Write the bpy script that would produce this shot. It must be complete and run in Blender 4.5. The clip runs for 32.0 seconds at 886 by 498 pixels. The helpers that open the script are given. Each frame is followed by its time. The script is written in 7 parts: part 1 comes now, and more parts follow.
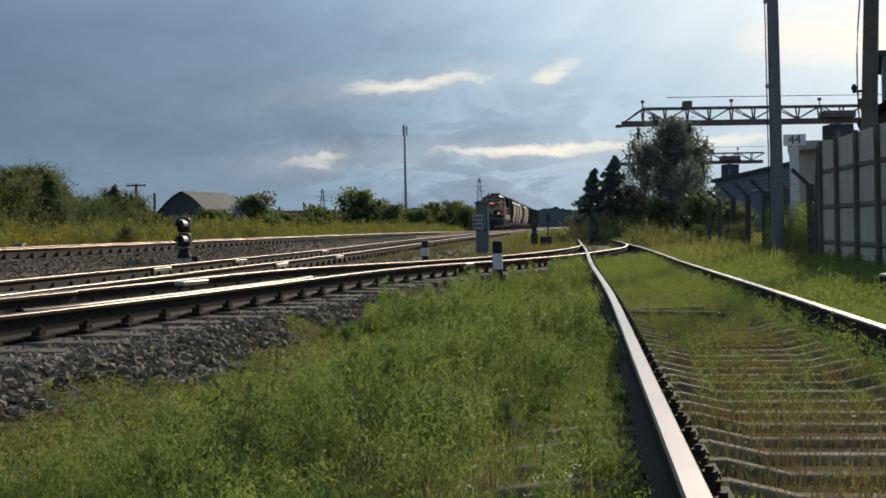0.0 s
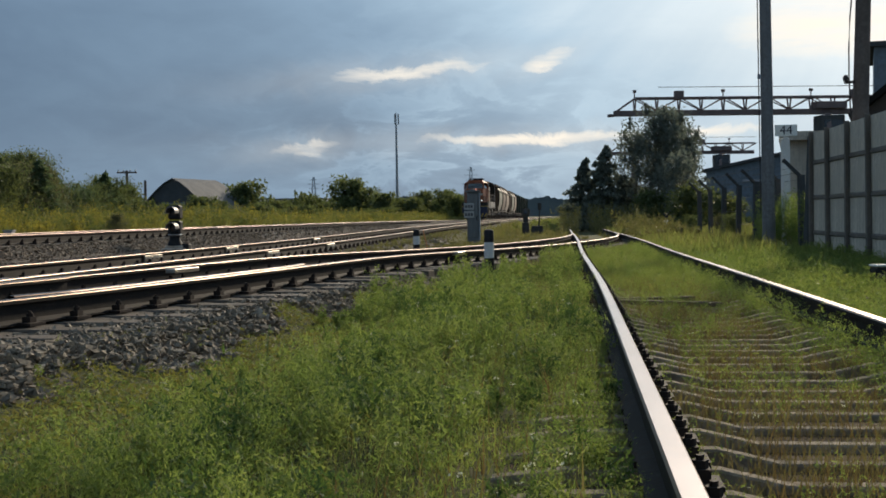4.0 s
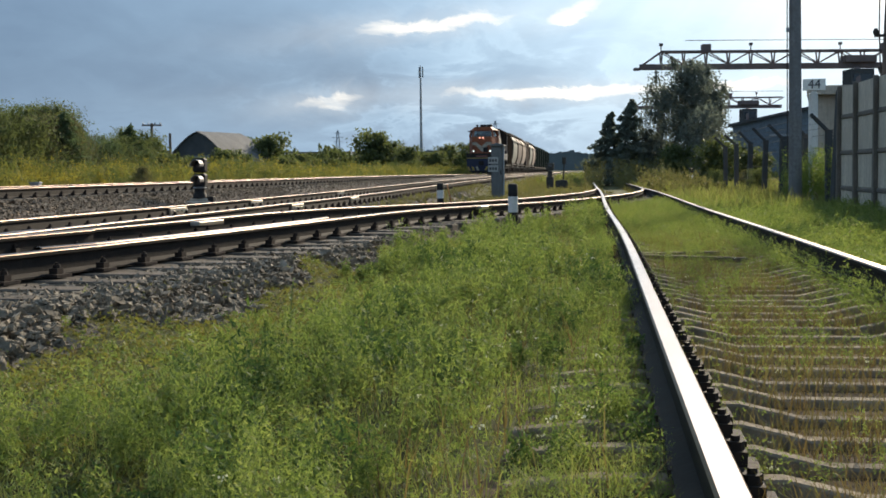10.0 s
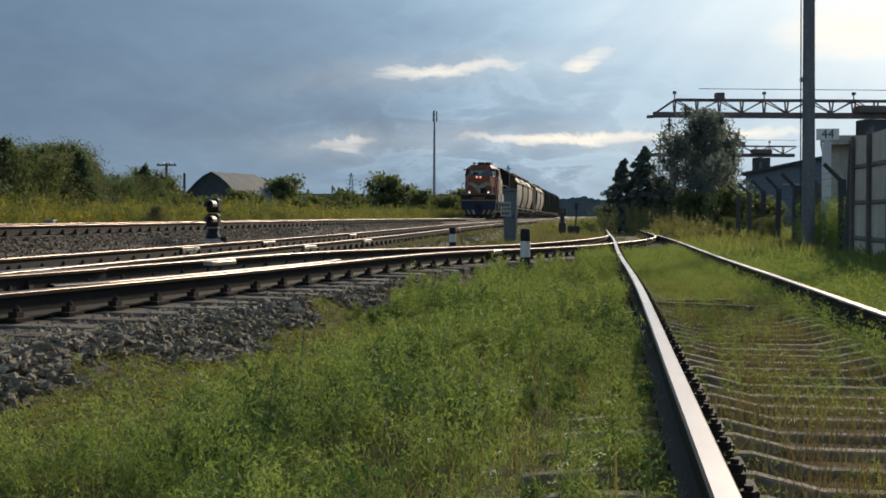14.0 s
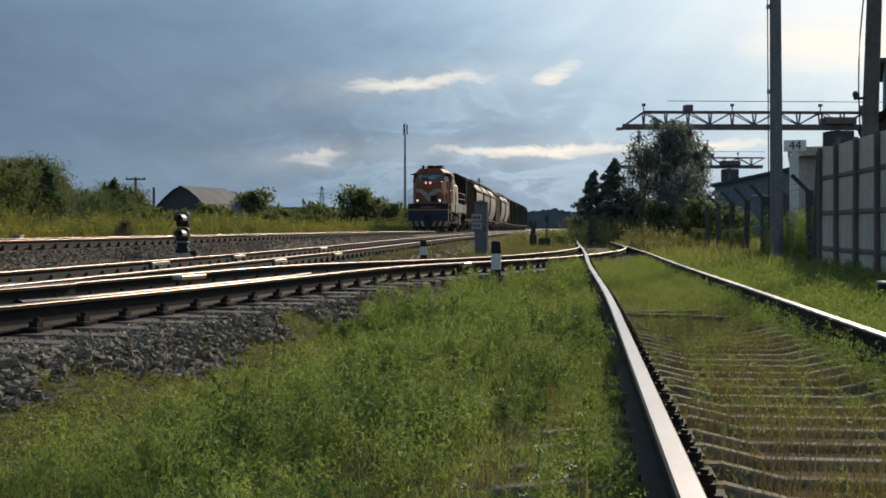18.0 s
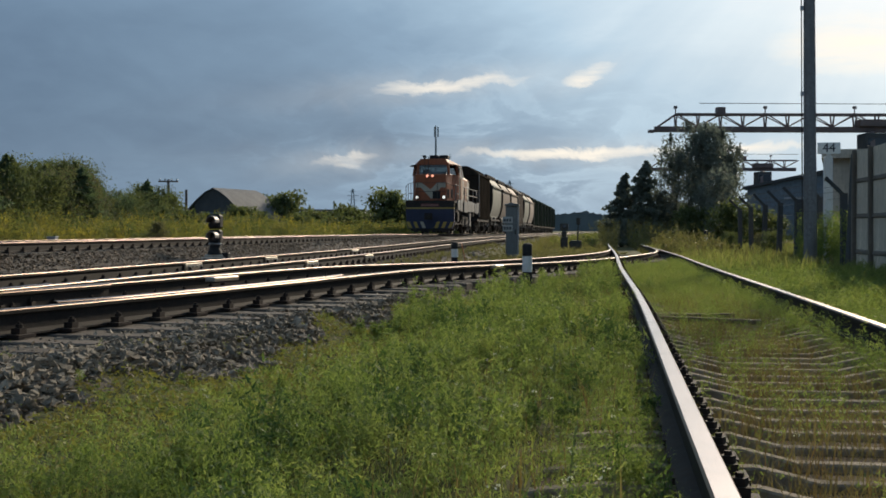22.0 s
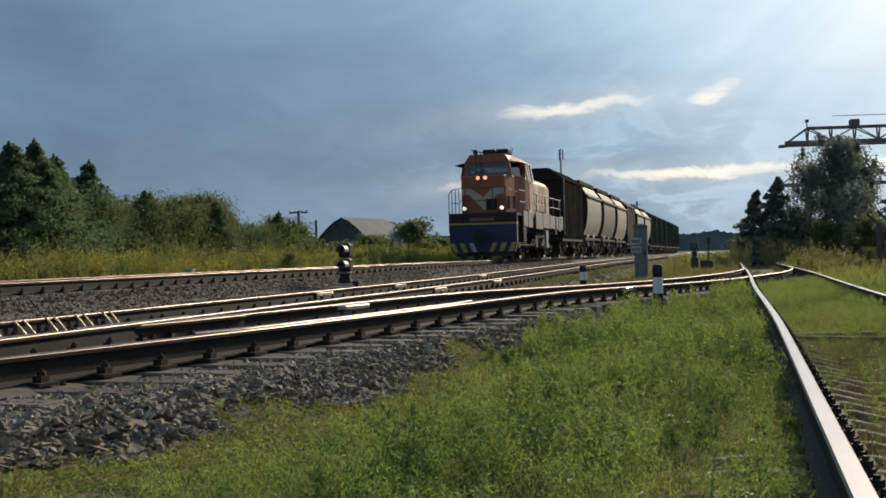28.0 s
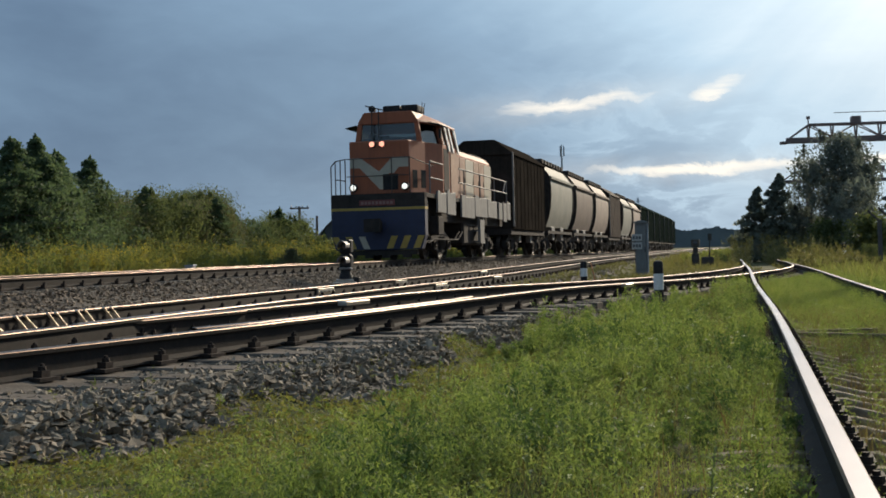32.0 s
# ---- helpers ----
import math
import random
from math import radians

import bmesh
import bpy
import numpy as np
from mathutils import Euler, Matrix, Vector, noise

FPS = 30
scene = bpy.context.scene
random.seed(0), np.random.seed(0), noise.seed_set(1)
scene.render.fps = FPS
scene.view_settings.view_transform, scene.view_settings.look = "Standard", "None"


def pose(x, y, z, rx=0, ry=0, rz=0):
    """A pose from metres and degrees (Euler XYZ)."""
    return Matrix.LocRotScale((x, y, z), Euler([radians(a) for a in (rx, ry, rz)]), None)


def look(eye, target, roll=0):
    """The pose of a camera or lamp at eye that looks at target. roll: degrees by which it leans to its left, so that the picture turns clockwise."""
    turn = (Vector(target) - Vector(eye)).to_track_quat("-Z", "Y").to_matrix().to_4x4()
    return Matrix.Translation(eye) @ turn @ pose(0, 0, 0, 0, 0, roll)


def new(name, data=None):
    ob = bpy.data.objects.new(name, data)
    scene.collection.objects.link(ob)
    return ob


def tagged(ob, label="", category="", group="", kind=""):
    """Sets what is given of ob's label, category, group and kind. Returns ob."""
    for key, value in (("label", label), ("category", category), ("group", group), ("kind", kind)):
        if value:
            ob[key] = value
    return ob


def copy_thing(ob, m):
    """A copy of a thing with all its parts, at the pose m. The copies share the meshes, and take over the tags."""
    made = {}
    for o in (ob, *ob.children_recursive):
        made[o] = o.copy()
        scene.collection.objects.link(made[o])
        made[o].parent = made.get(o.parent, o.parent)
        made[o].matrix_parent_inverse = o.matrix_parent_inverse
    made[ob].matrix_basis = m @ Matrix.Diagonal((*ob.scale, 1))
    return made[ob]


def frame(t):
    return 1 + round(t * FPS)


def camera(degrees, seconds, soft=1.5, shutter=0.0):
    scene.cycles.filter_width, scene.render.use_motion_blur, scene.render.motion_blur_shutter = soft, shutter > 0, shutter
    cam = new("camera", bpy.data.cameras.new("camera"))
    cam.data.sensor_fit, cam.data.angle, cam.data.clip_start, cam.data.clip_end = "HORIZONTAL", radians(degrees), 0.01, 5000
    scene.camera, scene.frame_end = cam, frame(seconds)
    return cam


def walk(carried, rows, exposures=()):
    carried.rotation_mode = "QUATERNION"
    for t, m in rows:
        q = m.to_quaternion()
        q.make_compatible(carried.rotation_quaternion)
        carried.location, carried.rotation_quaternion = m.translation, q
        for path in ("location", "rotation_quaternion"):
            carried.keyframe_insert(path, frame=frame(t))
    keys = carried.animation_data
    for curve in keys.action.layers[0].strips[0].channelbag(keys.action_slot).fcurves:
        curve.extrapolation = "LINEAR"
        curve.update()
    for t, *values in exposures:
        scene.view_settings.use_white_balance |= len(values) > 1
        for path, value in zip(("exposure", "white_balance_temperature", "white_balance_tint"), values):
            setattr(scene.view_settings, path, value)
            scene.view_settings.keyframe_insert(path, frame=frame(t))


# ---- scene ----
FOV = 41.08
PATH = [
    (0, 0.000, 0.000, 0.610, 0.00, -1.00, 1.10), (0.5, -0.002, -0.002, 0.610, -0.32, -0.93, 1.13), (1, -0.004, 0.001, 0.610, 0.27, -1.53, 0.97),
    (1.5, 0.003, 0.000, 0.609, -0.62, -1.29, 1.06), (2, 0.000, -0.001, 0.610, -1.18, -0.95, 1.18), (2.5, 0.000, -0.001, 0.612, -0.77, -1.04, 1.25),
    (3, 0.000, -0.001, 0.613, 0.62, -1.19, 1.45), (3.5, -0.005, 0.000, 0.610, -0.22, -1.62, 1.03), (5.5, -0.001, -0.006, 0.608, -0.23, -1.21, 0.31),
    (6, -0.008, -0.003, 0.605, 2.03, -2.11, 0.92), (6.5, -0.005, -0.001, 0.607, 0.52, -3.32, -0.31), (7, -0.008, -0.006, 0.607, 1.33, -3.78, -0.34),
    (7.5, -0.009, -0.007, 0.598, 1.12, -4.57, -0.50), (8, -0.009, -0.004, 0.605, 0.61, -4.28, -0.14), (8.5, -0.004, -0.007, 0.607, 0.91, -5.36, 0.30),
    (9, -0.005, -0.006, 0.605, 1.24, -4.36, 0.48), (9.5, -0.007, -0.009, 0.606, 0.94, -4.37, 0.39), (10, -0.003, -0.005, 0.608, 0.74, -3.77, 0.59),
    (10.5, -0.003, -0.004, 0.604, 1.03, -1.98, 0.47), (11, -0.002, -0.005, 0.607, 1.39, -2.48, 0.06), (11.5, -0.006, -0.007, 0.606, 1.57, -2.25, -0.02),
    (12, -0.000, -0.004, 0.607, 1.20, -2.02, 0.14), (12.5, -0.004, -0.005, 0.606, 1.13, -1.80, 0.29), (13, -0.005, -0.005, 0.610, 2.47, -1.74, 0.68),
    (13.5, -0.003, -0.005, 0.608, 1.94, -1.66, 0.52), (14, -0.009, -0.004, 0.607, 1.34, -1.65, -0.28), (14.5, -0.008, -0.004, 0.603, 0.75, -1.56, -0.13),
    (16.5, -0.004, -0.002, 0.608, 0.24, -1.45, -0.01), (17, -0.004, -0.000, 0.604, -0.21, -0.84, 0.24), (17.5, -0.003, -0.001, 0.606, -0.45, -0.81, 0.19),
    (18, -0.004, -0.002, 0.607, -0.06, -1.03, 0.04), (18.5, -0.002, -0.002, 0.605, 0.03, -0.97, 0.19), (19, -0.002, -0.001, 0.606, -0.24, -0.73, 0.31),
    (19.5, -0.001, -0.001, 0.606, -0.48, -0.61, 0.35), (20, -0.003, -0.001, 0.603, -0.56, -0.46, 0.43), (20.5, -0.002, -0.002, 0.606, -0.48, -0.65, 0.32),
    (21, -0.001, -0.001, 0.606, -0.24, -0.98, 0.18), (21.5, -0.001, -0.005, 0.607, 0.11, -0.66, 0.38), (22, -0.014, -0.005, 0.604, 1.42, -0.91, -0.07),
    (22.1, -0.002, -0.005, 0.622, 3.02, -0.68, 0.00), (22.3, -0.012, -0.006, 0.625, 5.16, -1.08, -0.02), (22.5, -0.032, -0.005, 0.602, 7.62, 0.30, 1.10),
    (22.8, -0.029, -0.007, 0.593, 9.99, 2.66, 1.22), (23, -0.030, -0.002, 0.605, 6.46, 2.76, 1.51), (23.5, -0.028, -0.004, 0.608, 7.93, 0.44, 1.60),
    (24, -0.018, -0.004, 0.608, 7.92, 1.51, 2.37), (24.5, -0.024, -0.004, 0.608, 7.06, 1.21, 1.61), (25, -0.025, -0.003, 0.605, 7.19, 1.23, 1.49),
    (25.5, -0.020, -0.004, 0.605, 7.44, 0.82, 1.42), (27.5, -0.024, -0.003, 0.604, 7.44, 0.61, 1.34), (28, -0.023, -0.004, 0.606, 7.57, 0.36, 1.43),
    (28.5, -0.025, -0.005, 0.608, 7.56, 0.60, 1.56), (29, -0.024, -0.005, 0.606, 7.35, 0.73, 1.45), (29.5, -0.025, -0.005, 0.605, 7.13, 0.48, 1.38),
    (30, -0.026, -0.004, 0.604, 7.67, 0.40, 1.26), (30.5, -0.026, -0.005, 0.603, 7.12, 0.68, 1.07), (31, -0.024, -0.004, 0.605, 6.78, 0.41, 1.10),
    (31.5, -0.025, -0.004, 0.605, 6.89, 0.54, 1.11), (32, -0.022, -0.005, 0.604, 7.61, 0.17, 1.32),
]
cam = camera(FOV, 32.0, soft=1.7)
walk(cam, [(t, pose(x, y, z, 90 + pitch, roll, yaw)) for t, x, y, z, yaw, pitch, roll in PATH],
     exposures=[(0.0, 0.0), (5.5, 0.0), (6.5, 0.25), (7.5, 0.45), (8.5, 0.58), (9.5, 0.6), (10.5, 0.38), (13.0, 0.1), (16.5, 0.0), (22.0, 0.0), (23.0, 0.12), (26.0, 0.12), (30.0, 0.13), (32.0, 0.2)])

# ---- light: a low sun to the front right behind broken cloud ----
SUN_AZ, SUN_EL = 26.0, 25.0          # degrees right of straight ahead, above the horizon
sun = new("sun", bpy.data.lights.new("sun", "SUN"))
sun.data.energy, sun.data.angle, sun.data.color = 4.6, radians(3.0), (1.0, 0.86, 0.66)
sun_dir = Vector((math.sin(radians(SUN_AZ)) * math.cos(radians(SUN_EL)), math.cos(radians(SUN_AZ)) * math.cos(radians(SUN_EL)), math.sin(radians(SUN_EL))))
sun.matrix_world = look(sun_dir * 50, (0, 0, 0))


class Nodes:
    """Short hand for building a node tree."""

    def __init__(self, tree):
        self.tree = tree
        tree.nodes.clear()

    def add(self, kind, **sets):
        n = self.tree.nodes.new(kind)
        for k, v in sets.items():
            if k in n.inputs:
                n.inputs[k].default_value = v
            else:
                setattr(n, k, v)
        return n

    def link(self, a, b):
        self.tree.links.new(a, b)

    def math(self, op, a, b=None, c=None, clamp=False):
        n = self.tree.nodes.new("ShaderNodeMath")
        n.operation, n.use_clamp = op, clamp
        for i, v in enumerate((a, b, c)):
            if v is None:
                continue
            if isinstance(v, (int, float)):
                n.inputs[i].default_value = v
            else:
                self.link(v, n.inputs[i])
        return n.outputs[0]

    def mix(self, fac, a, b, blend="MIX"):
        n = self.tree.nodes.new("ShaderNodeMix")
        n.data_type, n.blend_type = "RGBA", blend
        for s, v in ((n.inputs[0], fac), (n.inputs[6], a), (n.inputs[7], b)):
            if isinstance(v, (int, float)):
                s.default_value = v
            elif isinstance(v, tuple):
                s.default_value = (*v[:3], 1)
            else:
                self.link(v, s)
        return n.outputs[2]

    def ramp(self, fac, stops, interp="LINEAR"):
        n = self.tree.nodes.new("ShaderNodeValToRGB")
        n.color_ramp.interpolation = interp
        el = n.color_ramp.elements
        while len(el) < len(stops):
            el.new(0.5)
        for e, (p, c) in zip(el, stops):
            e.position = p
            e.color = (c, c, c, 1) if isinstance(c, (int, float)) else (*c[:3], 1)
        self.link(fac, n.inputs[0])
        return n.outputs[0]

    def noise(self, vec, scale, detail=4.0, rough=0.55, dist=0.0):
        n = self.add("ShaderNodeTexNoise", Scale=scale, Detail=detail, Roughness=rough, Distortion=dist)
        if vec is not None:
            self.link(vec, n.inputs["Vector"])
        return n.outputs["Fac"]

    def mapped(self, vec, scale=(1, 1, 1), loc=(0, 0, 0), rot=(0, 0, 0)):
        n = self.add("ShaderNodeMapping", Scale=scale, Location=loc, Rotation=rot)
        self.link(vec, n.inputs["Vector"])
        return n.outputs[0]


def build_world():
    w = bpy.data.worlds.new("sky")
    scene.world = w
    w.use_nodes = True
    g = Nodes(w.node_tree)
    sky = g.add("ShaderNodeTexSky", sky_type="NISHITA", sun_disc=False, sun_elevation=radians(SUN_EL), sun_rotation=radians(SUN_AZ), dust_density=2.0)
    co = g.add("ShaderNodeTexCoord").outputs["Generated"]
    sep = g.add("ShaderNodeSeparateXYZ")
    g.link(co, sep.inputs[0])
    x, y, z = sep.outputs
    az = g.math("ARCTAN2", x, y)                       # radians right of straight ahead
    el = g.math("ARCSINE", g.math("MINIMUM", g.math("MAXIMUM", z, -1.0), 1.0))
    plane = g.add("ShaderNodeCombineXYZ")
    g.link(az, plane.inputs[0])
    g.link(el, plane.inputs[1])
    p = plane.outputs[0]
    # storm cloud: slate blue on the left, thinning to bright haze round the sun
    dot = g.add("ShaderNodeVectorMath", operation="DOT_PRODUCT")
    g.link(co, dot.inputs[0])
    dot.inputs[1].default_value = sun_dir
    ang = g.math("ARCCOSINE", g.math("MINIMUM", dot.outputs["Value"], 1.0))      # radians from the sun
    broad = g.noise(g.mapped(p, (1.0, 2.6, 1)), 2.3, 5, 0.55, 0.4)
    fine = g.noise(g.mapped(p, (1.0, 2.2, 1), (3, 1, 0)), 7.5, 6, 0.6, 0.3)
    streak = g.noise(g.mapped(p, (1.0, 7.0, 1), (1.3, 4, 0), (0, 0, 0.12)), 4.5, 6, 0.62, 0.2)
    glow = g.ramp(g.math("DIVIDE", ang, math.pi), [(0.06, 1.0), (0.10, 0.84), (0.125, 0.65), (0.165, 0.45), (0.2, 0.315), (0.28, 0.18), (0.5, 0.22), (1.0, 0.27)])
    band = g.ramp(g.math("MULTIPLY", el, 3.0), [(0.0, 0.06), (0.10, 0.035), (0.25, -0.01), (0.5, 0.03), (0.75, 0.10), (1.0, 0.12)])
    m = g.math("MULTIPLY_ADD", broad, 0.34, g.math("MULTIPLY_ADD", fine, 0.12, glow))
    m = g.math("ADD", g.math("SUBTRACT", m, 0.23), band)
    # heaped cloud low over the horizon, and soft shafts fanning out from the sun
    heap = g.ramp(g.noise(g.mapped(p, (1.0, 2.4, 1), (7.3, 0.4, 0)), 13.0, 6, 0.6, 0.5), [(0.36, 0.0), (0.5, 0.42), (0.56, 1.0), (0.7, 0.55)])
    low = g.ramp(el, [(0.0, 0.5), (0.035, 1.0), (0.075, 0.75), (0.12, 0.25), (0.2, 0.08), (0.3, 0.0)])
    ahead = g.math("EXPONENT", g.math("MULTIPLY", g.math("POWER", g.math("DIVIDE", g.math("SUBTRACT", az, 0.03), 0.16), 2.0), -1.0))
    m = g.math("ADD", m, g.math("MULTIPLY", g.math("SUBTRACT", heap, 0.42), g.math("MULTIPLY", low, g.math("MULTIPLY_ADD", ahead, 0.2, 0.02))))
    fan = g.math("ARCTAN2", g.math("SUBTRACT", el, radians(SUN_EL)), g.math("SUBTRACT", az, radians(SUN_AZ)))
    line = g.add("ShaderNodeCombineXYZ")
    g.link(fan, line.inputs[0])
    shaft = g.math("SUBTRACT", g.noise(line.outputs[0], 7.0, 3, 0.6), 0.5)
    m = g.math("ADD", m, g.math("MULTIPLY", shaft, g.ramp(g.math("DIVIDE", ang, math.pi), [(0.06, 0.05), (0.12, 0.26), (0.2, 0.15), (0.3, 0.0)])))
    cloud = g.ramp(m, [(0.0, (0.065, 0.105, 0.16)), (0.2, (0.115, 0.185, 0.285)), (0.4, (0.235, 0.36, 0.50)), (0.6, (0.43, 0.60, 0.75)), (0.8, (0.66, 0.80, 0.90)), (1.0, (0.95, 0.98, 1.0))])
    # torn bright edges where the sun breaks through
    rag = g.noise(g.mapped(p, (1.0, 1.6, 1), (5, 2, 0)), 22.0, 5, 0.65, 0.6)
    def slit(a, e, wa, we, tilt):
        da = g.math("SUBTRACT", az, a)
        de = g.math("SUBTRACT", g.math("SUBTRACT", el, e), g.math("MULTIPLY", da, tilt))
        de = g.math("ADD", de, g.math("MULTIPLY_ADD", rag, 0.024, -0.012))
        q = g.math("ADD", g.math("POWER", g.math("DIVIDE", da, wa), 2.0), g.math("POWER", g.math("DIVIDE", de, we), 2.0))
        core = g.math("MULTIPLY", g.math("SUBTRACT", 1.0, q, clamp=True), g.ramp(streak, [(0.34, 0.25), (0.56, 1.0)]))
        halo = g.math("MULTIPLY", g.math("EXPONENT", g.math("MULTIPLY", q, -0.35)), 0.16)
        return g.math("MAXIMUM", core, halo)
    s = None
    for a, e, wa, we, tilt in SLITS:
        v = slit(a, e, wa, we, tilt)
        s = v if s is None else g.math("MAXIMUM", s, v)
    cloud = g.mix(s, cloud, (1.0, 0.93, 0.82))
    lit = g.mix(0.06, cloud, g.mix(1.0, sky.outputs[0], (0.085, 0.085, 0.085), "MULTIPLY"))
    bg = g.add("ShaderNodeBackground", Strength=1.0)
    g.link(lit, bg.inputs["Color"])
    out = g.add("ShaderNodeOutputWorld")
    g.link(bg.outputs[0], out.inputs[0])


# bright rents in the cloud: azimuth, elevation, half widths, slope
SLITS = [(-0.017, 0.123, 0.075, 0.0075, 0.09), (0.098, 0.131, 0.026, 0.008, 0.3), (0.095, 0.065, 0.12, 0.0065, 0.015),
         (-0.108, 0.059, 0.034, 0.007, 0.08), (0.33, 0.148, 0.10, 0.03, 0.0), (0.21, 0.066, 0.08, 0.006, 0.05)]
build_world()


# ---- materials ----
MATS = {}


def material(name, base, rough=0.7, metal=0.0, vary=0.25, scale=6.0, second=None, bump=0.2, bscale=40.0, spec=0.5, coords="Object", rnd=0.0, emit=None, transl=0.0, streaks=0.0):
    """A painted, weathered or natural surface: base colour with stains at two scales and fine relief."""
    if name in MATS:
        return MATS[name]
    m = bpy.data.materials.new(name)
    MATS[name] = m
    m.use_nodes = True
    g = Nodes(m.node_tree)
    co = g.add("ShaderNodeTexCoord").outputs[coords]
    big = g.noise(co, scale, 5, 0.6, 0.3)
    small = g.noise(co, scale * 7.3, 4, 0.6)
    dark = tuple(c * (1 - vary) for c in base)
    light = tuple(min(1, c * (1 + vary)) for c in base)
    col = g.mix(g.ramp(big, [(0.3, 0.0), (0.7, 1.0)]), dark, light)
    if second:
        col = g.mix(g.math("MULTIPLY", g.ramp(small, [(0.45, 0.0), (0.68, 1.0)]), g.ramp(big, [(0.35, 0.2), (0.7, 1.0)])), col, second)
    if streaks:
        run = g.noise(g.mapped(co, (9, 9, 0.5)), 1.6, 4, 0.6)
        col = g.mix(g.math("MULTIPLY", g.ramp(run, [(0.48, 0.0), (0.7, 1.0)]), streaks), col, tuple(c * 0.4 for c in base))
    if rnd:
        r = g.add("ShaderNodeObjectInfo").outputs["Random"]
        col = g.mix(1.0, col, g.ramp(r, [(0.0, 1 - rnd), (1.0, 1.0)]), "MULTIPLY")
    bs = g.add("ShaderNodeBsdfPrincipled", Metallic=metal)
    bs.inputs["Specular IOR Level"].default_value = spec
    g.link(col, bs.inputs["Base Color"])
    wear = 0.25 if metal < 0.8 else 0.06
    g.link(g.math("MULTIPLY_ADD", small, wear, rough - wear / 2, clamp=True), bs.inputs["Roughness"])
    if bump:
        b = g.add("ShaderNodeBump", Strength=bump, Distance=0.01)
        g.link(g.noise(co, bscale, 4, 0.6), b.inputs["Height"])
        g.link(b.outputs[0], bs.inputs["Normal"])
    out = g.add("ShaderNodeOutputMaterial")
    if emit:
        bs.inputs["Emission Color"].default_value = (*emit[:3], 1)
        bs.inputs["Emission Strength"].default_value = emit[3]
    if transl:
        tr = g.add("ShaderNodeBsdfTranslucent")
        g.link(g.mix(1.0, col, (1.0, 1.0, 0.55), "MULTIPLY"), tr.inputs["Color"])
        mx = g.add("ShaderNodeMixShader", Fac=transl)
        g.link(bs.outputs[0], mx.inputs[1])
        g.link(tr.outputs[0], mx.inputs[2])
        g.link(mx.outputs[0], out.inputs[0])
    else:
        g.link(bs.outputs[0], out.inputs[0])
    return m


def leaf_material(name, stops, transl=0.4, rough=0.6, patch=1.2, through_tint=(1.15, 1.12, 0.62), spread=1.3, grain=0.55):
    """Leaves and grass: colour differs from blade to blade and over patches of a metre or so."""
    m = bpy.data.materials.new(name)
    MATS[name] = m
    m.use_nodes = True
    g = Nodes(m.node_tree)
    isl = g.add("ShaderNodeNewGeometry").outputs["Random Per Island"]
    pos = g.add("ShaderNodeNewGeometry").outputs["Position"]
    pt = g.noise(pos, patch, 3, 0.6)
    v = g.math("MULTIPLY_ADD", isl, grain, g.math("MULTIPLY_ADD", pt, spread, 0.505 - (spread + grain) / 2), clamp=True)
    n = len(stops) - 1
    col = g.ramp(v, [(i / n, c) for i, c in enumerate(stops)])
    bs = g.add("ShaderNodeBsdfPrincipled", Roughness=rough)
    bs.inputs["Specular IOR Level"].default_value = 0.12
    g.link(col, bs.inputs["Base Color"])
    tr = g.add("ShaderNodeBsdfTranslucent")
    g.link(g.mix(1.0, col, through_tint, "MULTIPLY"), tr.inputs["Color"])
    mx = g.add("ShaderNodeMixShader", Fac=transl)
    g.link(bs.outputs[0], mx.inputs[1])
    g.link(tr.outputs[0], mx.inputs[2])
    out = g.add("ShaderNodeOutputMaterial")
    g.link(mx.outputs[0], out.inputs[0])
    return m


def stone_material(name, stops, rough=0.85):
    m = bpy.data.materials.new(name)
    MATS[name] = m
    m.use_nodes = True
    g = Nodes(m.node_tree)
    geo = g.add("ShaderNodeNewGeometry")
    co = g.add("ShaderNodeTexCoord").outputs["Object"]
    n = len(stops) - 1
    col = g.ramp(geo.outputs["Random Per Island"], [(i / n, c) for i, c in enumerate(stops)])
    grain = g.noise(co, 60, 4, 0.65)
    col = g.mix(1.0, col, g.ramp(grain, [(0.3, 0.7), (0.7, 1.2)]), "MULTIPLY")
    bs = g.add("ShaderNodeBsdfPrincipled", Roughness=rough)
    bs.inputs["Specular IOR Level"].default_value = 0.25
    g.link(col, bs.inputs["Base Color"])
    b = g.add("ShaderNodeBump", Strength=0.5, Distance=0.01)
    g.link(grain, b.inputs["Height"])
    g.link(b.outputs[0], bs.inputs["Normal"])
    out = g.add("ShaderNodeOutputMaterial")
    g.link(bs.outputs[0], out.inputs[0])
    return m


M_RAILTOP = material("polished_rail_steel", (0.82, 0.68, 0.60), 0.25, 1.0, 0.08, 3.0, bump=0.02, bscale=90)
M_RAILTOP2 = material("worn_warm_rail_top", (0.37, 0.30, 0.25), 0.27, 1.0, 0.12, 3.0, bump=0.02, bscale=90)
M_SHOULDER = material("rubbed_brown_rail_edge", (0.18, 0.122, 0.09), 0.40, 0.9, 0.2, 3.0, bump=0.05, bscale=60)
M_RUST = material("rusty_steel", (0.028, 0.021, 0.018), 0.8, 0.0, 0.35, 5, (0.055, 0.034, 0.023), 0.35, spec=0.2)
M_WEB = material("oily_dark_steel", (0.018, 0.0155, 0.014), 0.8, 0.0, 0.3, 4, (0.035, 0.024, 0.018), 0.3, spec=0.2)
M_SLEEPER = material("weathered_sleeper", (0.17, 0.142, 0.117), 0.9, 0, 0.3, 4, (0.08, 0.07, 0.06), 0.5, 30, rnd=0.45, spec=0.15)
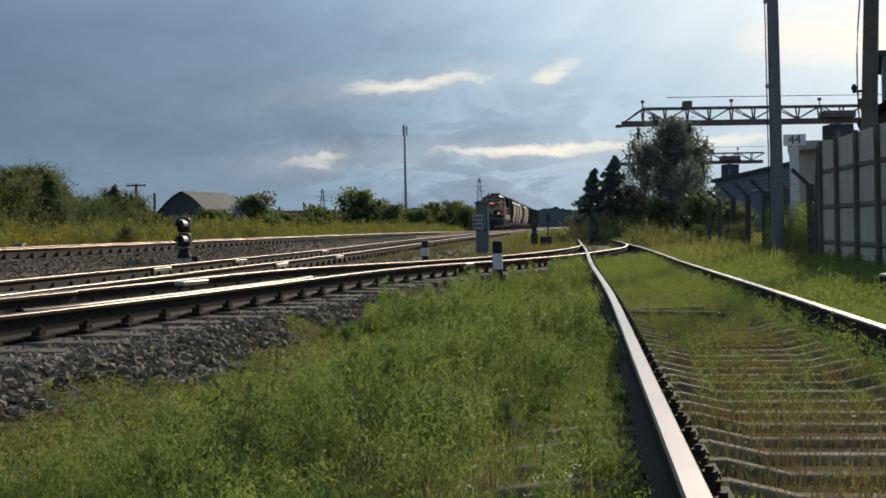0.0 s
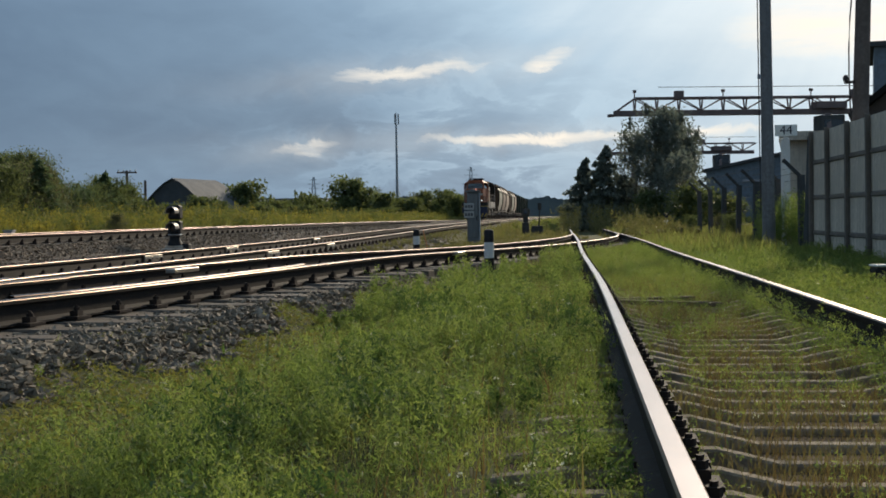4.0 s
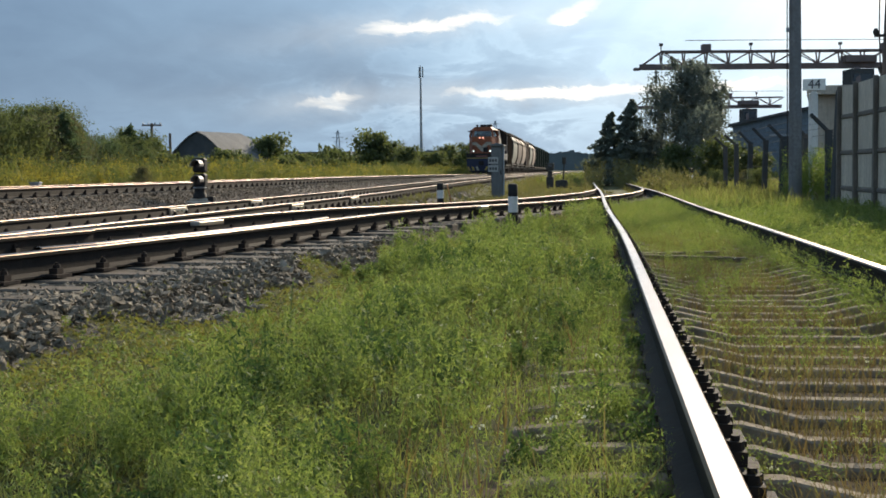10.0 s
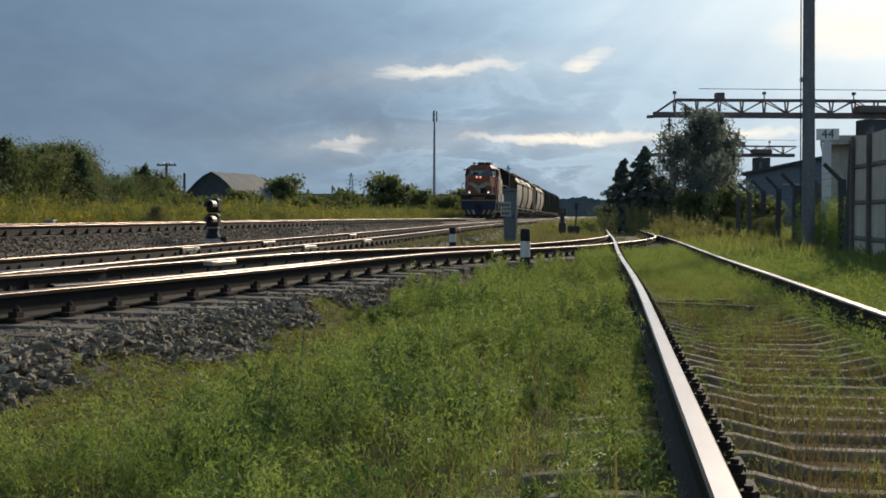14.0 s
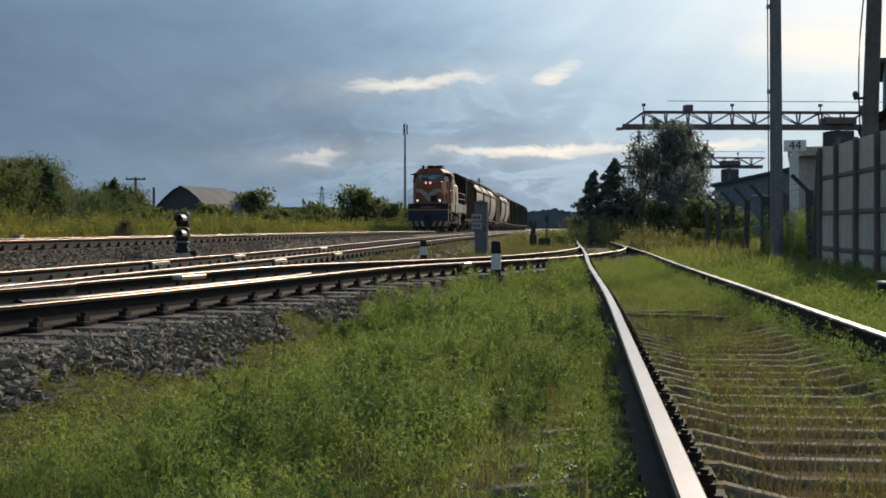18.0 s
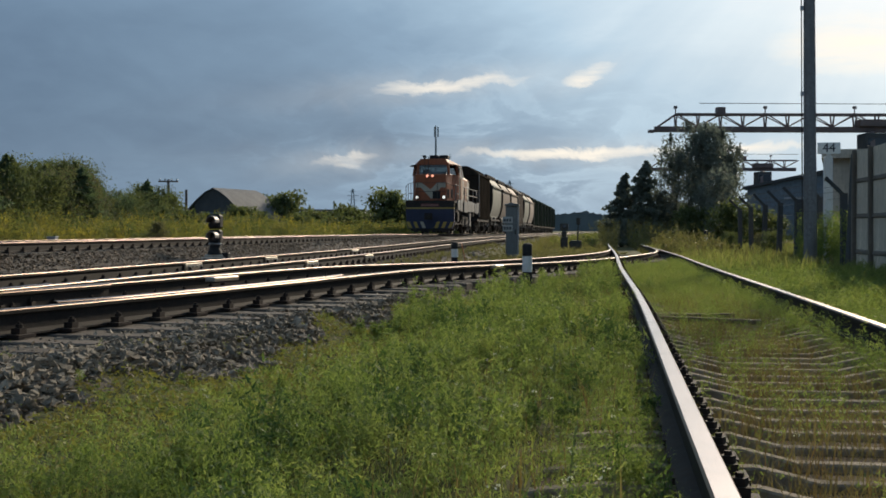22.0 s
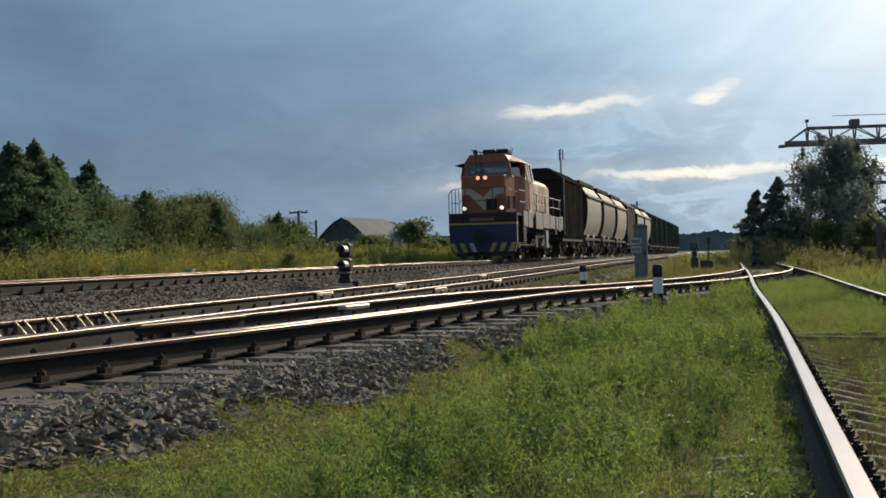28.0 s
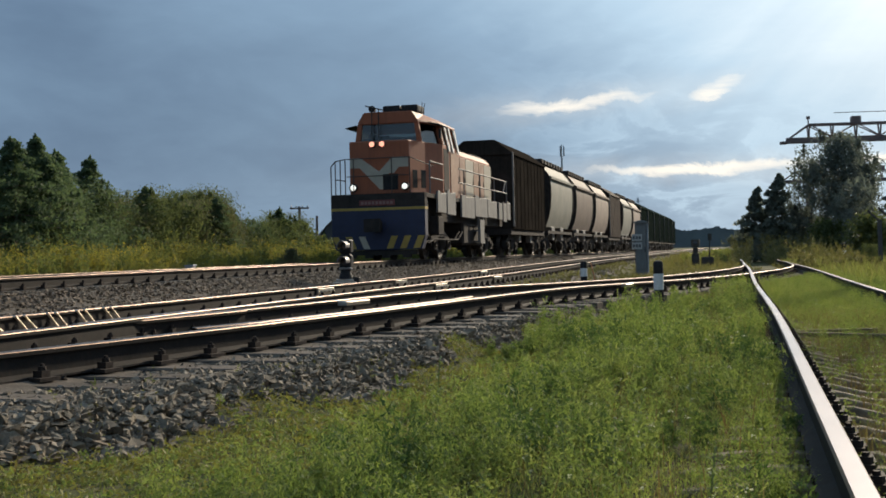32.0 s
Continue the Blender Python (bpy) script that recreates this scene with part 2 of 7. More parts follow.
M_CONC_SLEEPER = material("pale_concrete_sleeper", (0.29, 0.235, 0.172), 0.95, 0, 0.3, 5, (0.12, 0.095, 0.065), 0.5, 50, rnd=0.35, spec=0.2)
M_GROUND = material("soil_under_grass", (0.075, 0.08, 0.035), 0.95, 0, 0.4, 0.8, (0.11, 0.085, 0.05), 0.5, 20, spec=0.08)
M_DIRT = material("brown_dirt", (0.085, 0.062, 0.042), 0.95, 0, 0.4, 3, (0.045, 0.033, 0.024), 0.8, 40, spec=0.08)
M_GRAVEL = material("gravel_bed", (0.125, 0.108, 0.092), 0.95, 0, 0.35, 14, (0.065, 0.055, 0.047), 1.0, 28, spec=0.1)
M_STONE = stone_material("crushed_granite", [(0.085, 0.071, 0.053), (0.135, 0.113, 0.084), (0.18, 0.152, 0.115), (0.235, 0.198, 0.15), (0.155, 0.12, 0.086), (0.38, 0.325, 0.252)])
# darker than the other ballast: oil, and shade of the rail webs painted in
M_STONE_DARK = stone_material("oily_shaded_ballast", [(0.025, 0.021, 0.019), (0.04, 0.033, 0.03), (0.057, 0.048, 0.042), (0.084, 0.07, 0.062)])
M_STONE_BROWN = stone_material("brownish_ballast", [(0.11, 0.081, 0.056), (0.158, 0.12, 0.084), (0.207, 0.158, 0.113), (0.282, 0.22, 0.16)])
M_GRASS = leaf_material("meadow_grass", [(0.119, 0.143, 0.057), (0.175, 0.203, 0.078), (0.243, 0.261, 0.108), (0.313, 0.297, 0.153)], 0.5, patch=3.0, spread=1.5, through_tint=(1.08, 1.1, 0.6))
M_WEED = leaf_material("broad_weed_leaves", [(0.097, 0.143, 0.051), (0.161, 0.216, 0.075), (0.238, 0.288, 0.105), (0.325, 0.341, 0.139)], 0.5, patch=3.4, spread=1.7, through_tint=(1.08, 1.12, 0.6))
M_DOCK = leaf_material("dark_broad_leaves", [(0.05, 0.094, 0.035), (0.083, 0.138, 0.05), (0.132, 0.193, 0.072)], 0.4, patch=3.0)
M_STALK = leaf_material("dry_reddish_stalks", [(0.10, 0.068, 0.042), (0.15, 0.11, 0.064), (0.16, 0.15, 0.075), (0.22, 0.18, 0.11)], 0.4, patch=3.0)
M_DRY = leaf_material("dry_grass", [(0.105, 0.12, 0.05), (0.145, 0.15, 0.07), (0.205, 0.185, 0.105), (0.13, 0.155, 0.06)], 0.45, patch=2.0)
M_MOSS = leaf_material("creeping_weeds", [(0.13, 0.1, 0.055), (0.17, 0.16, 0.06), (0.235, 0.235, 0.075), (0.18, 0.21, 0.068)], 0.35, patch=5.0)
M_FLOWER = material("white_flowers", (0.66, 0.66, 0.6), 0.8, 0, 0.1, 10, bump=0, transl=0.3)
M_YELLOW = leaf_material("goldenrod", [(0.09, 0.12, 0.052), (0.13, 0.15, 0.06), (0.215, 0.205, 0.062), (0.37, 0.31, 0.068)], 0.5, patch=1.0, spread=2.6, grain=0.25)
M_BUSH = leaf_material("willow_leaves", [(0.072, 0.096, 0.054), (0.11, 0.138, 0.072), (0.16, 0.178, 0.09)], 0.5, patch=0.6, spread=1.8, grain=0.35)
M_ASPEN = leaf_material("young_tree_leaves", [(0.07, 0.108, 0.066), (0.108, 0.15, 0.088), (0.155, 0.195, 0.112)], 0.5, patch=0.7, through_tint=(1.05, 1.1, 0.75))
M_DUSK = leaf_material("dark_bush_leaves", [(0.075, 0.08, 0.055), (0.11, 0.115, 0.077), (0.15, 0.152, 0.098)], 0.45, patch=0.7)
# the next two leaf colours are paled and greyed to carry the haze
M_PINE = leaf_material("hazed_conifer_needles", [(0.115, 0.135, 0.118), (0.16, 0.182, 0.155), (0.2, 0.222, 0.185)], 0.4, patch=0.5, through_tint=(1.0, 1.05, 0.9))
M_BIRCH = leaf_material("hazed_birch_leaves", [(0.125, 0.142, 0.13), (0.17, 0.19, 0.168), (0.22, 0.238, 0.205)], 0.42, patch=0.4, through_tint=(1.0, 1.05, 0.9))
M_BARK = material("tree_bark", (0.11, 0.085, 0.065), 0.9, 0, 0.35, 6, (0.2, 0.19, 0.17), 0.6, 30)
# far woods: distance haze is mixed into this blue-grey base colour
M_FOREST = material("hazed_forest", (0.13, 0.155, 0.16), 0.95, 0, 0.3, 0.02, bump=0)


# ---- mesh building ----
class Mesh:
    """Collects vertices and faces of one part."""

    def __init__(self):
        self.v, self.f, self.mi, self.cur = [], [], [], 0

    def add(self, verts, faces):
        n = len(self.v)
        self.v += [tuple(p) for p in verts]
        self.f += [tuple(i + n for i in q) for q in faces]
        self.mi += [self.cur] * len(faces)
        return self

    def box(self, x0, x1, y0, y1, z0, z1, m=None):
        vs = [Vector((x, y, z)) for z in (z0, z1) for y in (y0, y1) for x in (x0, x1)]
        if m is not None:
            vs = [m @ p for p in vs]
        return self.add(vs, [(0, 2, 3, 1), (4, 5, 7, 6), (0, 1, 5, 4), (2, 6, 7, 3), (0, 4, 6, 2), (1, 3, 7, 5)])

    def beam(self, a, b, w, h=None):
        """A square bar from a to b."""
        a, b = Vector(a), Vector(b)
        d = b - a
        h = w if h is None else h
        q = d.to_track_quat("Y", "Z").to_matrix().to_4x4()
        return self.box(-w / 2, w / 2, 0, d.length, -h / 2, h / 2, Matrix.Translation(a) @ q)

    def tube(self, a, b, r0, r1=None, n=8, caps=True):
        a, b = Vector(a), Vector(b)
        r1 = r0 if r1 is None else r1
        q = (b - a).to_track_quat("Z", "Y").to_matrix()
        vs = []
        for c, r in ((a, r0), (b, r1)):
            for i in range(n):
                w = 2 * math.pi * i / n
                vs.append(c + q @ Vector((r * math.cos(w), r * math.sin(w), 0)))
        fs = [(i, (i + 1) % n, n + (i + 1) % n, n + i) for i in range(n)]
        if caps:
            fs += [tuple(reversed(range(n))), tuple(range(n, 2 * n))]
        return self.add(vs, fs)

    def path(self, pts, r, n=6):
        """One bent tube through the points."""
        pts = [Vector(p) for p in pts]
        vs = []
        for i, p in enumerate(pts):
            d = pts[min(i + 1, len(pts) - 1)] - pts[max(i - 1, 0)]
            q = d.to_track_quat("Z", "Y").to_matrix()
            vs += [p + q @ Vector((r * math.cos(6.2832 * j / n), r * math.sin(6.2832 * j / n), 0)) for j in range(n)]
        fs = [(i * n + j, i * n + (j + 1) % n, (i + 1) * n + (j + 1) % n, (i + 1) * n + j) for i in range(len(pts) - 1) for j in range(n)]
        return self.add(vs, fs)

    def prism(self, poly, axis, a, b):
        """A polygon of (u, w) pushed along an axis from a to b: axis x: (y, z), y: (x, z), z: (x, y)."""
        def at(u, w, k):
            return {"x": (k, u, w), "y": (u, k, w), "z": (u, w, k)}[axis]
        n = len(poly)
        vs = [at(u, w, a) for u, w in poly] + [at(u, w, b) for u, w in poly]
        return self.add(vs, [(i, (i + 1) % n, n + (i + 1) % n, n + i) for i in range(n)] + [tuple(reversed(range(n))), tuple(range(n, 2 * n))])

    def lathe(self, prof, n=16, m=None):
        """A profile of (radius, height) turned about z."""
        vs = []
        for r, z in prof:
            for i in range(n):
                w = 2 * math.pi * i / n
                p = Vector((r * math.cos(w), r * math.sin(w), z))
                vs.append(m @ p if m is not None else p)
        k = len(prof)
        fs = [(j * n + i, j * n + (i + 1) % n, (j + 1) * n + (i + 1) % n, (j + 1) * n + i) for j in range(k - 1) for i in range(n)]
        fs += [tuple(reversed(range(n))), tuple((k - 1) * n + i for i in range(n))]
        return self.add(vs, fs)

    def data(self, name, mats, bevel=0.0, smooth=False):
        me = bpy.data.meshes.new(name)
        me.from_pydata(self.v, [], self.f)
        for m in (mats if isinstance(mats, (list, tuple)) else [mats]):
            me.materials.append(m)
        if any(self.mi):
            me.polygons.foreach_set("material_index", self.mi)
        bm = bmesh.new()
        bm.from_mesh(me)
        bmesh.ops.recalc_face_normals(bm, faces=bm.faces)
        if bevel:
            es = [e for e in bm.edges if len(e.link_faces) == 2 and e.calc_face_angle(0) > 0.5]
            bmesh.ops.bevel(bm, geom=es, offset=bevel, segments=1, affect="EDGES", clamp_overlap=True)
        if smooth:
            for f in bm.faces:
                f.smooth = True
            for e in bm.edges:
                if len(e.link_faces) == 2 and e.calc_face_angle(0) > 0.7:
                    e.smooth = False
        bm.to_mesh(me)
        bm.free()
        return me


def part(name, mesh, mats, parent=None, label="", bevel=0.0, smooth=False, at=None):
    """Links a Mesh (or ready mesh data) as one object, under a thing or a part."""
    me = mesh.data(name, mats, bevel, smooth) if isinstance(mesh, Mesh) else mesh
    ob = new(name, me)
    ob.parent = parent
    if at is not None:
        ob.matrix_basis = at
    if label:
        tagged(ob, label)
    return ob


def thing(name, label, category, group="", at=None, kind=""):
    ob = new(name)
    ob.empty_display_size = 0.2
    if at is not None:
        ob.matrix_basis = at
    return tagged(ob, label, category, group, kind)


def raw(name, verts, faces_flat, corners, mat, parent=None):
    """A big mesh straight from arrays; every face has the same number of corners."""
    me = bpy.data.meshes.new(name)
    nv, nf = len(verts), len(faces_flat) // corners
    me.vertices.add(nv)
    me.vertices.foreach_set("co", np.asarray(verts, np.float32).ravel())
    me.loops.add(nf * corners)
    me.loops.foreach_set("vertex_index", np.asarray(faces_flat, np.int32))
    me.polygons.add(nf)
    me.polygons.foreach_set("loop_start", np.arange(0, nf * corners, corners, dtype=np.int32))
    me.polygons.foreach_set("use_smooth", np.zeros(nf, bool))
    me.update(calc_edges=True)
    for m in (mat if isinstance(mat, (list, tuple)) else [mat]):
        me.materials.append(m)
    ob = new(name, me)
    ob.parent = parent
    return ob


# ---- the plan: four tracks ----
GAUGE = 0.797                                   # half the distance between rail centres
HEAD = math.degrees(math.atan(0.1113))          # the tracks run this far right of straight ahead


def spline(nodes, n):
    """Natural cubic through rows of (y, x, z); returns n points (x, y, z)."""
    nd = np.array(nodes, float)
    y, v = nd[:, 0], nd[:, 1:]
    k, h = len(y), np.diff(nd[:, 0])
    a, b = np.zeros((k, k)), np.zeros((k, 2))
    a[0, 0] = a[-1, -1] = 1
    for i in range(1, k - 1):
        a[i, i - 1], a[i, i], a[i, i + 1] = h[i - 1], 2 * (h[i - 1] + h[i]), h[i]
        b[i] = 6 * ((v[i + 1] - v[i]) / h[i] - (v[i] - v[i - 1]) / h[i - 1])
    s = np.linalg.solve(a, b)
    yy = np.linspace(y[0], y[-1], n)
    j = np.clip(np.searchsorted(y, yy) - 1, 0, k - 2)
    t, hj = (yy - y[j])[:, None], h[j][:, None]
    c = (v[j + 1] - v[j]) / hj - hj * (2 * s[j] + s[j + 1]) / 6
    vv = v[j] + c * t + s[j] * t * t / 2 + (s[j + 1] - s[j]) * t ** 3 / (6 * hj)
    return np.stack([vv[:, 0], yy, vv[:, 1]], 1)


def straight(off, rows):
    return [(y, off + 0.1113 * y, z) for y, z in rows]


LINES = {
    "A": spline(straight(-11.21, [(-30, 0.375), (0, 0.375), (35, 0.39), (60, 0.39), (100, 0.32), (160, 0.15), (240, 0.0), (420, 0.0)]), 900),
    "B": spline(straight(-5.9, [(-30, 0.10), (3, 0.11), (15, 0.10), (30, 0.113), (45, 0.17), (70, 0.21), (120, 0.27), (240, 0.1), (420, 0.1)]), 900),
    "C": spline([(3, -5.50, 0.09), (8, -3.858, 0.08), (12, -2.573, 0.089), (16, -1.333, 0.10), (20, -0.067, 0.047), (24, 1.165, -0.009), (29, 2.642, -0.055), (35, 4.42, -0.06), (40, 5.40, -0.06), (45, 6.03, -0.06)], 240),
    "D": spline([(-6, 0.36, -0.0), (0, 1.062, -0.015), (6, 1.78, -0.05), (12, 2.479, -0.06), (20, 3.313, -0.05), (30, 4.441, -0.035), (45, 6.05, -0.06), (110, 13.3, -0.1), (200, 23.3, -0.1)], 600),
}


def track_dist(name, x, y):
    """Sideways distance from a track's centre and its height there, for arrays."""
    ln = LINES[name]
    cx, cz = np.interp(y, ln[:, 1], ln[:, 0]), np.interp(y, ln[:, 1], ln[:, 2])
    sl = np.interp(y, ln[:, 1], np.gradient(ln[:, 0], ln[:, 1]))
    d = (x - cx) / np.sqrt(1 + sl * sl)
    return np.where((y < ln[0, 1] - 0.3) | (y > ln[-1, 1] + 0.3), 99.0, d), cz


def hash_noise(x, y, s):
    a = np.sin(x * 1.7 * s + 1.3 * np.sin(y * 1.1 * s)) * np.cos(y * 1.9 * s + 1.7 * np.sin(x * 0.9 * s + 2))
    b = np.sin(x * 4.3 * s + 2.1) * np.sin(y * 3.7 * s + np.sin(x * 2.2 * s))
    return 0.65 * a + 0.35 * b


def ground_z(x, y):
    x, y = np.asarray(x, float), np.asarray(y, float)
    z = -0.30 + 0.035 * hash_noise(x, y, 0.8) + 0.015 * hash_noise(x, y, 3.1)
    da, za = track_dist("A", x, y)
    left = np.clip((-da - 3.0) / 6, 0, 1)
    z = z + left * 0.25
    for n, half, drop in (("A", 1.7, 0.21), ("B", 1.8, 0.205), ("C", 1.9, 0.205)):
        d, zt = track_dist(n, x, y)
        if n == "C":
            half = np.interp(y, [9.0, 12.0, 16.0], [1.95, 1.55, 1.25])
        if n == "C":
            drop = 0.205 + 0.014 * ((d > 0.9) & (y < 24))
        z = np.maximum(z, zt - drop - np.maximum(0, np.abs(d) - half) / (1.9 if n != "C" else np.interp(y, [9.0, 12.0], [1.9, 1.1])))
    db, _ = track_dist("B", x, y)
    z = np.where((da > 0) & (db < 0), np.maximum(z, -0.06), z)
    d, zt = track_dist("D", x, y)
    z = np.where(np.abs(d) < 0.72, np.minimum(z, zt - 0.28), np.where(np.abs(d) < 1.7, np.minimum(z, zt - 0.24), z))
    far = np.clip((np.hypot(x, y) - 120) / 200, 0, 1)
    return z * (1 - far) + far * -0.4


def is_gravel(x, y):
    x, y = np.asarray(x, float), np.asarray(y, float)
    g = np.zeros(x.shape, bool)
    wob = 0.35 * hash_noise(x, y, 1.3) + 0.15 * hash_noise(x, y, 5.0)
    for n, half in (("A", 2.3), ("B", 2.6), ("C", 2.3)):
        d, _ = track_dist(n, x, y)
        lim = half + wob
        if n == "C":
            lim = lim - np.clip((y - 8.2) / 5.0, 0, 1) * 0.75 - np.clip((y - 13) / 12, 0, 1) * 0.15
        if n == "B":
            lim = lim - np.clip((y - 25) / 20, 0, 1) * 0.9
        g |= np.abs(d) < lim
    da, _ = track_dist("A", x, y)
    db, _ = track_dist("B", x, y)
    g |= (da > 0) & (db < 0)
    return g & (y < 300)


def build_ground():
    def axis(lo, hi, step, far):
        fine = np.arange(lo, hi + step / 2, step)
        out, s = [], step
        p = hi
        while p < far:
            s *= 1.22
            p += s
            out.append(p)
        inn, s = [], step
        p = lo
        while p > -far:
            s *= 1.22
            p -= s
            inn.append(p)
        return np.concatenate([inn[::-1], fine, out])
    xs, ys = axis(-16, 12, 0.2, 4200), axis(-4, 44, 0.2, 4200)
    gx, gy = np.meshgrid(xs, ys)
    v = np.stack([gx, gy, ground_z(gx, gy)], -1).reshape(-1, 3)
    w = len(xs)
    i = np.arange(len(ys) - 1)[:, None] * w + np.arange(w - 1)[None, :]
    f = np.stack([i, i + 1, i + w + 1, i + w], -1).reshape(-1)
    ob = raw("ground", v, f, 4, [M_GROUND, M_GRAVEL, M_DIRT])
    mid = v[f.reshape(-1, 4)].mean(1)
    ob.data.polygons.foreach_set("material_index", np.where(np.abs(track_dist("D", mid[:, 0], mid[:, 1])[0]) < 1.35 + 0.2 * hash_noise(mid[:, 0], mid[:, 1], 2.0), 2 * (mid[:, 1] < 26), is_gravel(mid[:, 0], mid[:, 1])).astype(np.int32))
    ob.data.polygons.foreach_set("use_smooth", np.ones(len(mid), bool))
    tagged(ob, "level ground with soil under grass and crushed stone beds", "ground", kind="structure")


build_ground()

# rail section: (sideways, height below the running surface)
FOOT = [(-0.072, -0.18), (0.072, -0.18), (0.072, -0.168), (0.012, -0.145), (0.011, -0.045), (0.036, -0.034), (0.037, -0.010)]
SECTION = FOOT + [(0.030, 0.0), (-0.030, 0.0)] + [(-a, b) for a, b in reversed(FOOT[2:])]
CROWNED = FOOT + [(0.0342, -0.006), (0.022, 0.0), (-0.022, 0.0), (-0.0342, -0.006)] + [(-a, b) for a, b in reversed(FOOT[2:])]


def offset_line(ln, off):
    dx = np.gradient(ln[:, 0], ln[:, 1])
    n = np.hypot(1, dx)
    return np.stack([ln[:, 0] + off / n, ln[:, 1] - off * dx / n, ln[:, 2]], 1)


def sweep_rail(name, ln, parent, label="", y0=-99, y1=999, lift=0.0, wide=False):
    """A rail swept along a line of points, polished on its running surface."""
    ln = ln[(ln[:, 1] >= y0) & (ln[:, 1] <= y1)]
    d = np.gradient(ln[:, 0], ln[:, 1])
    sx, sy = 1 / np.hypot(1, d), -d / np.hypot(1, d)
    section = SECTION if wide else CROWNED
    top = 7 if wide else 8
    k, n = len(section), len(ln)
    v = np.zeros((n, k, 3))
    for j, (a, b) in enumerate(section):
        v[:, j, 0], v[:, j, 1], v[:, j, 2] = ln[:, 0] + a * sx, ln[:, 1] + a * sy, ln[:, 2] + b + lift
    v = v.reshape(-1, 3)
    i, j = np.arange(n - 1)[:, None] * k, np.arange(k)[None, :]
    j2 = (j + 1) % k
    f = np.stack([i + j, i + k + j, i + k + j2, i + j2], -1)
    ob = raw(name, v, f.reshape(-1), 4, [M_WEB, M_RAILTOP if wide else M_RAILTOP2, M_SHOULDER], parent)
    mi = np.zeros((n - 1, k), np.int32)
    mi[:, top] = 1
    mi[:, 6] = mi[:, 2 * top - 6] = 2
    if not wide:
        mi[:, 7] = mi[:, 9] = 2
    ob.data.polygons.foreach_set("material_index", mi.ravel())
    if label:
        tagged(ob, label)
    return ob


TRACK_LABEL = {"A": "straight railway line on a raised stone bed", "B": "straight railway line with a turnout in crushed stone",
               "C": "curved turnout track leading off between stone and grass", "D": "overgrown siding with shiny rails in tall grass"}
TRACKS = {}
for key in "ABCD":
    tr = TRACKS[key] = thing("railway_track", TRACK_LABEL[key], "railway track", "tracks of the yard", kind="structure")
    for side in (-1, 1):
        sweep_rail("rail", offset_line(LINES[key], side * GAUGE), tr, wide=key == "D")

# ---- track furniture ----
def line_frame(key, y, off=0.0):
    """A pose on a track at y: x across, y along, at the running height."""
    ln = LINES[key]
    x, z = np.interp(y, ln[:, 1], ln[:, 0]), np.interp(y, ln[:, 1], ln[:, 2])
    s = np.interp(y, ln[:, 1], np.gradient(ln[:, 0], ln[:, 1]))
    return pose(float(x), float(y), float(z), 0, 0, -math.degrees(math.atan(s))) @ pose(off, 0, 0)


def sleeper_mesh(length, mat, name="sleeper"):
    m = Mesh().box(-length / 2, length / 2, -0.125, 0.125, -0.36, -0.185)
    return m.data(name, mat, 0.012)


def concrete_sleeper_mesh():
    """High under the rails and sunk in the middle, with sloping sides."""
    m = Mesh()
    prof = [(-1.35, -0.235), (-1.1, -0.205), (-0.58, -0.20), (-0.36, -0.25), (0.36, -0.25), (0.58, -0.20), (1.1, -0.205), (1.35, -0.235)]
    vs = []
    for x, z in prof:
        vs += [(x, -0.038, z), (x, 0.038, z), (x, 0.075, -0.42), (x, -0.075, -0.42)]
    fs = []
    for i in range(len(prof) - 1):
        a, b = i * 4, i * 4 + 4
        for j in range(4):
            fs.append((a + j, a + (j + 1) % 4, b + (j + 1) % 4, b + j))
    fs += [(0, 3, 2, 1), tuple(len(vs) - 4 + k for k in (0, 1, 2, 3))]
    return m.add(vs, fs).data("sleeper", M_CONC_SLEEPER, 0.008)


def fastener_mesh(sides=(-1, 1)):
    """Tie plate with clips and bolts on both sides of a rail."""
    m = Mesh()
    m.box(-0.17 if -1 in sides else -0.08, 0.17, -0.085, 0.085, -0.187, -0.165)
    for s in sides:
        m.box(s * 0.10 - 0.035, s * 0.10 + 0.035, -0.035, 0.035, -0.166, -0.125)
        m.tube((s * 0.105, 0, -0.13), (s * 0.105, 0, -0.085), 0.013, 0.013, 6)
        m.tube((s * 0.105, 0, -0.125), (s * 0.105, 0, -0.10), 0.026, 0.026, 6)
    return m.data("fastener", M_RUST)


SLEEPER = sleeper_mesh(2.75, M_SLEEPER)
CONC = concrete_sleeper_mesh()
FAST = fastener_mesh()
FAST_INNER = fastener_mesh((1,))          # the outer side lies buried in soil and weeds
rs = random.Random(5)


def jittered(m, a=0.6, b=0.01):
    return m @ pose(rs.uniform(-3, 3) * b, rs.uniform(-1, 1) * b, rs.uniform(-0.6, 0.2) * b, 0, rs.uniform(-0.3, 0.3) * a, rs.uniform(-1, 1) * a)


def copies_joined(name, me, poses, parent, mat):
    """Many copies of one small mesh in one object, for what lies too far off to be told apart."""
    base = np.array([v.co for v in me.vertices])
    tris = [tuple(p.vertices) for p in me.polygons]
    fan = [(t[0], t[i], t[i + 1]) for t in tris for i in range(1, len(t) - 1)]
    f = np.array(fan)
    vs, fs = [], []
    for k, p in enumerate(poses):
        a = np.array(p)
        vs.append(base @ a[:3, :3].T + a[:3, 3])
        fs.append(f + k * len(base))
    ob = raw(name, np.concatenate(vs), np.concatenate(fs).ravel(), 3, mat, parent)
    return tagged(ob, kind="stuff")


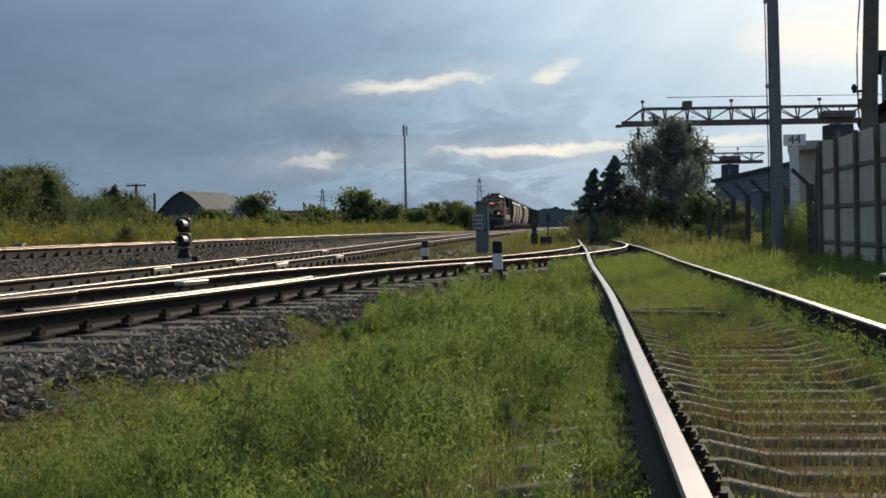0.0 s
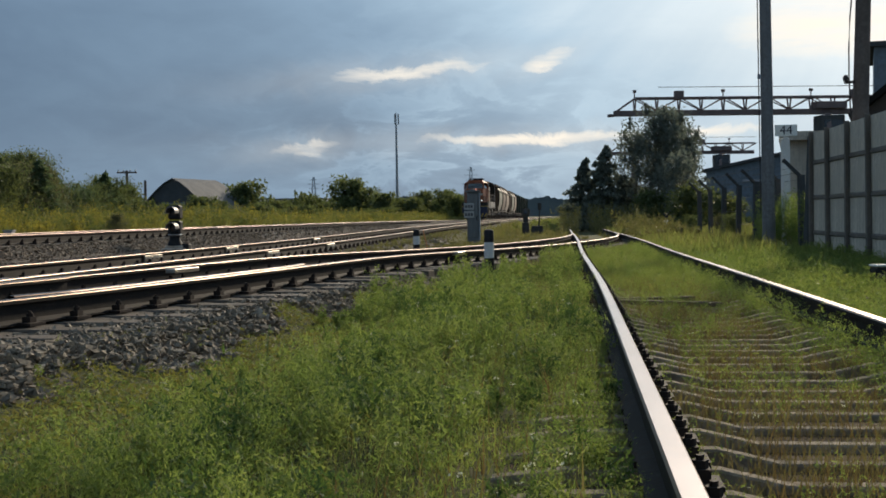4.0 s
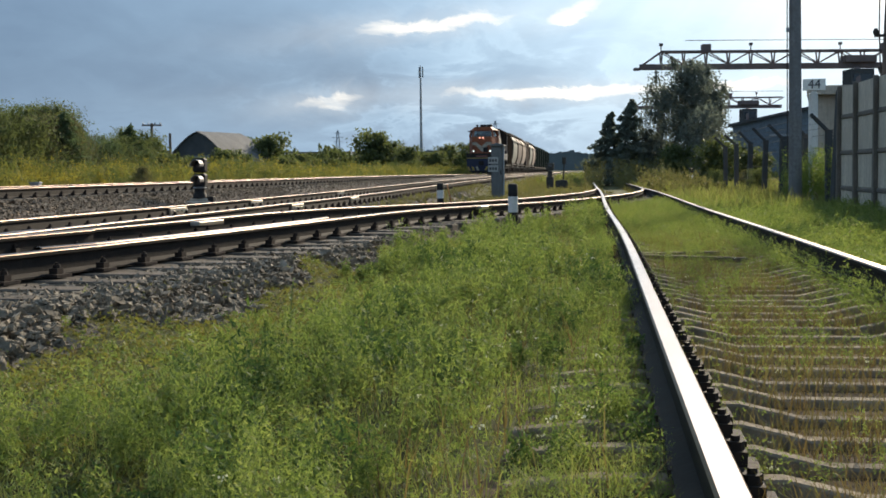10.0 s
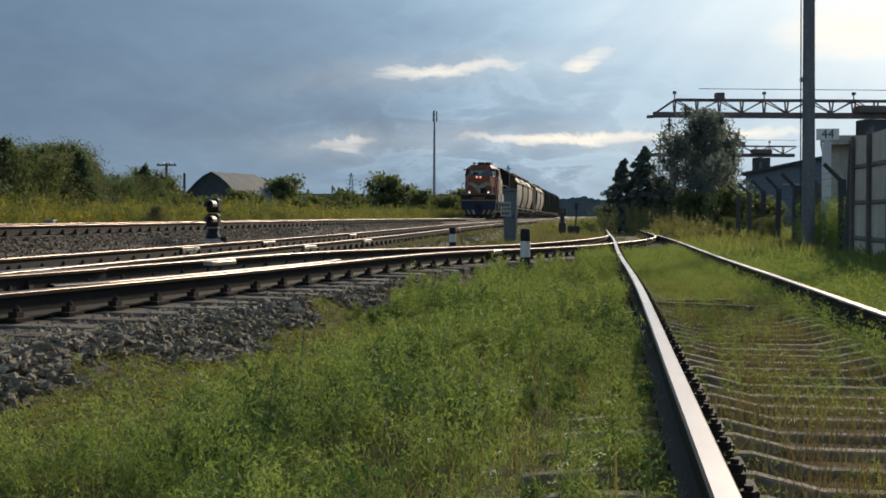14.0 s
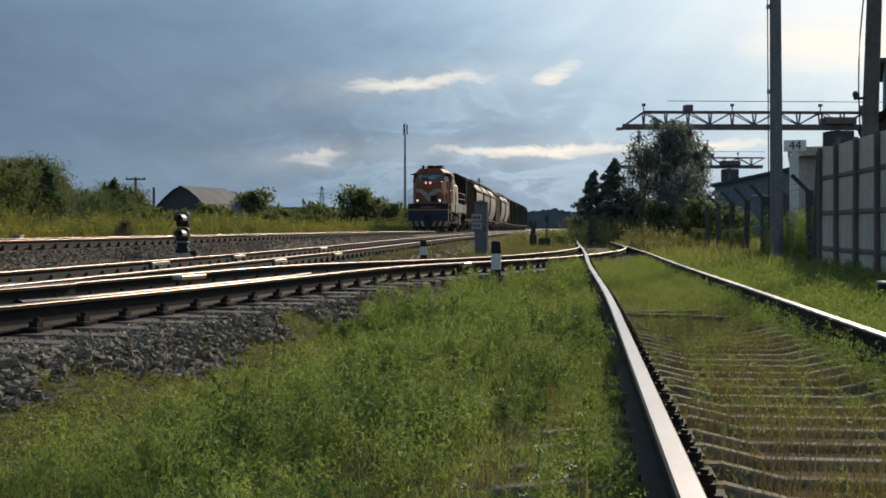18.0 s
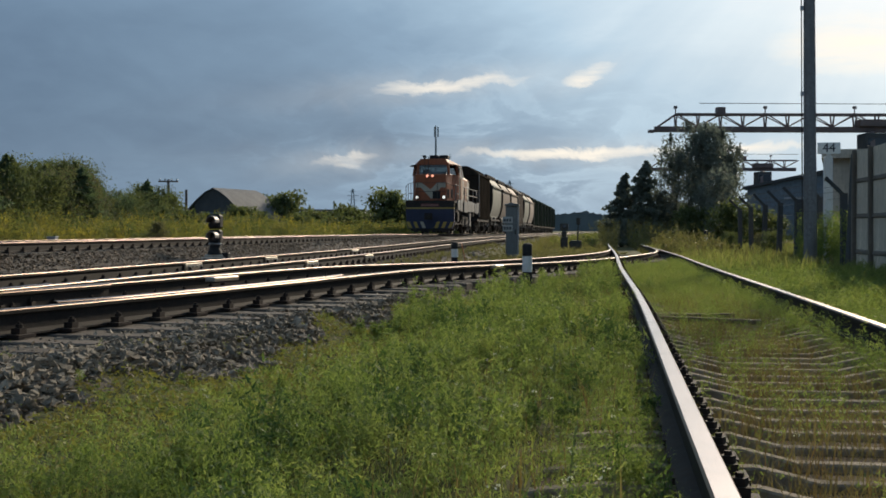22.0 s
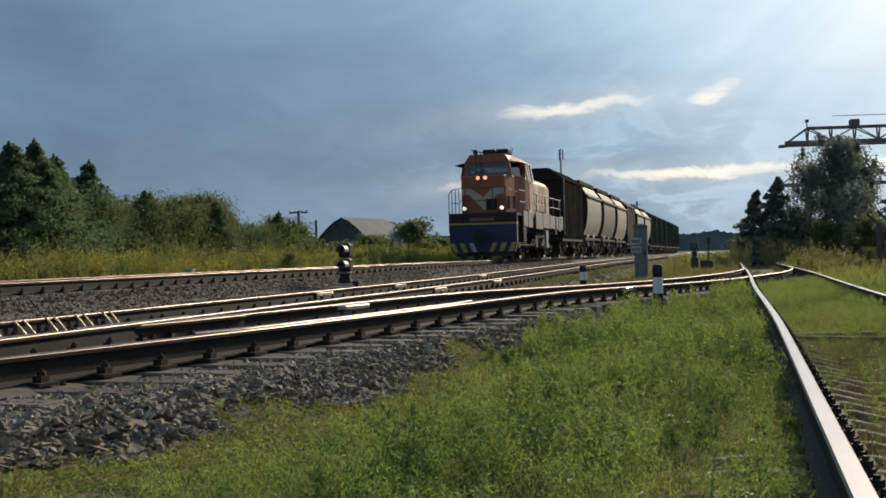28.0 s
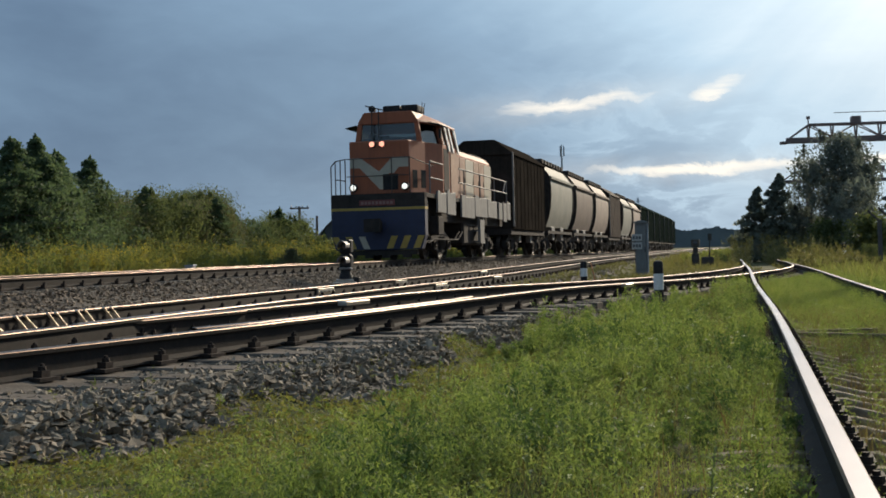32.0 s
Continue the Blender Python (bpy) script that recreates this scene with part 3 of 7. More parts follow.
def lay_sleepers():
    for key, near, far_end, step, me, mat in (("A", (16, 58), 190, 0.545, SLEEPER, M_SLEEPER), ("B", (13.2, 52), 150, 0.545, SLEEPER, M_SLEEPER),
                                              ("C", (13.2, 38), 38.1, 0.545, SLEEPER, M_SLEEPER), ("D", (-5.58, 30), 44, 0.362, CONC, M_CONC_SLEEPER)):
        y = near[0]
        rest, clips = [], []
        while y < far_end:
            m = jittered(line_frame(key, y))
            if y < near[1]:
                part("sleeper", me, None, TRACKS[key], at=m)
            else:
                rest.append(m)
            for s in (-1, 1):
                c = line_frame(key, y, s * GAUGE)
                if (key == "C" and y < 24) or (key == "D" and y < 9 and s < 0):
                    part("fastener", FAST_INNER if key == "D" else FAST, None, TRACKS[key], at=c)
                elif y < 90 and not (key == "D" and s > 0):
                    clips.append(c)
            y += step
        if rest:
            copies_joined("sleepers", me, rest, TRACKS[key], mat)
        copies_joined("fasteners", FAST, clips, TRACKS[key], M_RUST)
    for key, y0, y1 in (("A", -28, 15.8), ("B", -28, 3.2)):
        copies_joined("sleepers", SLEEPER, [jittered(line_frame(key, y0 + 0.545 * i)) for i in range(int((y1 - y0) / 0.545))], TRACKS[key], M_SLEEPER)
    # long timbers carry both tracks where they run together in the turnout
    y, clips = 3.4, []
    while y < 13.1:
        b, c = line_frame("B", y), line_frame("C", y * 0.985 - 0.05)
        left, right = b @ Vector((-1.4, 0, -0.27)), c @ Vector((1.6 if y < 9 else 1.5, 0.0, -0.27))
        right.z = left.z = min(left.z, right.z)
        d = right - left
        m = Matrix.Translation((left + right) / 2) @ pose(0, 0, 0, 0, 0, math.degrees(math.atan2(d.y, d.x)))
        part("sleeper", sleeper_timber(round(d.length, 1)), None, TRACKS["B"], at=m)
        for k, s in (("B", -1), ("C", 1)):
            part("fastener", FAST, None, TRACKS[k], at=line_frame(k, y if k == "B" else y * 0.985 - 0.05, s * GAUGE))
        for k, s in (("B", 1), ("C", -1)):
            clips.append(line_frame(k, y, s * GAUGE))
        y += 0.53
    copies_joined("fasteners", FAST, clips, TRACKS["B"], M_RUST)


TIMBERS = {}


def sleeper_timber(length):
    if length not in TIMBERS:
        TIMBERS[length] = Mesh().box(-length / 2, length / 2, -0.12, 0.12, -0.09, 0.072).data("sleeper", M_SLEEPER, 0.012)
    return TIMBERS[length]


lay_sleepers()

M_BRACE = material("rubbed_bright_iron", (0.8, 0.66, 0.52), 0.33, 0.95, 0.15, 8, bump=0.05)
M_BRIGHT = material("scraped_bright_steel", (0.6, 0.55, 0.48), 0.32, 0.9, 0.2, 8, (0.3, 0.2, 0.14), 0.15, 60)


def turnout_details():
    # check rail beside the outer rail of the curved track
    ln = offset_line(LINES["C"], GAUGE - 0.19)
    ln = ln[(ln[:, 1] > 8.6) & (ln[:, 1] < 13.6)].copy()
    t = np.linspace(0, 1, len(ln))
    flare = np.clip(np.abs(t - 0.5) * 2 - 0.8, 0, 1) * 0.35
    ln[:, 0] -= flare
    sweep_rail("check_rail", ln, TRACKS["C"], "short dark check rail with flared ends")
    # pairs of bright braces at every sleeper against the stock rail, over a bright base strip
    br = Mesh().tube((0.085, 0.15, -0.165), (0.045, 0.0, -0.004), 0.012, 0.012, 10).data("rail_brace", M_BRACE, 0, True)
    y = 6.2
    while y < 12.2:
        for k in (-0.05, 0.10):
            part("rail_brace", br, None, TRACKS["B"], at=line_frame("B", y + k, -GAUGE))
        part("base_strip", Mesh().box(0.072, 0.10, -0.26, 0.26, -0.178, -0.160), M_BRACE, TRACKS["B"], at=line_frame("B", y, -GAUGE))
        y += 0.53
    # the frog: wing rails where the two inner rails cross
    for key, off in (("B", GAUGE - 0.10), ("C", -GAUGE + 0.10)):
        wl = offset_line(LINES[key], off)
        sweep_rail("wing_rail", wl, TRACKS[key], "bright wing rail of the frog", 8.8, 11.4)
    for key, y, off, ln in (("C", 13.0, -GAUGE + 0.22, 0.55),):
        part("frog_plate", Mesh().box(-0.06, 0.06, -ln / 2, ln / 2, -0.06, -0.012), M_BRIGHT, TRACKS[key], "worn bright plate beside the frog", 0.006, at=line_frame(key, y, off))
    # joint bars bolted to the web on the side that faces the grass
    for key, side, y in JOINTS:
        m = Mesh().box(0.018, 0.05, -0.4, 0.4, -0.15, -0.035)
        for k in (-0.3, -0.1, 0.1, 0.3):
            m.tube((0.05, k, -0.09), (0.085, k, -0.09), 0.02, 0.02, 6)
        part("joint_bar", m, M_BRIGHT, TRACKS[key], "pale joint bar bolted to the rail", 0.006, at=line_frame(key, y, side * GAUGE))
    part("joint_plate", Mesh().box(-0.05, 0.11, -0.2, 0.2, -0.06, -0.006), M_BRIGHT, TRACKS["C"], "worn bright plate at a rail joint", 0.006, at=line_frame("C", 18.8, GAUGE))
    for key, y, off in (("C", 17.9, 0.15),):
        part("sleeper_plate", Mesh().box(-0.18, 0.18, -0.30, 0.30, -0.185, -0.15), M_BRIGHT, TRACKS[key], "pale steel plate between the rails", 0.006, at=line_frame(key, y, off))


JOINTS = [("B", -1, 23.5), ("B", 1, 25.5), ("B", -1, 31.5), ("B", 1, 20.5), ("B", -1, 19.0)]
turnout_details()


# ---- stones and plants ----
rng = np.random.default_rng(7)


def scatter(n, x0, x1, y0, y1, keep):
    x, y = rng.uniform(x0, x1, n), rng.uniform(y0, y1, n)
    k = keep(x, y)
    return x[k], y[k]


def stones(name, x, y, size, mat, sink=0.0, lean=False):
    """Crushed stone: flat, broken, sharp-edged lumps half sunk in the bed."""
    n = len(x)
    base = np.array([(1, 0.3, 0.35), (0.35, 1, 0.5), (-0.8, 0.75, 0.3), (-1, -0.35, 0.45), (-0.2, -1, 0.3), (0.8, -0.7, 0.5),
                     (0.8, 0.2, -0.6), (-0.7, 0.5, -0.6), (-0.1, -0.8, -0.6)], float)
    tri = np.array([(0, 1, 5), (1, 2, 3), (1, 3, 5), (3, 4, 5), (0, 6, 1), (1, 6, 7), (1, 7, 2), (2, 7, 3), (3, 7, 8), (3, 8, 4), (4, 8, 5), (5, 8, 6), (5, 6, 0)])
    if lean:
        base = np.array([(1, 0.1, -0.3), (0.3, 1, -0.4), (-0.9, 0.5, -0.3), (-0.7, -0.8, -0.4), (0.5, -0.9, -0.3), (0.1, 0.1, 0.7)], float)
        tri = np.array([(0, 1, 5), (1, 2, 5), (2, 3, 5), (3, 4, 5), (4, 0, 5)])
    s = size * np.clip(rng.lognormal(-0.1, 0.45, n), 0.35, 1.7)
    v = base[None] * (1 + rng.uniform(-0.5, 0.4, (n, len(base), 1))) * s[:, None, None] * np.stack([np.ones(n), rng.uniform(0.5, 0.95, n), rng.uniform(0.3, 0.8, n)], -1)[:, None, :]
    v += np.clip(rng.normal(0, 0.11, v.shape), -0.25, 0.25) * s[:, None, None]
    a, b, c = rng.uniform(0, 6.28, n), rng.normal(0, 0.45, n), rng.normal(0, 0.45, n)
    ca, sa, cb, sb, cc, sc = (f(q)[:, None] for q in (a, b, c) for f in (np.cos, np.sin))
    xx, zz = v[..., 0] * cb - v[..., 2] * sb, v[..., 0] * sb + v[..., 2] * cb
    yy, zz = v[..., 1] * cc - zz * sc, v[..., 1] * sc + zz * cc
    out = np.stack([xx * ca - yy * sa + x[:, None], xx * sa + yy * ca + y[:, None], zz + (ground_z(x, y) + s * 0.2 - sink)[:, None]], -1)
    f = (tri[None] + (np.arange(n) * len(base))[:, None, None]).ravel()
    ob = raw(name, out.reshape(-1, 3), f, 3, mat)
    return tagged(ob, "loose crushed ballast stones beside and between the rails", "stones", kind="stuff")


def in_track(x, y):
    """Inside the sleepers' length: stone lies lower, darkened for oil and painted rail shade."""
    k = np.zeros(x.shape, bool)
    for n in "ABC":
        d, _ = track_dist(n, x, y)
        k |= (d > -1.5) & (d < 1.12)
    db, _ = track_dist("B", x, y)
    dc, _ = track_dist("C", x, y)
    return k | ((db > 0) & (dc < 0) & (y < 26))


def blades(x, y, h, w, lean=0.45):
    """Curved tapering blades; returns vertices and triangles."""
    n = len(x)
    z = ground_z(x, y) - 0.01
    a, b = rng.uniform(0, 6.28, n), rng.uniform(0, 6.28, n)
    ln = lean * rng.uniform(0.2, 1.3, n)
    dx, dy = np.cos(a) * ln, np.sin(a) * ln
    wx, wy = np.cos(b) * w / 2, np.sin(b) * w / 2
    v = np.zeros((n, 5, 3))
    for k, (t, s) in enumerate(((0, 1), (0, -1), (0.55, 0.75), (0.55, -0.75), (1, 0))):
        v[:, k, 0] = x + dx * h * t * t + wx * s
        v[:, k, 1] = y + dy * h * t * t + wy * s
        v[:, k, 2] = z + h * t * (1 - 0.18 * ln * t)
    f = np.array([(0, 1, 3), (0, 3, 2), (2, 3, 4)])[None] + (np.arange(n) * 5)[:, None, None]
    return v.reshape(-1, 3), f.reshape(-1)


def leaves(c, size, up=0.3, aspect=0.45, flat=0.0, slim=False):
    """Diamond leaves at the centres c, turned every way."""
    n = len(c)
    d = rng.normal(0, 1, (n, 3))
    d[:, 2] = d[:, 2] * (1 - flat) + up
    d /= np.linalg.norm(d, axis=1)[:, None]
    e = np.cross(d, rng.normal(0, 1, (n, 3)))
    e /= np.maximum(np.linalg.norm(e, axis=1), 1e-6)[:, None]
    size = np.broadcast_to(size, (n,))[:, None]
    if slim:
        v = np.stack([c - d * size * 0.5 - e * size * aspect * 0.5, c - d * size * 0.4 + e * size * aspect * 0.5, c + d * size * 0.6], 1)
        return v.reshape(-1, 3), np.arange(n * 3)
    bend = np.cross(d, e) * size * 0.12
    v = np.stack([c - d * size * 0.5, c + e * size * aspect * 0.5 + bend, c + d * size * 0.5, c - e * size * aspect * 0.5 + bend], 1)
    f = np.array([(0, 1, 2), (0, 2, 3)])[None] + (np.arange(n) * 4)[:, None, None]
    return v.reshape(-1, 3), f.reshape(-1)


def weeds(x, y, h, k, size, aspect=0.3, up=0.9):
    """Upright stems set with small leaves, thickest towards the top."""
    n = len(x)
    t = rng.uniform(0.15, 1, (n, k)) ** 0.8
    a = rng.uniform(0, 6.28, (n, k))
    r = (0.02 + 0.16 * h[:, None] * (1.1 - t)) * rng.uniform(0.3, 1, (n, k))
    tilt = rng.normal(0, 0.12, (n, 1)) * h[:, None]
    tilt2 = rng.normal(0, 0.12, (n, 1)) * h[:, None]
    z0 = ground_z(x, y)[:, None]
    c = np.stack([x[:, None] + np.cos(a) * r + tilt * t, y[:, None] + np.sin(a) * r + tilt2 * t, z0 + h[:, None] * t], -1).reshape(-1, 3)
    return leaves(c, size * np.repeat(np.clip(0.4 + 0.1 * y, 0.6, 1.0), k) * rng.uniform(0.6, 1.5, len(c)), up, aspect, 0.0, True)


def clumps(cx, cy, h, stems, k, size, wide=0.28, floor=0.0):
    """Bushy plants: each a dome of leafy stems, tall in the middle."""
    n = len(cx)
    a, r = rng.uniform(0, 6.28, (n, stems)), np.abs(rng.normal(0, 0.5, (n, stems)))
    x = (cx[:, None] + np.cos(a) * r * wide * h[:, None]).ravel()
    y = (cy[:, None] + np.sin(a) * r * wide * h[:, None]).ravel()
    hh = (h[:, None] * np.clip(1.05 - 0.45 * r * r, 0.3, 1.05) * rng.uniform(0.6, 1.1, (n, stems))).ravel() + floor
    return weeds(x, y, hh, k, size)


def joined(*sets):
    vs, fs, k = [], [], 0
    for v, f in sets:
        vs.append(v)
        fs.append(f + k)
        k += len(v)
    return np.concatenate(vs), np.concatenate(fs)


def stuff(name, vf, mat, label, category):
    ob = raw(name, vf[0], vf[1], 3, mat)
    return tagged(ob, label, category, kind="stuff")


def open_ground(x, y):
    return ~is_gravel(x, y) & (np.abs(track_dist("D", x, y)[0]) > 0.9)


def tuft(x, y, s=1.0):
    """Taller where plants crowd together."""
    dc, _ = track_dist("C", x, y)
    edge = np.where(dc < 90, np.clip(0.25 + (dc - np.interp(y, [4.5, 6, 8, 12.5], [3.25, 3.05, 2.85, 1.1])) / 1.1, 0.25, 1), 1.0)
    return np.clip(0.72 + 0.5 * hash_noise(x + 3, y - 2, 1.1 * s) + 0.36 * hash_noise(x, y, 3.1 * s), 0.22, 1.6) * edge


def between(x, y):
    dc, _ = track_dist("C", x, y)
    dd, _ = track_dist("D", x, y)
    post = (np.abs(x - 0.046 * y) < 0.2) & (y > 15.4) & (y < 18.5)       # trodden round the marker post
    # thin growth over the sleepers' ends
    post |= (dd > -1.5) & (y < 11) & (np.abs(hash_noise(x * 40, y * 40, 1.0)) > 0.46 + 0.04 * np.clip(y - 6, 0, 5))
    return (np.where(dc > 90, 1.0, dc) > 0) & (dd < 0) & open_ground(x, y) & ~post


def in_wedge(x, y, m=1.0):
    """Ground that the camera can see at some time."""
    b = np.degrees(np.arctan2(x, np.maximum(y, 0.01)))
    return (b > -32.5) & (b < 22.5 + m)


def fence_line(y):
    return 8.24 + 0.1 * (y - 25.5)


def plant_all():
    # crushed stone
    shoulder = lambda x, y: (track_dist("C", x, y)[0] > 1.0) & (track_dist("C", x, y)[0] < 1.72) & (y < 40)
    field = lambda x, y: is_gravel(x, y) & in_wedge(x, y) & ~in_track(x, y)
    right = lambda x, y: track_dist("B", x, y)[0] > 0
    x, y = scatter(380000, -8, 4, 4.4, 22, lambda x, y: field(x, y) & right(x, y))
    k = shoulder(x, y)
    stones("ballast_stones", x[~k], y[~k], 0.027, M_STONE, 0.003)
    fill = rng.uniform(0, 1, len(x)) < 0.5
    stones("ballast_stones", x[fill] + 0.03, y[fill] + 0.02, 0.013, M_STONE, -0.006, lean=True)
    k &= rng.uniform(0, 1, len(x)) < 0.8
    stones("ballast_stones", x[k], y[k], 0.022, M_STONE, 0.008)
    x, y = scatter(330000, -14, 0, 12, 36, lambda x, y: field(x, y) & ~right(x, y))
    stones("ballast_stones", x, y, 0.025, M_STONE_BROWN, lean=True)
    x, y = scatter(90000, -9, 6, 36, 70, lambda x, y: field(x, y) & ~right(x, y))
    stones("ballast_stones", x, y, 0.035, M_STONE_BROWN, lean=True)
    x, y = scatter(20000, -4, 8, 22, 60, lambda x, y: field(x, y) & right(x, y))
    stones("ballast_stones", x, y, 0.035, M_STONE)
    x, y = scatter(70000, -12, 6, 5, 40, lambda x, y: is_gravel(x, y) & in_wedge(x, y) & in_track(x, y))
    stones("ballast_stones", x, y, 0.030, M_STONE_DARK, 0.03)
    # meadow between the turnout track and the siding
    x, y = scatter(75000, -4, 2.4, 2.2, 11, lambda x, y: between(x, y) & in_wedge(x, y))
    t = tuft(x, y)
    g = blades(x, y, 0.105 * t * rng.uniform(0.3, 1.7, len(x)), rng.uniform(0.003, 0.006, len(x)), 0.8)
    x, y = scatter(80000, -3, 5, 11, 30, lambda x, y: between(x, y) & in_wedge(x, y))
    g2 = blades(x, y, 0.17 * tuft(x, y) * rng.uniform(0.5, 1.4, len(x)), rng.uniform(0.006, 0.013, len(x)), 0.6)
    stuff("grass", joined(g, g2), M_GRASS, "uncut green meadow grass between two tracks", "grass")
    x, y = scatter(11000, -4, 2.2, 2.3, 11, lambda x, y: between(x, y) & in_wedge(x, y))
    a = weeds(x, y, 0.10 * tuft(x, y) * rng.uniform(0.5, 1.4, len(x)), 16, 0.02)
    x, y = scatter(3000, -4, 2.2, 2.5, 11.5, lambda x, y: between(x, y) & in_wedge(x, y) & (0.45 + 1.1 * hash_noise(x, y, 2.6) > rng.uniform(0, 1, len(x)) * 0.9) & ((track_dist("D", x, y)[0] < -1.5) | (rng.uniform(0, 1, len(x)) < 0.4)))
    h = rng.uniform(0.13, 0.38, len(x)) * np.clip(tuft(x, y) * 1.25, 0.2, 1.25)
    near = y < 5.5
    near, far_off = near & (h > 0.11), ~near & (h > 0.11)
    a = joined(a, clumps(x[near], y[near], h[near], 24, 22, 0.02), clumps(x[far_off], y[far_off], h[far_off], 20, 20, 0.022))
    x, y = scatter(260000, -3.6, 1.2, 2.3, 15, lambda x, y: between(x, y) & (track_dist("C", x, y)[0] < 4.4) & (0.62 + 0.5 * hash_noise(x, y, 3.3) > rng.uniform(0, 1, len(x))))
    m = leaves(np.stack([x, y, ground_z(x, y) + rng.uniform(0.0, 0.09, len(x)) * rng.uniform(0.2, 1.2, len(x)) * np.clip(0.7 + 0.6 * hash_noise(x, y, 5.0), 0.1, 1.3)], -1), rng.uniform(0.014, 0.032, len(x)), 0.6, 0.5, 0.4, True)
    x, y = scatter(9000, -4, 0.6, 4.2, 11, lambda x, y: is_gravel(x, y) & (track_dist("C", x, y)[0] > 1.75) & (hash_noise(x, y, 2.1) > 0.25))
    m2 = leaves(np.stack([x, y, ground_z(x, y) + rng.uniform(0.01, 0.05, len(x))], -1), rng.uniform(0.012, 0.024, len(x)), 0.6, 0.5, 0.4, True)
    stuff("creeping_weeds", joined(m, m2), M_MOSS, "low creeping weeds and moss at the ballast edge", "weeds")
    x, y = scatter(900, -4, 1.8, 2.3, 12, lambda x, y: between(x, y) & in_wedge(x, y))
    c = weeds(x[::3], y[::3], rng.uniform(0.2, 0.42, len(x[::3])) * np.clip(tuft(x[::3], y[::3]) * 1.3, 0.2, 1), 50, 0.02)
    x, y = scatter(14000, -3, 5, 11, 30, lambda x, y: between(x, y) & in_wedge(x, y) & (tuft(x, y) > 0.6))
    b = weeds(x, y, 0.17 * tuft(x, y) * rng.uniform(0.6, 1.2, len(x)), 16, 0.03)
    x, y = scatter(1700, -3, 5, 11, 30, lambda x, y: between(x, y) & in_wedge(x, y) & (0.5 + 0.6 * hash_noise(x, y, 1.8) > rng.uniform(0, 1, len(x)) * 0.9))
    b = joined(b, clumps(x, y, rng.uniform(0.18, 0.4, len(x)), 16, 18, 0.032))
    stuff("weeds", joined(a, b, c), M_WEED, "feathery green weeds standing in the grass", "weeds")
    # darker broad-leaved plants in scattered groups
    x, y = scatter(1500, -3.6, 2.0, 2.6, 12, lambda x, y: between(x, y) & in_wedge(x, y) & (hash_noise(x - 4, y + 1, 1.9) > 0.12) & (track_dist("C", x, y)[0] > np.interp(y, [6, 9, 12], [3.7, 3.2, 1.9])))
    stuff("weeds", clumps(x, y, rng.uniform(0.12, 0.34, len(x)) * np.clip(tuft(x, y) * 1.2, 0.3, 1.2), 12, 16, 0.034, 0.4), M_DOCK, "darker broad-leaved weeds in the grass", "weeds")
    x, y = scatter(30000, -4, 5, 2.3, 24, lambda x, y: between(x, y) & in_wedge(x, y) & (track_dist("D", x, y)[0] > -1.9 + 0.5 * hash_noise(x, y, 2.0)))
    stuff("dry_grass", blades(x, y, rng.uniform(0.08, 0.3, len(x)), rng.uniform(0.003, 0.007, len(x)), 0.5), M_STALK, "straw-coloured stalks beside the siding rail", "grass")
    # right of the siding
    side = lambda x, y: (track_dist("D", x, y)[0] > 0.95) & in_wedge(x, y, 3)
    x, y = scatter(50000, 1, 9, 4, 22, side)
    g = blades(x, y, 0.16 * tuft(x, y) * rng.uniform(0.5, 1.4, len(x)), rng.uniform(0.006, 0.014, len(x)))
    x, y = scatter(90000, 3, 24, 22, 60, side)
    g2 = blades(x, y, 0.34 * tuft(x, y, 0.6) * rng.uniform(0.5, 1.4, len(x)), rng.uniform(0.014, 0.03, len(x)))
    x, y = scatter(13000, 1.5, 9, 6, 26, side)
    w = weeds(x, y, 0.26 * tuft(x, y) * rng.uniform(0.6, 1.2, len(x)), 20, 0.036)
    x, y = scatter(900, 8.35, 9.3, 26.2, 31.0, lambda x, y: x < fence_line(y) + 0.35)
    w = joined(w, weeds(x, y, rng.uniform(0.7, 1.45, len(x)), 40, 0.05, 0.35))
    stuff("weeds", w, M_WEED, "leafy green weeds between siding and fence", "weeds")
    stuff("grass", joined(g, g2), M_GRASS, "long green grass along the siding and fence", "grass")
    x, y = scatter(24000, 6, 24, 26, 75, side)
    t1 = blades(x, y, rng.uniform(0.2, 0.55, len(x)) * tuft(x, y, 0.5), rng.uniform(0.014, 0.03, len(x)), 0.3)
    x, y = scatter(44000, -1, 14, 28, 95, lambda x, y: (track_dist("B", x, y)[0] > 1.9) & (np.abs(track_dist("D", x, y)[0]) > 0.5) & ((np.abs(track_dist("C", x, y)[0]) > 1.6)))
    t2 = blades(x, y, rng.uniform(0.15, 0.5, len(x)) * np.clip((y - 30) / 30, 0.35, 1.2) * tuft(x, y, 0.5), rng.uniform(0.02, 0.04, len(x)), 0.35)
    x, y = scatter(9500, 4, 24, 40, 82, lambda x, y: (track_dist("B", x, y)[0] > 5.6) & (np.abs(track_dist("D", x, y)[0]) > 0.3 + (y < 58) * 0.9) & (x < fence_line(y) - 0.3) & (0.6 + 0.5 * hash_noise(x, y, 0.5) > rng.uniform(0, 1, len(x))))
    t3 = weeds(x, y, rng.uniform(0.4, 1.5, len(x)) * np.clip((y - 36) / 25, 0.3, 1.1), 30, 0.11, 0.3)
    stuff("tall_grass", joined(t1, t2, t3), M_DRY, "tall seeding grass turning straw yellow", "grass")
    # in the siding, between its rails
    def along(n, y0, y1, d0, d1, share):
        y, d = y0 + (y1 - y0) * rng.uniform(0, 1, n) ** 1.25, rng.uniform(d0, d1, n)
        ln = LINES["D"]
        x = np.interp(y, ln[:, 1], ln[:, 0]) + d
        k = rng.uniform(0, 1, n) < share(x, y)
        return x[k], y[k]
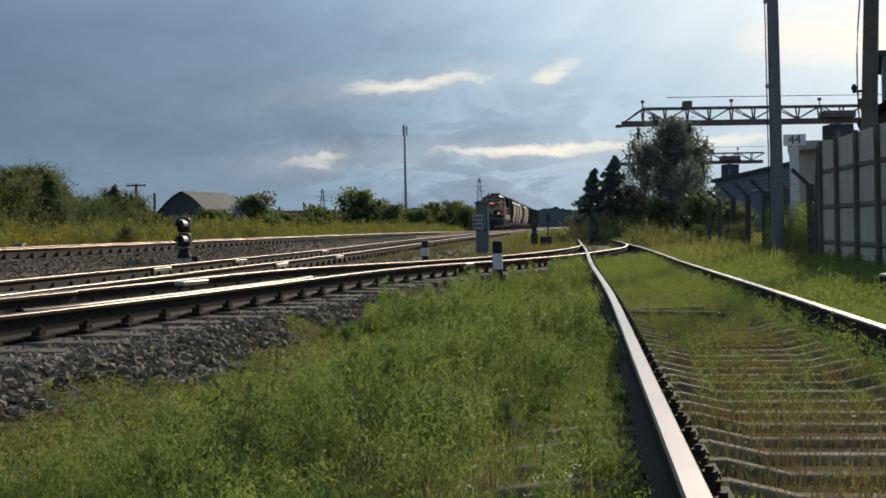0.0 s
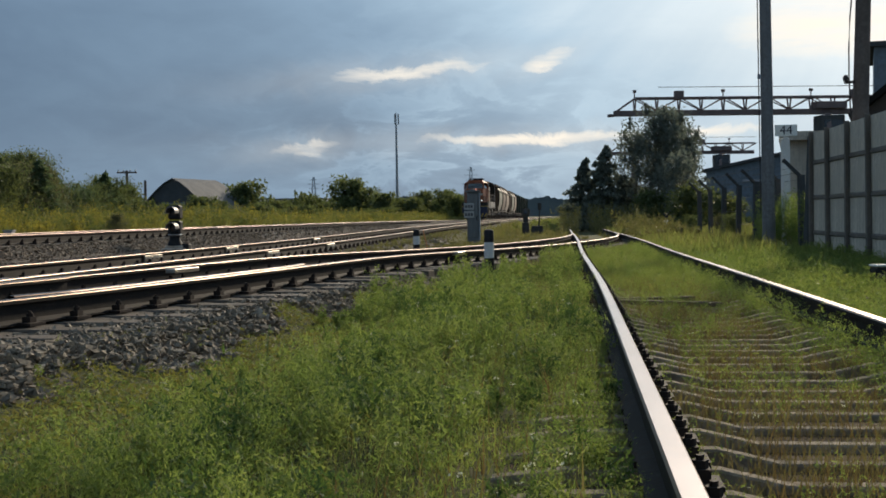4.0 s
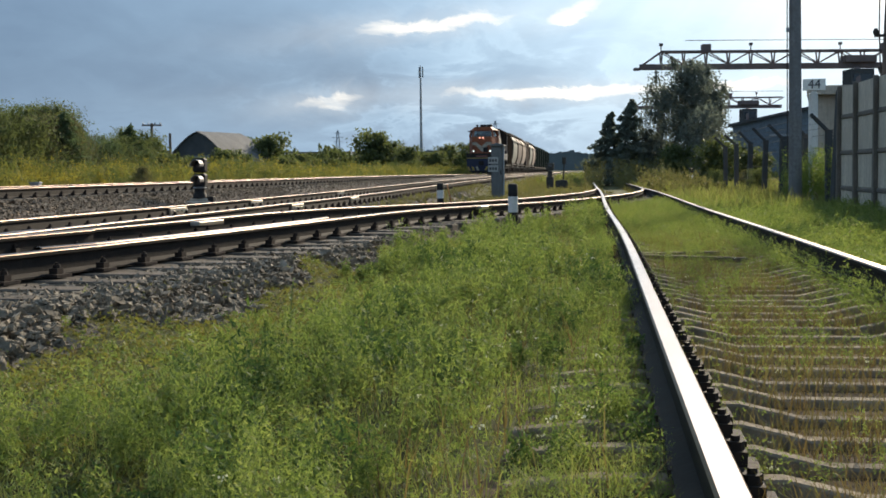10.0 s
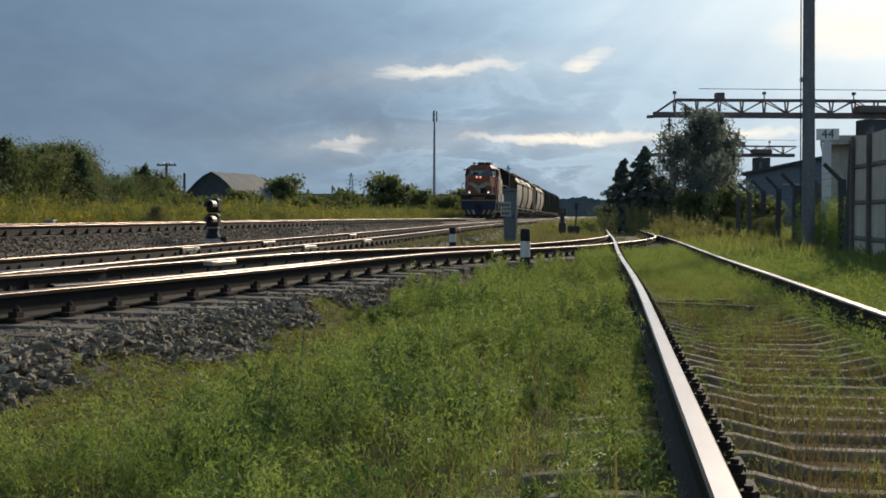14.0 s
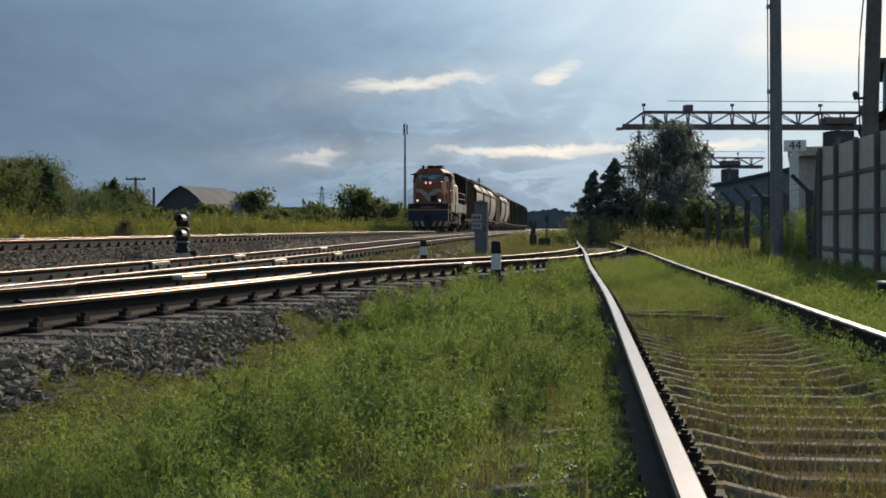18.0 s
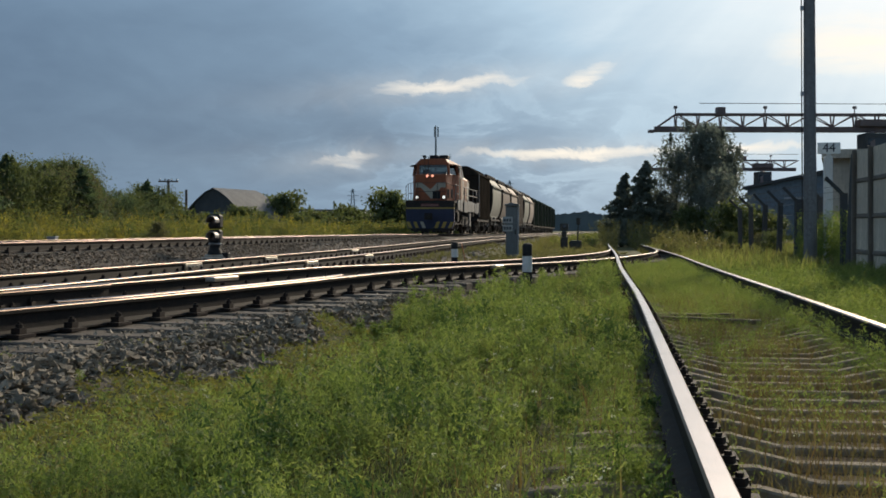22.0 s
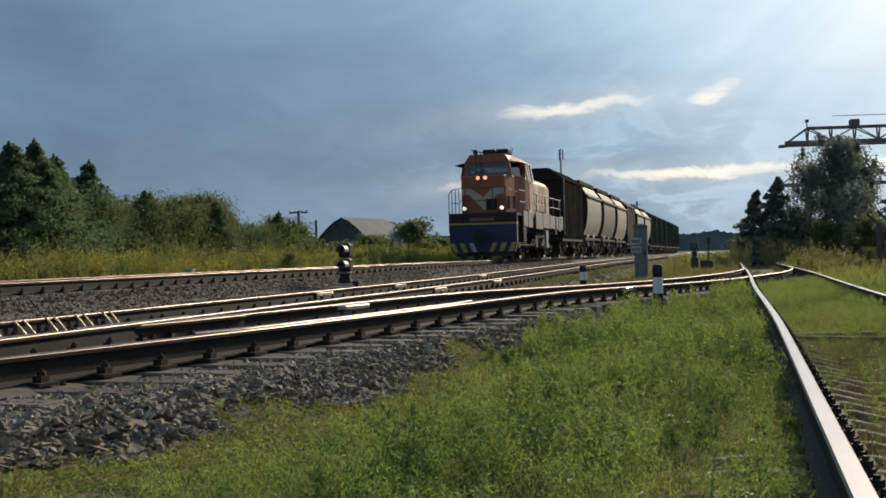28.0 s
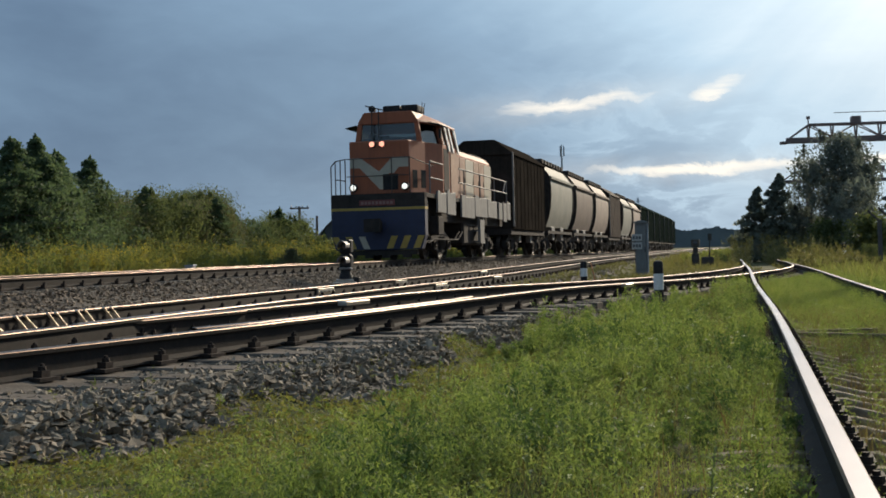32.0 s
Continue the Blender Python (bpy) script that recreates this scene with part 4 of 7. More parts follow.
    patchy = lambda lo, amp, s: (lambda x, y: np.clip(lo + amp * hash_noise(x, y, s) + np.clip(y - 9.3, 0, 9) * 0.08, 0.02, 1))
    x, y = along(120000, 2.2, 30, -0.72, 0.72, patchy(0.34, 0.45, 2.3))
    w = rng.uniform(0.0015, 0.0035, len(x)) * (1 + y * 0.08)
    h = rng.uniform(0.02, 0.24, len(x)) * tuft(x, y) * np.interp(y, [4, 9, 15], [1.0, 0.6, 0.8]) + 0.03
    k = y + 4 * rng.uniform(-1, 1, len(x)) < 12.5
    d1 = blades(x[k], y[k], h[k], w[k], 0.6)
    stuff("grass", blades(x[~k], y[~k], h[~k], w[~k], 0.6), M_GRASS, "green grass overgrowing the siding", "grass")
    stuff("dry_grass", d1, M_STALK, "thin dry grass growing between concrete sleepers", "grass")
    x, y = along(15000, 2.2, 30, -0.72, 0.72, patchy(0.16, 0.4, 2.6))
    d2 = weeds(x, y, (0.17 * rng.uniform(0.4, 1.5, len(x)) * tuft(x, y) + 0.03) * np.interp(y, [5, 9, 15], [1.0, 0.65, 0.9]), 16, 0.017)
    x, y = along(420, 2.2, 30, -0.68, 0.68, patchy(0.0, 0.5, 2.7))
    d2 = joined(d2, clumps(x, y, rng.uniform(0.12, 0.26, len(x)), 14, 22, 0.016, 0.35, 0.04))
    x, y = along(8000, 2.2, 30, -1.3, -0.885, patchy(0.55, 0.7, 2.2))
    d3 = weeds(x, y, 0.15 * rng.uniform(0.4, 1.25, len(x)), 36, 0.0105)
    x, y = along(7000, 2.2, 30, 0.88, 1.3, patchy(0.6, 0.8, 2.2))
    d4 = weeds(x, y, 0.22 * rng.uniform(0.4, 1.2, len(x)), 24, 0.018)
    x, y = along(3500, 2.2, 30, 0.5, 0.73, patchy(0.6, 0.7, 2.7))
    d5 = weeds(x, y, 0.22 * rng.uniform(0.4, 1.3, len(x)), 24, 0.016)
    x, y = along(1600, 2.2, 30, -0.74, -0.62, patchy(0.35, 0.8, 2.7))
    d6 = weeds(x, y, 0.15 * rng.uniform(0.4, 1.3, len(x)), 28, 0.012)
    stuff("weeds", joined(d2, d3, d4, d5, d6), M_WEED, "low green weeds along the siding rails", "weeds")
    # behind the camera
    x, y = scatter(60000, -5, 8, -7, 2.3, lambda x, y: open_ground(x, y))
    stuff("grass", blades(x, y, 0.14 * tuft(x, y) * rng.uniform(0.4, 1.5, len(x)), rng.uniform(0.004, 0.008, len(x)), 0.7), M_GRASS, "uncut meadow grass beside the siding", "grass")
    x, y = along(900, -6, 2.2, -0.7, 0.7, patchy(0.6, 0.5, 1.7))
    stuff("weeds", clumps(x, y, rng.uniform(0.1, 0.25, len(x)), 10, 14, 0.02), M_WEED, "low weeds between the sleepers", "weeds")
    x, y = scatter(60000, -14, -2, -9, 5, lambda x, y: is_gravel(x, y))
    stones("ballast_stones", x, y, 0.034, M_STONE_BROWN, lean=True)
    # white flower heads
    x, y = scatter(560, -2.6, 6, 2.6, 12, lambda x, y: (open_ground(x, y) | (np.abs(track_dist("D", x, y)[0]) < 0.6)) & in_wedge(x, y) & (rng.uniform(0, 1, len(x)) < np.where(np.abs(track_dist("D", x, y)[0] + 1.35) < 0.55, 1.0, np.where(x < 0.1, 0.05, 0.13))))
    h = 0.2 * tuft(x, y) + rng.uniform(0.0, 0.08, len(x))
    c = np.stack([x, y, ground_z(x, y) + h], -1)
    c = np.repeat(c, 6, 0) + rng.normal(0, 0.009, (len(c) * 6, 3)) * (1, 1, 0.4)
    stuff("white_flowers", leaves(c, 0.0085, 1.5, 0.9, 0.7), M_FLOWER, "small white flower heads among the grass", "flowers")
    # sparse growth on the stone
    x, y = scatter(2500, -7, 4, 5, 30, lambda x, y: is_gravel(x, y) & (track_dist("C", x, y)[0] > 1.6) & (rng.uniform(0, 1, len(x)) < 0.35))
    stuff("weeds", weeds(x, y, 0.09 * rng.uniform(0.5, 1.5, len(x)), 8, 0.025), M_GRASS, "small weeds rooted in the ballast edge", "weeds")
    x, y = scatter(9000, -3, 6, 23, 48, lambda x, y: (track_dist("B", x, y)[0] > 1.35) & ((np.abs(track_dist("C", x, y)[0]) > 1.45)) & (0.55 + 0.5 * hash_noise(x, y, 1.1) > rng.uniform(0, 1, len(x))))
    stuff("weeds", weeds(x, y, rng.uniform(0.05, 0.16, len(x)), 12, 0.05), M_DRY, "short dry weeds between the tracks", "weeds")
    # goldenrod and rank growth behind the far track
    band = lambda a, b: (lambda x, y: (track_dist("A", x, y)[0] < -a) & (track_dist("A", x, y)[0] > -b))
    x, y = scatter(36000, -26, 5, 46, 150, band(2.7, 8.5))
    mound = lambda x, y: np.clip(0.9 + 0.45 * hash_noise(x, y, 0.45) + 0.22 * hash_noise(x + 5, y, 1.3), 0.25, 1.35)
    p = weeds(x, y, rng.uniform(0.75, 1.35, len(x)) * mound(x, y), 26, 0.085, 0.6, 0.1)
    x, y = scatter(24000, -22, -4, 14, 46, band(2.7, 8.5))
    p = joined(p, weeds(x, y, rng.uniform(0.6, 1.15, len(x)) * mound(x, y), 30, 0.055, 0.65, 0.1))
    x, y = scatter(2600, -22, -4, 14, 60, band(2.7, 7.5))
    p = joined(p, clumps(x, y, rng.uniform(0.8, 1.35, len(x)) * mound(x, y), 20, 20, 0.075, 0.3))
    stuff("goldenrod", p, M_YELLOW, "yellow goldenrod in a dense band behind the rails", "flowers")
    x, y = scatter(26000, -26, 5, 14, 160, band(2.2, 9.5))
    p = blades(x, y, rng.uniform(0.5, 1.2, len(x)), rng.uniform(0.015, 0.035, len(x)), 0.3)
    x, y = scatter(15000, -60, 20, 70, 260, band(3.0, 30))
    p2 = weeds(x, y, rng.uniform(0.4, 1.0, len(x)), 14, 0.22, 0.4)
    x, y = scatter(9000, 4, 45, 60, 280, lambda x, y: (track_dist("B", x, y)[0] > 2.9) & (track_dist("D", x, y)[0] < -0.9 + 30 * (y > 100)))
    p3 = weeds(x, y, rng.uniform(0.2, 0.6, len(x)), 14, 0.2, 0.35)
    # thicket between the far line and the horizon
    x, y = scatter(4200, -75, 18, 150, 300, band(14, 90))
    p4 = weeds(x, y, rng.uniform(1.3, 3.9, len(x)) * (0.85 + 0.5 * hash_noise(x, y, 0.09)), 56, 0.42, 0.5)
    x, y = scatter(6000, -50, 8, 56, 150, band(8.5, 48))
    p5 = weeds(x, y, rng.uniform(0.6, 1.6, len(x)) * (0.85 + 0.4 * hash_noise(x, y, 0.2)), 34, 0.2, 0.45)
    p4 = joined(p4, p5)
    stuff("thicket", p4, M_BUSH, "low green thicket on the waste ground", "bushes")
    stuff("tall_grass", joined(p, p2, p3), M_GRASS, "rank green grass behind the far track", "grass")


plant_all()


def near_stones():
    """Single ballast stones on the slope nearest the camera, each lying loose on the bed."""
    r = random.Random(31)
    shapes = []
    for i in range(8):
        m = Mesh()
        ring = [(math.cos(a) * r.uniform(0.75, 1.1), math.sin(a) * r.uniform(0.55, 0.9)) for a in (0.2, 1.2, 2.3, 3.3, 4.2, 5.4)]
        vs = [(x, y, r.uniform(-0.45, -0.25)) for x, y in ring] + [(x * r.uniform(0.55, 0.85), y * r.uniform(0.55, 0.85), r.uniform(0.2, 0.5)) for x, y in ring]
        m.add(vs, [(j, (j + 1) % 6, 6 + (j + 1) % 6, 6 + j) for j in range(6)] + [(5, 4, 3, 2, 1, 0), (6, 7, 8, 9, 10, 11)])
        shapes.append(m.data("ballast_stone", M_STONE))
    n = 0
    while n < 280:
        y = r.uniform(4.9, 8.6)
        x = float(np.interp(y, LINES["C"][:, 1], LINES["C"][:, 0])) + r.uniform(1.75, 2.75)
        if is_gravel(np.array([x]), np.array([y]))[0]:
            k = r.uniform(0.02, 0.042)
            z = float(ground_z(np.array([x]), np.array([y]))[0])
            part("ballast_stone", r.choice(shapes), None, TRACKS["C"], at=pose(x, y, z + 0.018 + 0.2 * k, r.uniform(-22, 22), r.uniform(-22, 22), r.uniform(0, 360)) @ Matrix.Scale(k, 4))
            n += 1


near_stones()


# ---- trees and bushes ----
def tree(name, label, height, spread, leafmat, count, leaf, lumps, at, shape="round", bare=0.25, seed=1, bark=None):
    """A tapered trunk with limbs; the crown is leaves gathered round the limb tips."""
    r = np.random.default_rng(seed)
    t = thing(name, label, "conifer" if shape == "cone" else ("bush" if name == "bush" else "tree"), at=at)
    m = Mesh()
    r0 = 0.018 * height + 0.02
    pts, p = [], Vector((0, 0, -0.1))
    for i in range(6):
        pts.append(p.copy())
        p = p + Vector((r.normal(0, 0.02) * height, r.normal(0, 0.02) * height, height / 5.5))
    for i in range(5):
        m.tube(pts[i], pts[i + 1], r0 * (1 - i / 5.5), r0 * (1 - (i + 1) / 5.5), 7, False)
    tips = []
    for i in range(lumps):
        k = bare + (1 - bare) * (i + 0.5) / lumps
        a = i * 2.4 + r.uniform(-0.4, 0.4)
        if shape == "cone":
            reach = spread * max(0.0, 1.03 - k) ** 0.95 * r.uniform(0.5, 1.25) + 0.03
            rise = -0.05 * height
        else:
            reach = spread * math.sqrt(max(0.05, 1 - (abs(k - 0.55) / 0.6) ** 2)) * r.uniform(0.45, 1.1)
            rise = 0.12 * height
        j = min(4, int(k * 5.5))
        s = pts[j] + (pts[j + 1] - pts[j]) * (k * 5.5 - j) if j < 5 else pts[5]
        e = s + Vector((math.cos(a) * reach, math.sin(a) * reach, rise * r.uniform(0.3, 1)))
        m.tube(s, e, r0 * 0.35 * (1.1 - k), 0.006, 5, False)
        tips.append((s, e, k))
    part("trunk", m, bark or M_BARK, t)
    c = []
    per = max(1, count // lumps)
    for s, e, k in tips:
        u = r.uniform(0.25, 1.1, per)[:, None]
        q = np.array(s)[None] * (1 - u) + np.array(e)[None] * u
        sz = 0.17 * spread + 0.05
        if shape == "cone":
            sz = 0.12 * spread * (1.15 - k) + 0.04
        q += np.clip(r.normal(0, sz, (per, 3)), -1.35 * sz, 1.35 * sz) * (1, 1, 0.75 if shape != "cone" else 0.45)
        c.append(q)
    # upright shoots that fray the outline
    for s, e, k in tips[lumps // 4:]:
        for _ in range(2):
            o = np.array(s) + (np.array(e) - np.array(s)) * r.uniform(0.4, 1.05)
            m2 = max(12, per // 4)
            u = r.uniform(0, 1, m2)[:, None]
            c.append(o + u * np.array([r.normal(0, 0.12), r.normal(0, 0.12), 1.0]) * height * r.uniform(0.04, 0.1) * (0.5 if shape == "cone" else 1.0) + np.clip(r.normal(0, 1, (m2, 3)), -1.3, 1.3) * 0.05 * (1.15 - u))
    c = np.concatenate(c)
    top = np.array(pts[5]) + np.clip(r.normal(0, 1, (count // (60 if shape == "cone" else 14), 3)), -1.4, 1.4) * (0.02 if shape == "cone" else 0.07) * spread * (1, 1, 3.0)
    c = np.concatenate([c, top])
    c[:, 2] = np.maximum(c[:, 2], 0.05)
    v, f = leaves(c, leaf * r.uniform(0.6, 1.5, len(c)), 0.1 if shape != "cone" else -0.2, 0.6, 0.0, True)
    raw("crown", v, f, 3, leafmat, t)
    return t


def on_ground(x, y, turn=0.0, s=1.0):
    return pose(x, y, float(ground_z(np.array([x]), np.array([y]))[0]), 0, 0, turn) @ Matrix.Scale(s, 4)


def wooded():
    r = random.Random(11)
    proto = {
        "willow": [tree("bush", "dense green willow bush behind goldenrod", 3.0, 1.75, mat, 15000, 0.07, 40, on_ground(-16.0, 46), "round", 0.05, s) for s, mat in ((3, M_BUSH), (4, M_BUSH), (14, M_DUSK), (15, M_ASPEN))],
        "thin_willow": [tree("bush", "green willow bush on waste ground", 3.0, 1.75, M_BUSH, 3000, 0.22, 30, on_ground(-24.0, 90), "round", 0.05, s) for s in (5, 8, 9)],
        "spruce": [tree("young_tree", "slim young birch tree rising above the bushes", 4.2, 2.3, M_ASPEN, 14000, 0.075, 60, on_ground(-17.3, 35.5), "cone", 0.1, s) for s in (6, 7)],
    }
    def place(kind, x, y, s):
        src = r.choice(proto["thin_willow" if kind == "willow" and y > 56 else kind])
        ob = copy_thing(src, on_ground(x, y, r.uniform(0, 360)))
        ob.matrix_basis = on_ground(x, y, r.uniform(0, 360), s)
        return ob
    # hedge parallel to the far track: along it, sideways, height as a share
    y = 24.0
    while y < 50:
        off = -20.5 + r.uniform(-0.8, 0.8)
        place("willow", off + 0.1113 * y, y, r.uniform(0.7, 0.95) * min(1, 1 - (y - 42) * 0.025))
        if r.random() < 0.6:
            place("willow", off - 2.5 + 0.1113 * y, y + 0.7, r.uniform(0.8, 1.05) * min(1, 1 - (y - 42) * 0.03))
        y += r.uniform(0.9, 1.4)
    for x, yy, s in ((-16.1, 31.0, 1.0), (-15.6, 32.0, 0.9), (-16.0, 33.0, 1.05), (-16.3, 34.6, 0.95), (-16.4, 37.5, 0.98), (-14.6, 44.0, 0.74), (-15.1, 47.5, 0.64), (-15.4, 43.0, 0.66), (-16.0, 40.0, 0.78), (-17.5, 32.5, 1.05), (-18.5, 28.5, 1.05), (-19.0, 26.0, 1.0), (-14.4, 51.5, 0.68), (-17.0, 42, 0.75), (-17.2, 30.2, 0.9)):
        place("spruce", x, yy, s)
    for x, yy, s in ((-14.4, 52.0, 0.8), (-15.0, 53.0, 0.7), (-8.95, 33.5, 0.2)):
        place("willow", x, yy, s)
    # lower, scattered bushes further along
    for _ in range(80):
        yy = r.uniform(58, 150)
        x = -11.21 + 0.1113 * yy - r.uniform(7, 10 + yy * 0.22)
        place("willow", x, yy, r.uniform(0.25, 0.55))
    for _ in range(44):
        yy = r.uniform(165, 235)
        place("willow", (r.uniform(455, 850) - 784) / 2092 * yy, yy, r.uniform(0.8, 1.3))
    for px, d, s in ((640, 150, 1.75), (655, 152, 1.4), (438, 165, 1.6), (425, 166, 1.3), (765, 190, 1.5), (800, 195, 1.6), (700, 140, 1.1), (850, 230, 1.5), (560, 160, 1.2), (370, 120, 0.95), (386, 121, 0.9), (400, 119, 0.8), (448, 160, 1.75), (505, 158, 1.0)):
        place("willow", (px - 784) / 2092 * d, d, s)
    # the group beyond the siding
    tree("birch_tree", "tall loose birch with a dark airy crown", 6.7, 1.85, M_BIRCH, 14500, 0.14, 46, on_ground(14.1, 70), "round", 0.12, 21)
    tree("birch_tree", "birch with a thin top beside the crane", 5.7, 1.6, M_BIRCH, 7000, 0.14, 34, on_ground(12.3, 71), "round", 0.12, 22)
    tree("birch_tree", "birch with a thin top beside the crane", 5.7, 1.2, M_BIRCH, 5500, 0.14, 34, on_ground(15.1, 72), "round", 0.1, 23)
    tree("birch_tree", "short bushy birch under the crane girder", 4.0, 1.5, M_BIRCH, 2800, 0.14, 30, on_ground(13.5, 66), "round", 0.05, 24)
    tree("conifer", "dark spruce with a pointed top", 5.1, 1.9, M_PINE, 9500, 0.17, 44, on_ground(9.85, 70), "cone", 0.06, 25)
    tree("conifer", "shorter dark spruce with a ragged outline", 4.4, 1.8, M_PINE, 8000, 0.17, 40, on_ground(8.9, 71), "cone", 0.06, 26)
    tree("bush", "willow bush between spruce and birch, paled for haze", 3.0, 0.85, M_BIRCH, 2000, 0.13, 24, on_ground(11.2, 71), "round", 0.1, 27)
    for _ in range(6):
        yy = r.uniform(60, 76)
        place("willow", 0.1113 * yy + r.uniform(2.0, 10.5), yy, r.uniform(0.35, 0.75))
    for _ in range(20):
        yy = r.uniform(80, 200)
        place("willow", 0.1113 * yy + r.uniform(3, 4 + yy * 0.12), yy, r.uniform(0.6, 1.2))
    for _ in range(3):
        yy = r.uniform(36, 50)
        place("willow", 0.1113 * yy + r.uniform(5.2, 6.0), yy, r.uniform(0.2, 0.3))


wooded()

# ---- beside the tracks ----
M_WHITE = material("chalky_white_paint", (0.72, 0.72, 0.70), 0.75, 0, 0.12, 8, (0.45, 0.43, 0.4), 0.2)
M_BLACK = material("black_paint", (0.02, 0.02, 0.022), 0.65, 0, 0.3, 8, (0.05, 0.045, 0.04), 0.2, spec=0.15)
M_DULL = material("dull_white_plate", (0.42, 0.42, 0.4), 0.6, 0, 0.2, 10, (0.25, 0.24, 0.22), 0.05)
M_TAR = material("tarred_roof", (0.022, 0.02, 0.018), 0.95, 0, 0.3, 2, bump=0.3, spec=0.04)
M_CABINET = material("grey_cabinet_paint", (0.15, 0.162, 0.168), 0.55, 0.0, 0.2, 4, (0.12, 0.1, 0.08), 0.15, streaks=0.4)
M_PLATE = material("pale_enamel_plate", (0.85, 0.85, 0.82), 0.5, 0, 0.12, 10, bump=0.05)
M_INK = material("dark_lettering", (0.05, 0.05, 0.06), 0.6, 0, 0.1, 10, bump=0)
# rib colour combines weathering with the shadow lines seen along the panels
M_RIB = material("shadowed_grimy_rib", (0.17, 0.142, 0.118), 0.9, 0, 0.3, 2.0, (0.1, 0.09, 0.08), 0.5, 30, streaks=0.4)
M_CONCRETE = material("weathered_concrete", (0.56, 0.485, 0.395), 0.9, 0, 0.25, 1.5, (0.42, 0.36, 0.295), 0.5, 25, streaks=0.45)
M_POLE = material("pole_concrete", (0.2, 0.2, 0.205), 0.85, 0, 0.2, 2.0, (0.12, 0.115, 0.11), 0.4, 30, streaks=0.3)
M_BROWNPOLE = material("brown_tarred_pole", (0.13, 0.10, 0.085), 0.85, 0, 0.3, 2.0, (0.2, 0.17, 0.15), 0.5, 30)
M_CRANE = material("faded_crane_paint", (0.15, 0.12, 0.12), 0.7, 0.1, 0.3, 1.2, (0.22, 0.11, 0.07), 0.2, 15)
M_GALV = material("galvanised_steel", (0.3, 0.32, 0.34), 0.5, 0.6, 0.15, 3, bump=0.1)
M_ROOF = material("pale_sheet_roof", (0.13, 0.132, 0.135), 0.8, 0.0, 0.15, 0.5, (0.22, 0.21, 0.2), 0.1, spec=0.1)
M_DARKWALL = material("dark_shed_wall", (0.075, 0.08, 0.085), 0.85, 0, 0.25, 0.6, (0.1, 0.085, 0.075), 0.3, spec=0.08)
M_BLUEHALL = material("blue_grey_sheet_wall", (0.14, 0.18, 0.22), 0.6, 0.1, 0.15, 0.5, (0.1, 0.11, 0.12), 0.2, streaks=0.3)
M_BROWNWALL = material("brown_sheet_wall", (0.085, 0.066, 0.055), 0.85, 0, 0.3, 1.2, (0.05, 0.045, 0.04), 0.3, streaks=0.5)
M_WIRE = material("rusty_wire", (0.05, 0.04, 0.035), 0.7, 0.2, 0.2, 5, bump=0)
M_GLASS = material("dark_window_glass", (0.02, 0.024, 0.028), 0.08, 0, 0.1, 3, bump=0, spec=0.8)
M_LENS = material("signal_lens", (0.05, 0.05, 0.06), 0.1, 0, 0.1, 10, bump=0, spec=0.8)


def gz(x, y):
    return float(ground_z(np.array([x]), np.array([y]))[0])


def lettering(text, size, m, mat, parent, name="lettering"):
    """Raised letters from the built-in font, as a mesh."""
    cu = bpy.data.curves.new(name, "FONT")
    cu.body, cu.size, cu.extrude, cu.align_x, cu.align_y = text, size, 0.004, "CENTER", "CENTER"
    ob = bpy.data.objects.new(name, cu)
    scene.collection.objects.link(ob)
    me = bpy.data.meshes.new_from_object(ob.evaluated_get(bpy.context.evaluated_depsgraph_get()))
    bpy.data.objects.remove(ob)
    me.materials.clear()
    me.materials.append(mat)
    t = new(name, me)
    t.parent = parent
    t.matrix_basis = m
    return t


def bollard(x, y, h, r, label, bands, sunk=0.0):
    t = thing("marker_post", label, "post", "black and white marker posts", at=pose(x, y, gz(x, y) - sunk, 1.5, -1.0, 20))
    z = -0.1
    for top, mat in bands:
        m = Mesh()
        if top >= h:
            m.lathe([(r, z), (r, h - r * 0.45), (r * 0.8, h - r * 0.12), (r * 0.35, h)], 14)
        else:
            m.lathe([(r, z), (r, top)], 14)
        part("band", m, mat, t, "white painted band" if mat is M_WHITE else "black painted band", smooth=True)
        z = top
    return t


bollard(0.84, 18.3, 0.70, 0.076, "short marker post painted black and white in grass", [(0.255, M_BLACK), (0.50, M_WHITE), (0.70, M_BLACK)], 0.03)
bollard(-0.40, 26.1, 0.62, 0.075, "short marker post painted black and white between tracks", [(0.28, M_BLACK), (0.46, M_WHITE), (0.62, M_BLACK)])
bollard(10.2, 52.0, 0.92, 0.085, "marker post in grass beyond the siding", [(0.45, M_BLACK), (0.68, M_WHITE), (0.92, M_BLACK)])
stub = thing("kerb_stone", "short dark stone with a white top in grass", "stone", at=pose(5.32, 13.9, gz(5.3, 13.9)))
part("block", Mesh().box(-0.16, 0.16, -0.12, 0.12, -0.1, 0.25), M_BLACK, stub, bevel=0.02)
part("cap", Mesh().box(-0.165, 0.165, -0.125, 0.125, 0.252, 0.28), M_WHITE, stub, "white painted top", bevel=0.01)


M_HOOD = material("worn_dark_metal", (0.16, 0.15, 0.145), 0.5, 0.3, 0.3, 8, (0.3, 0.28, 0.26), 0.1)


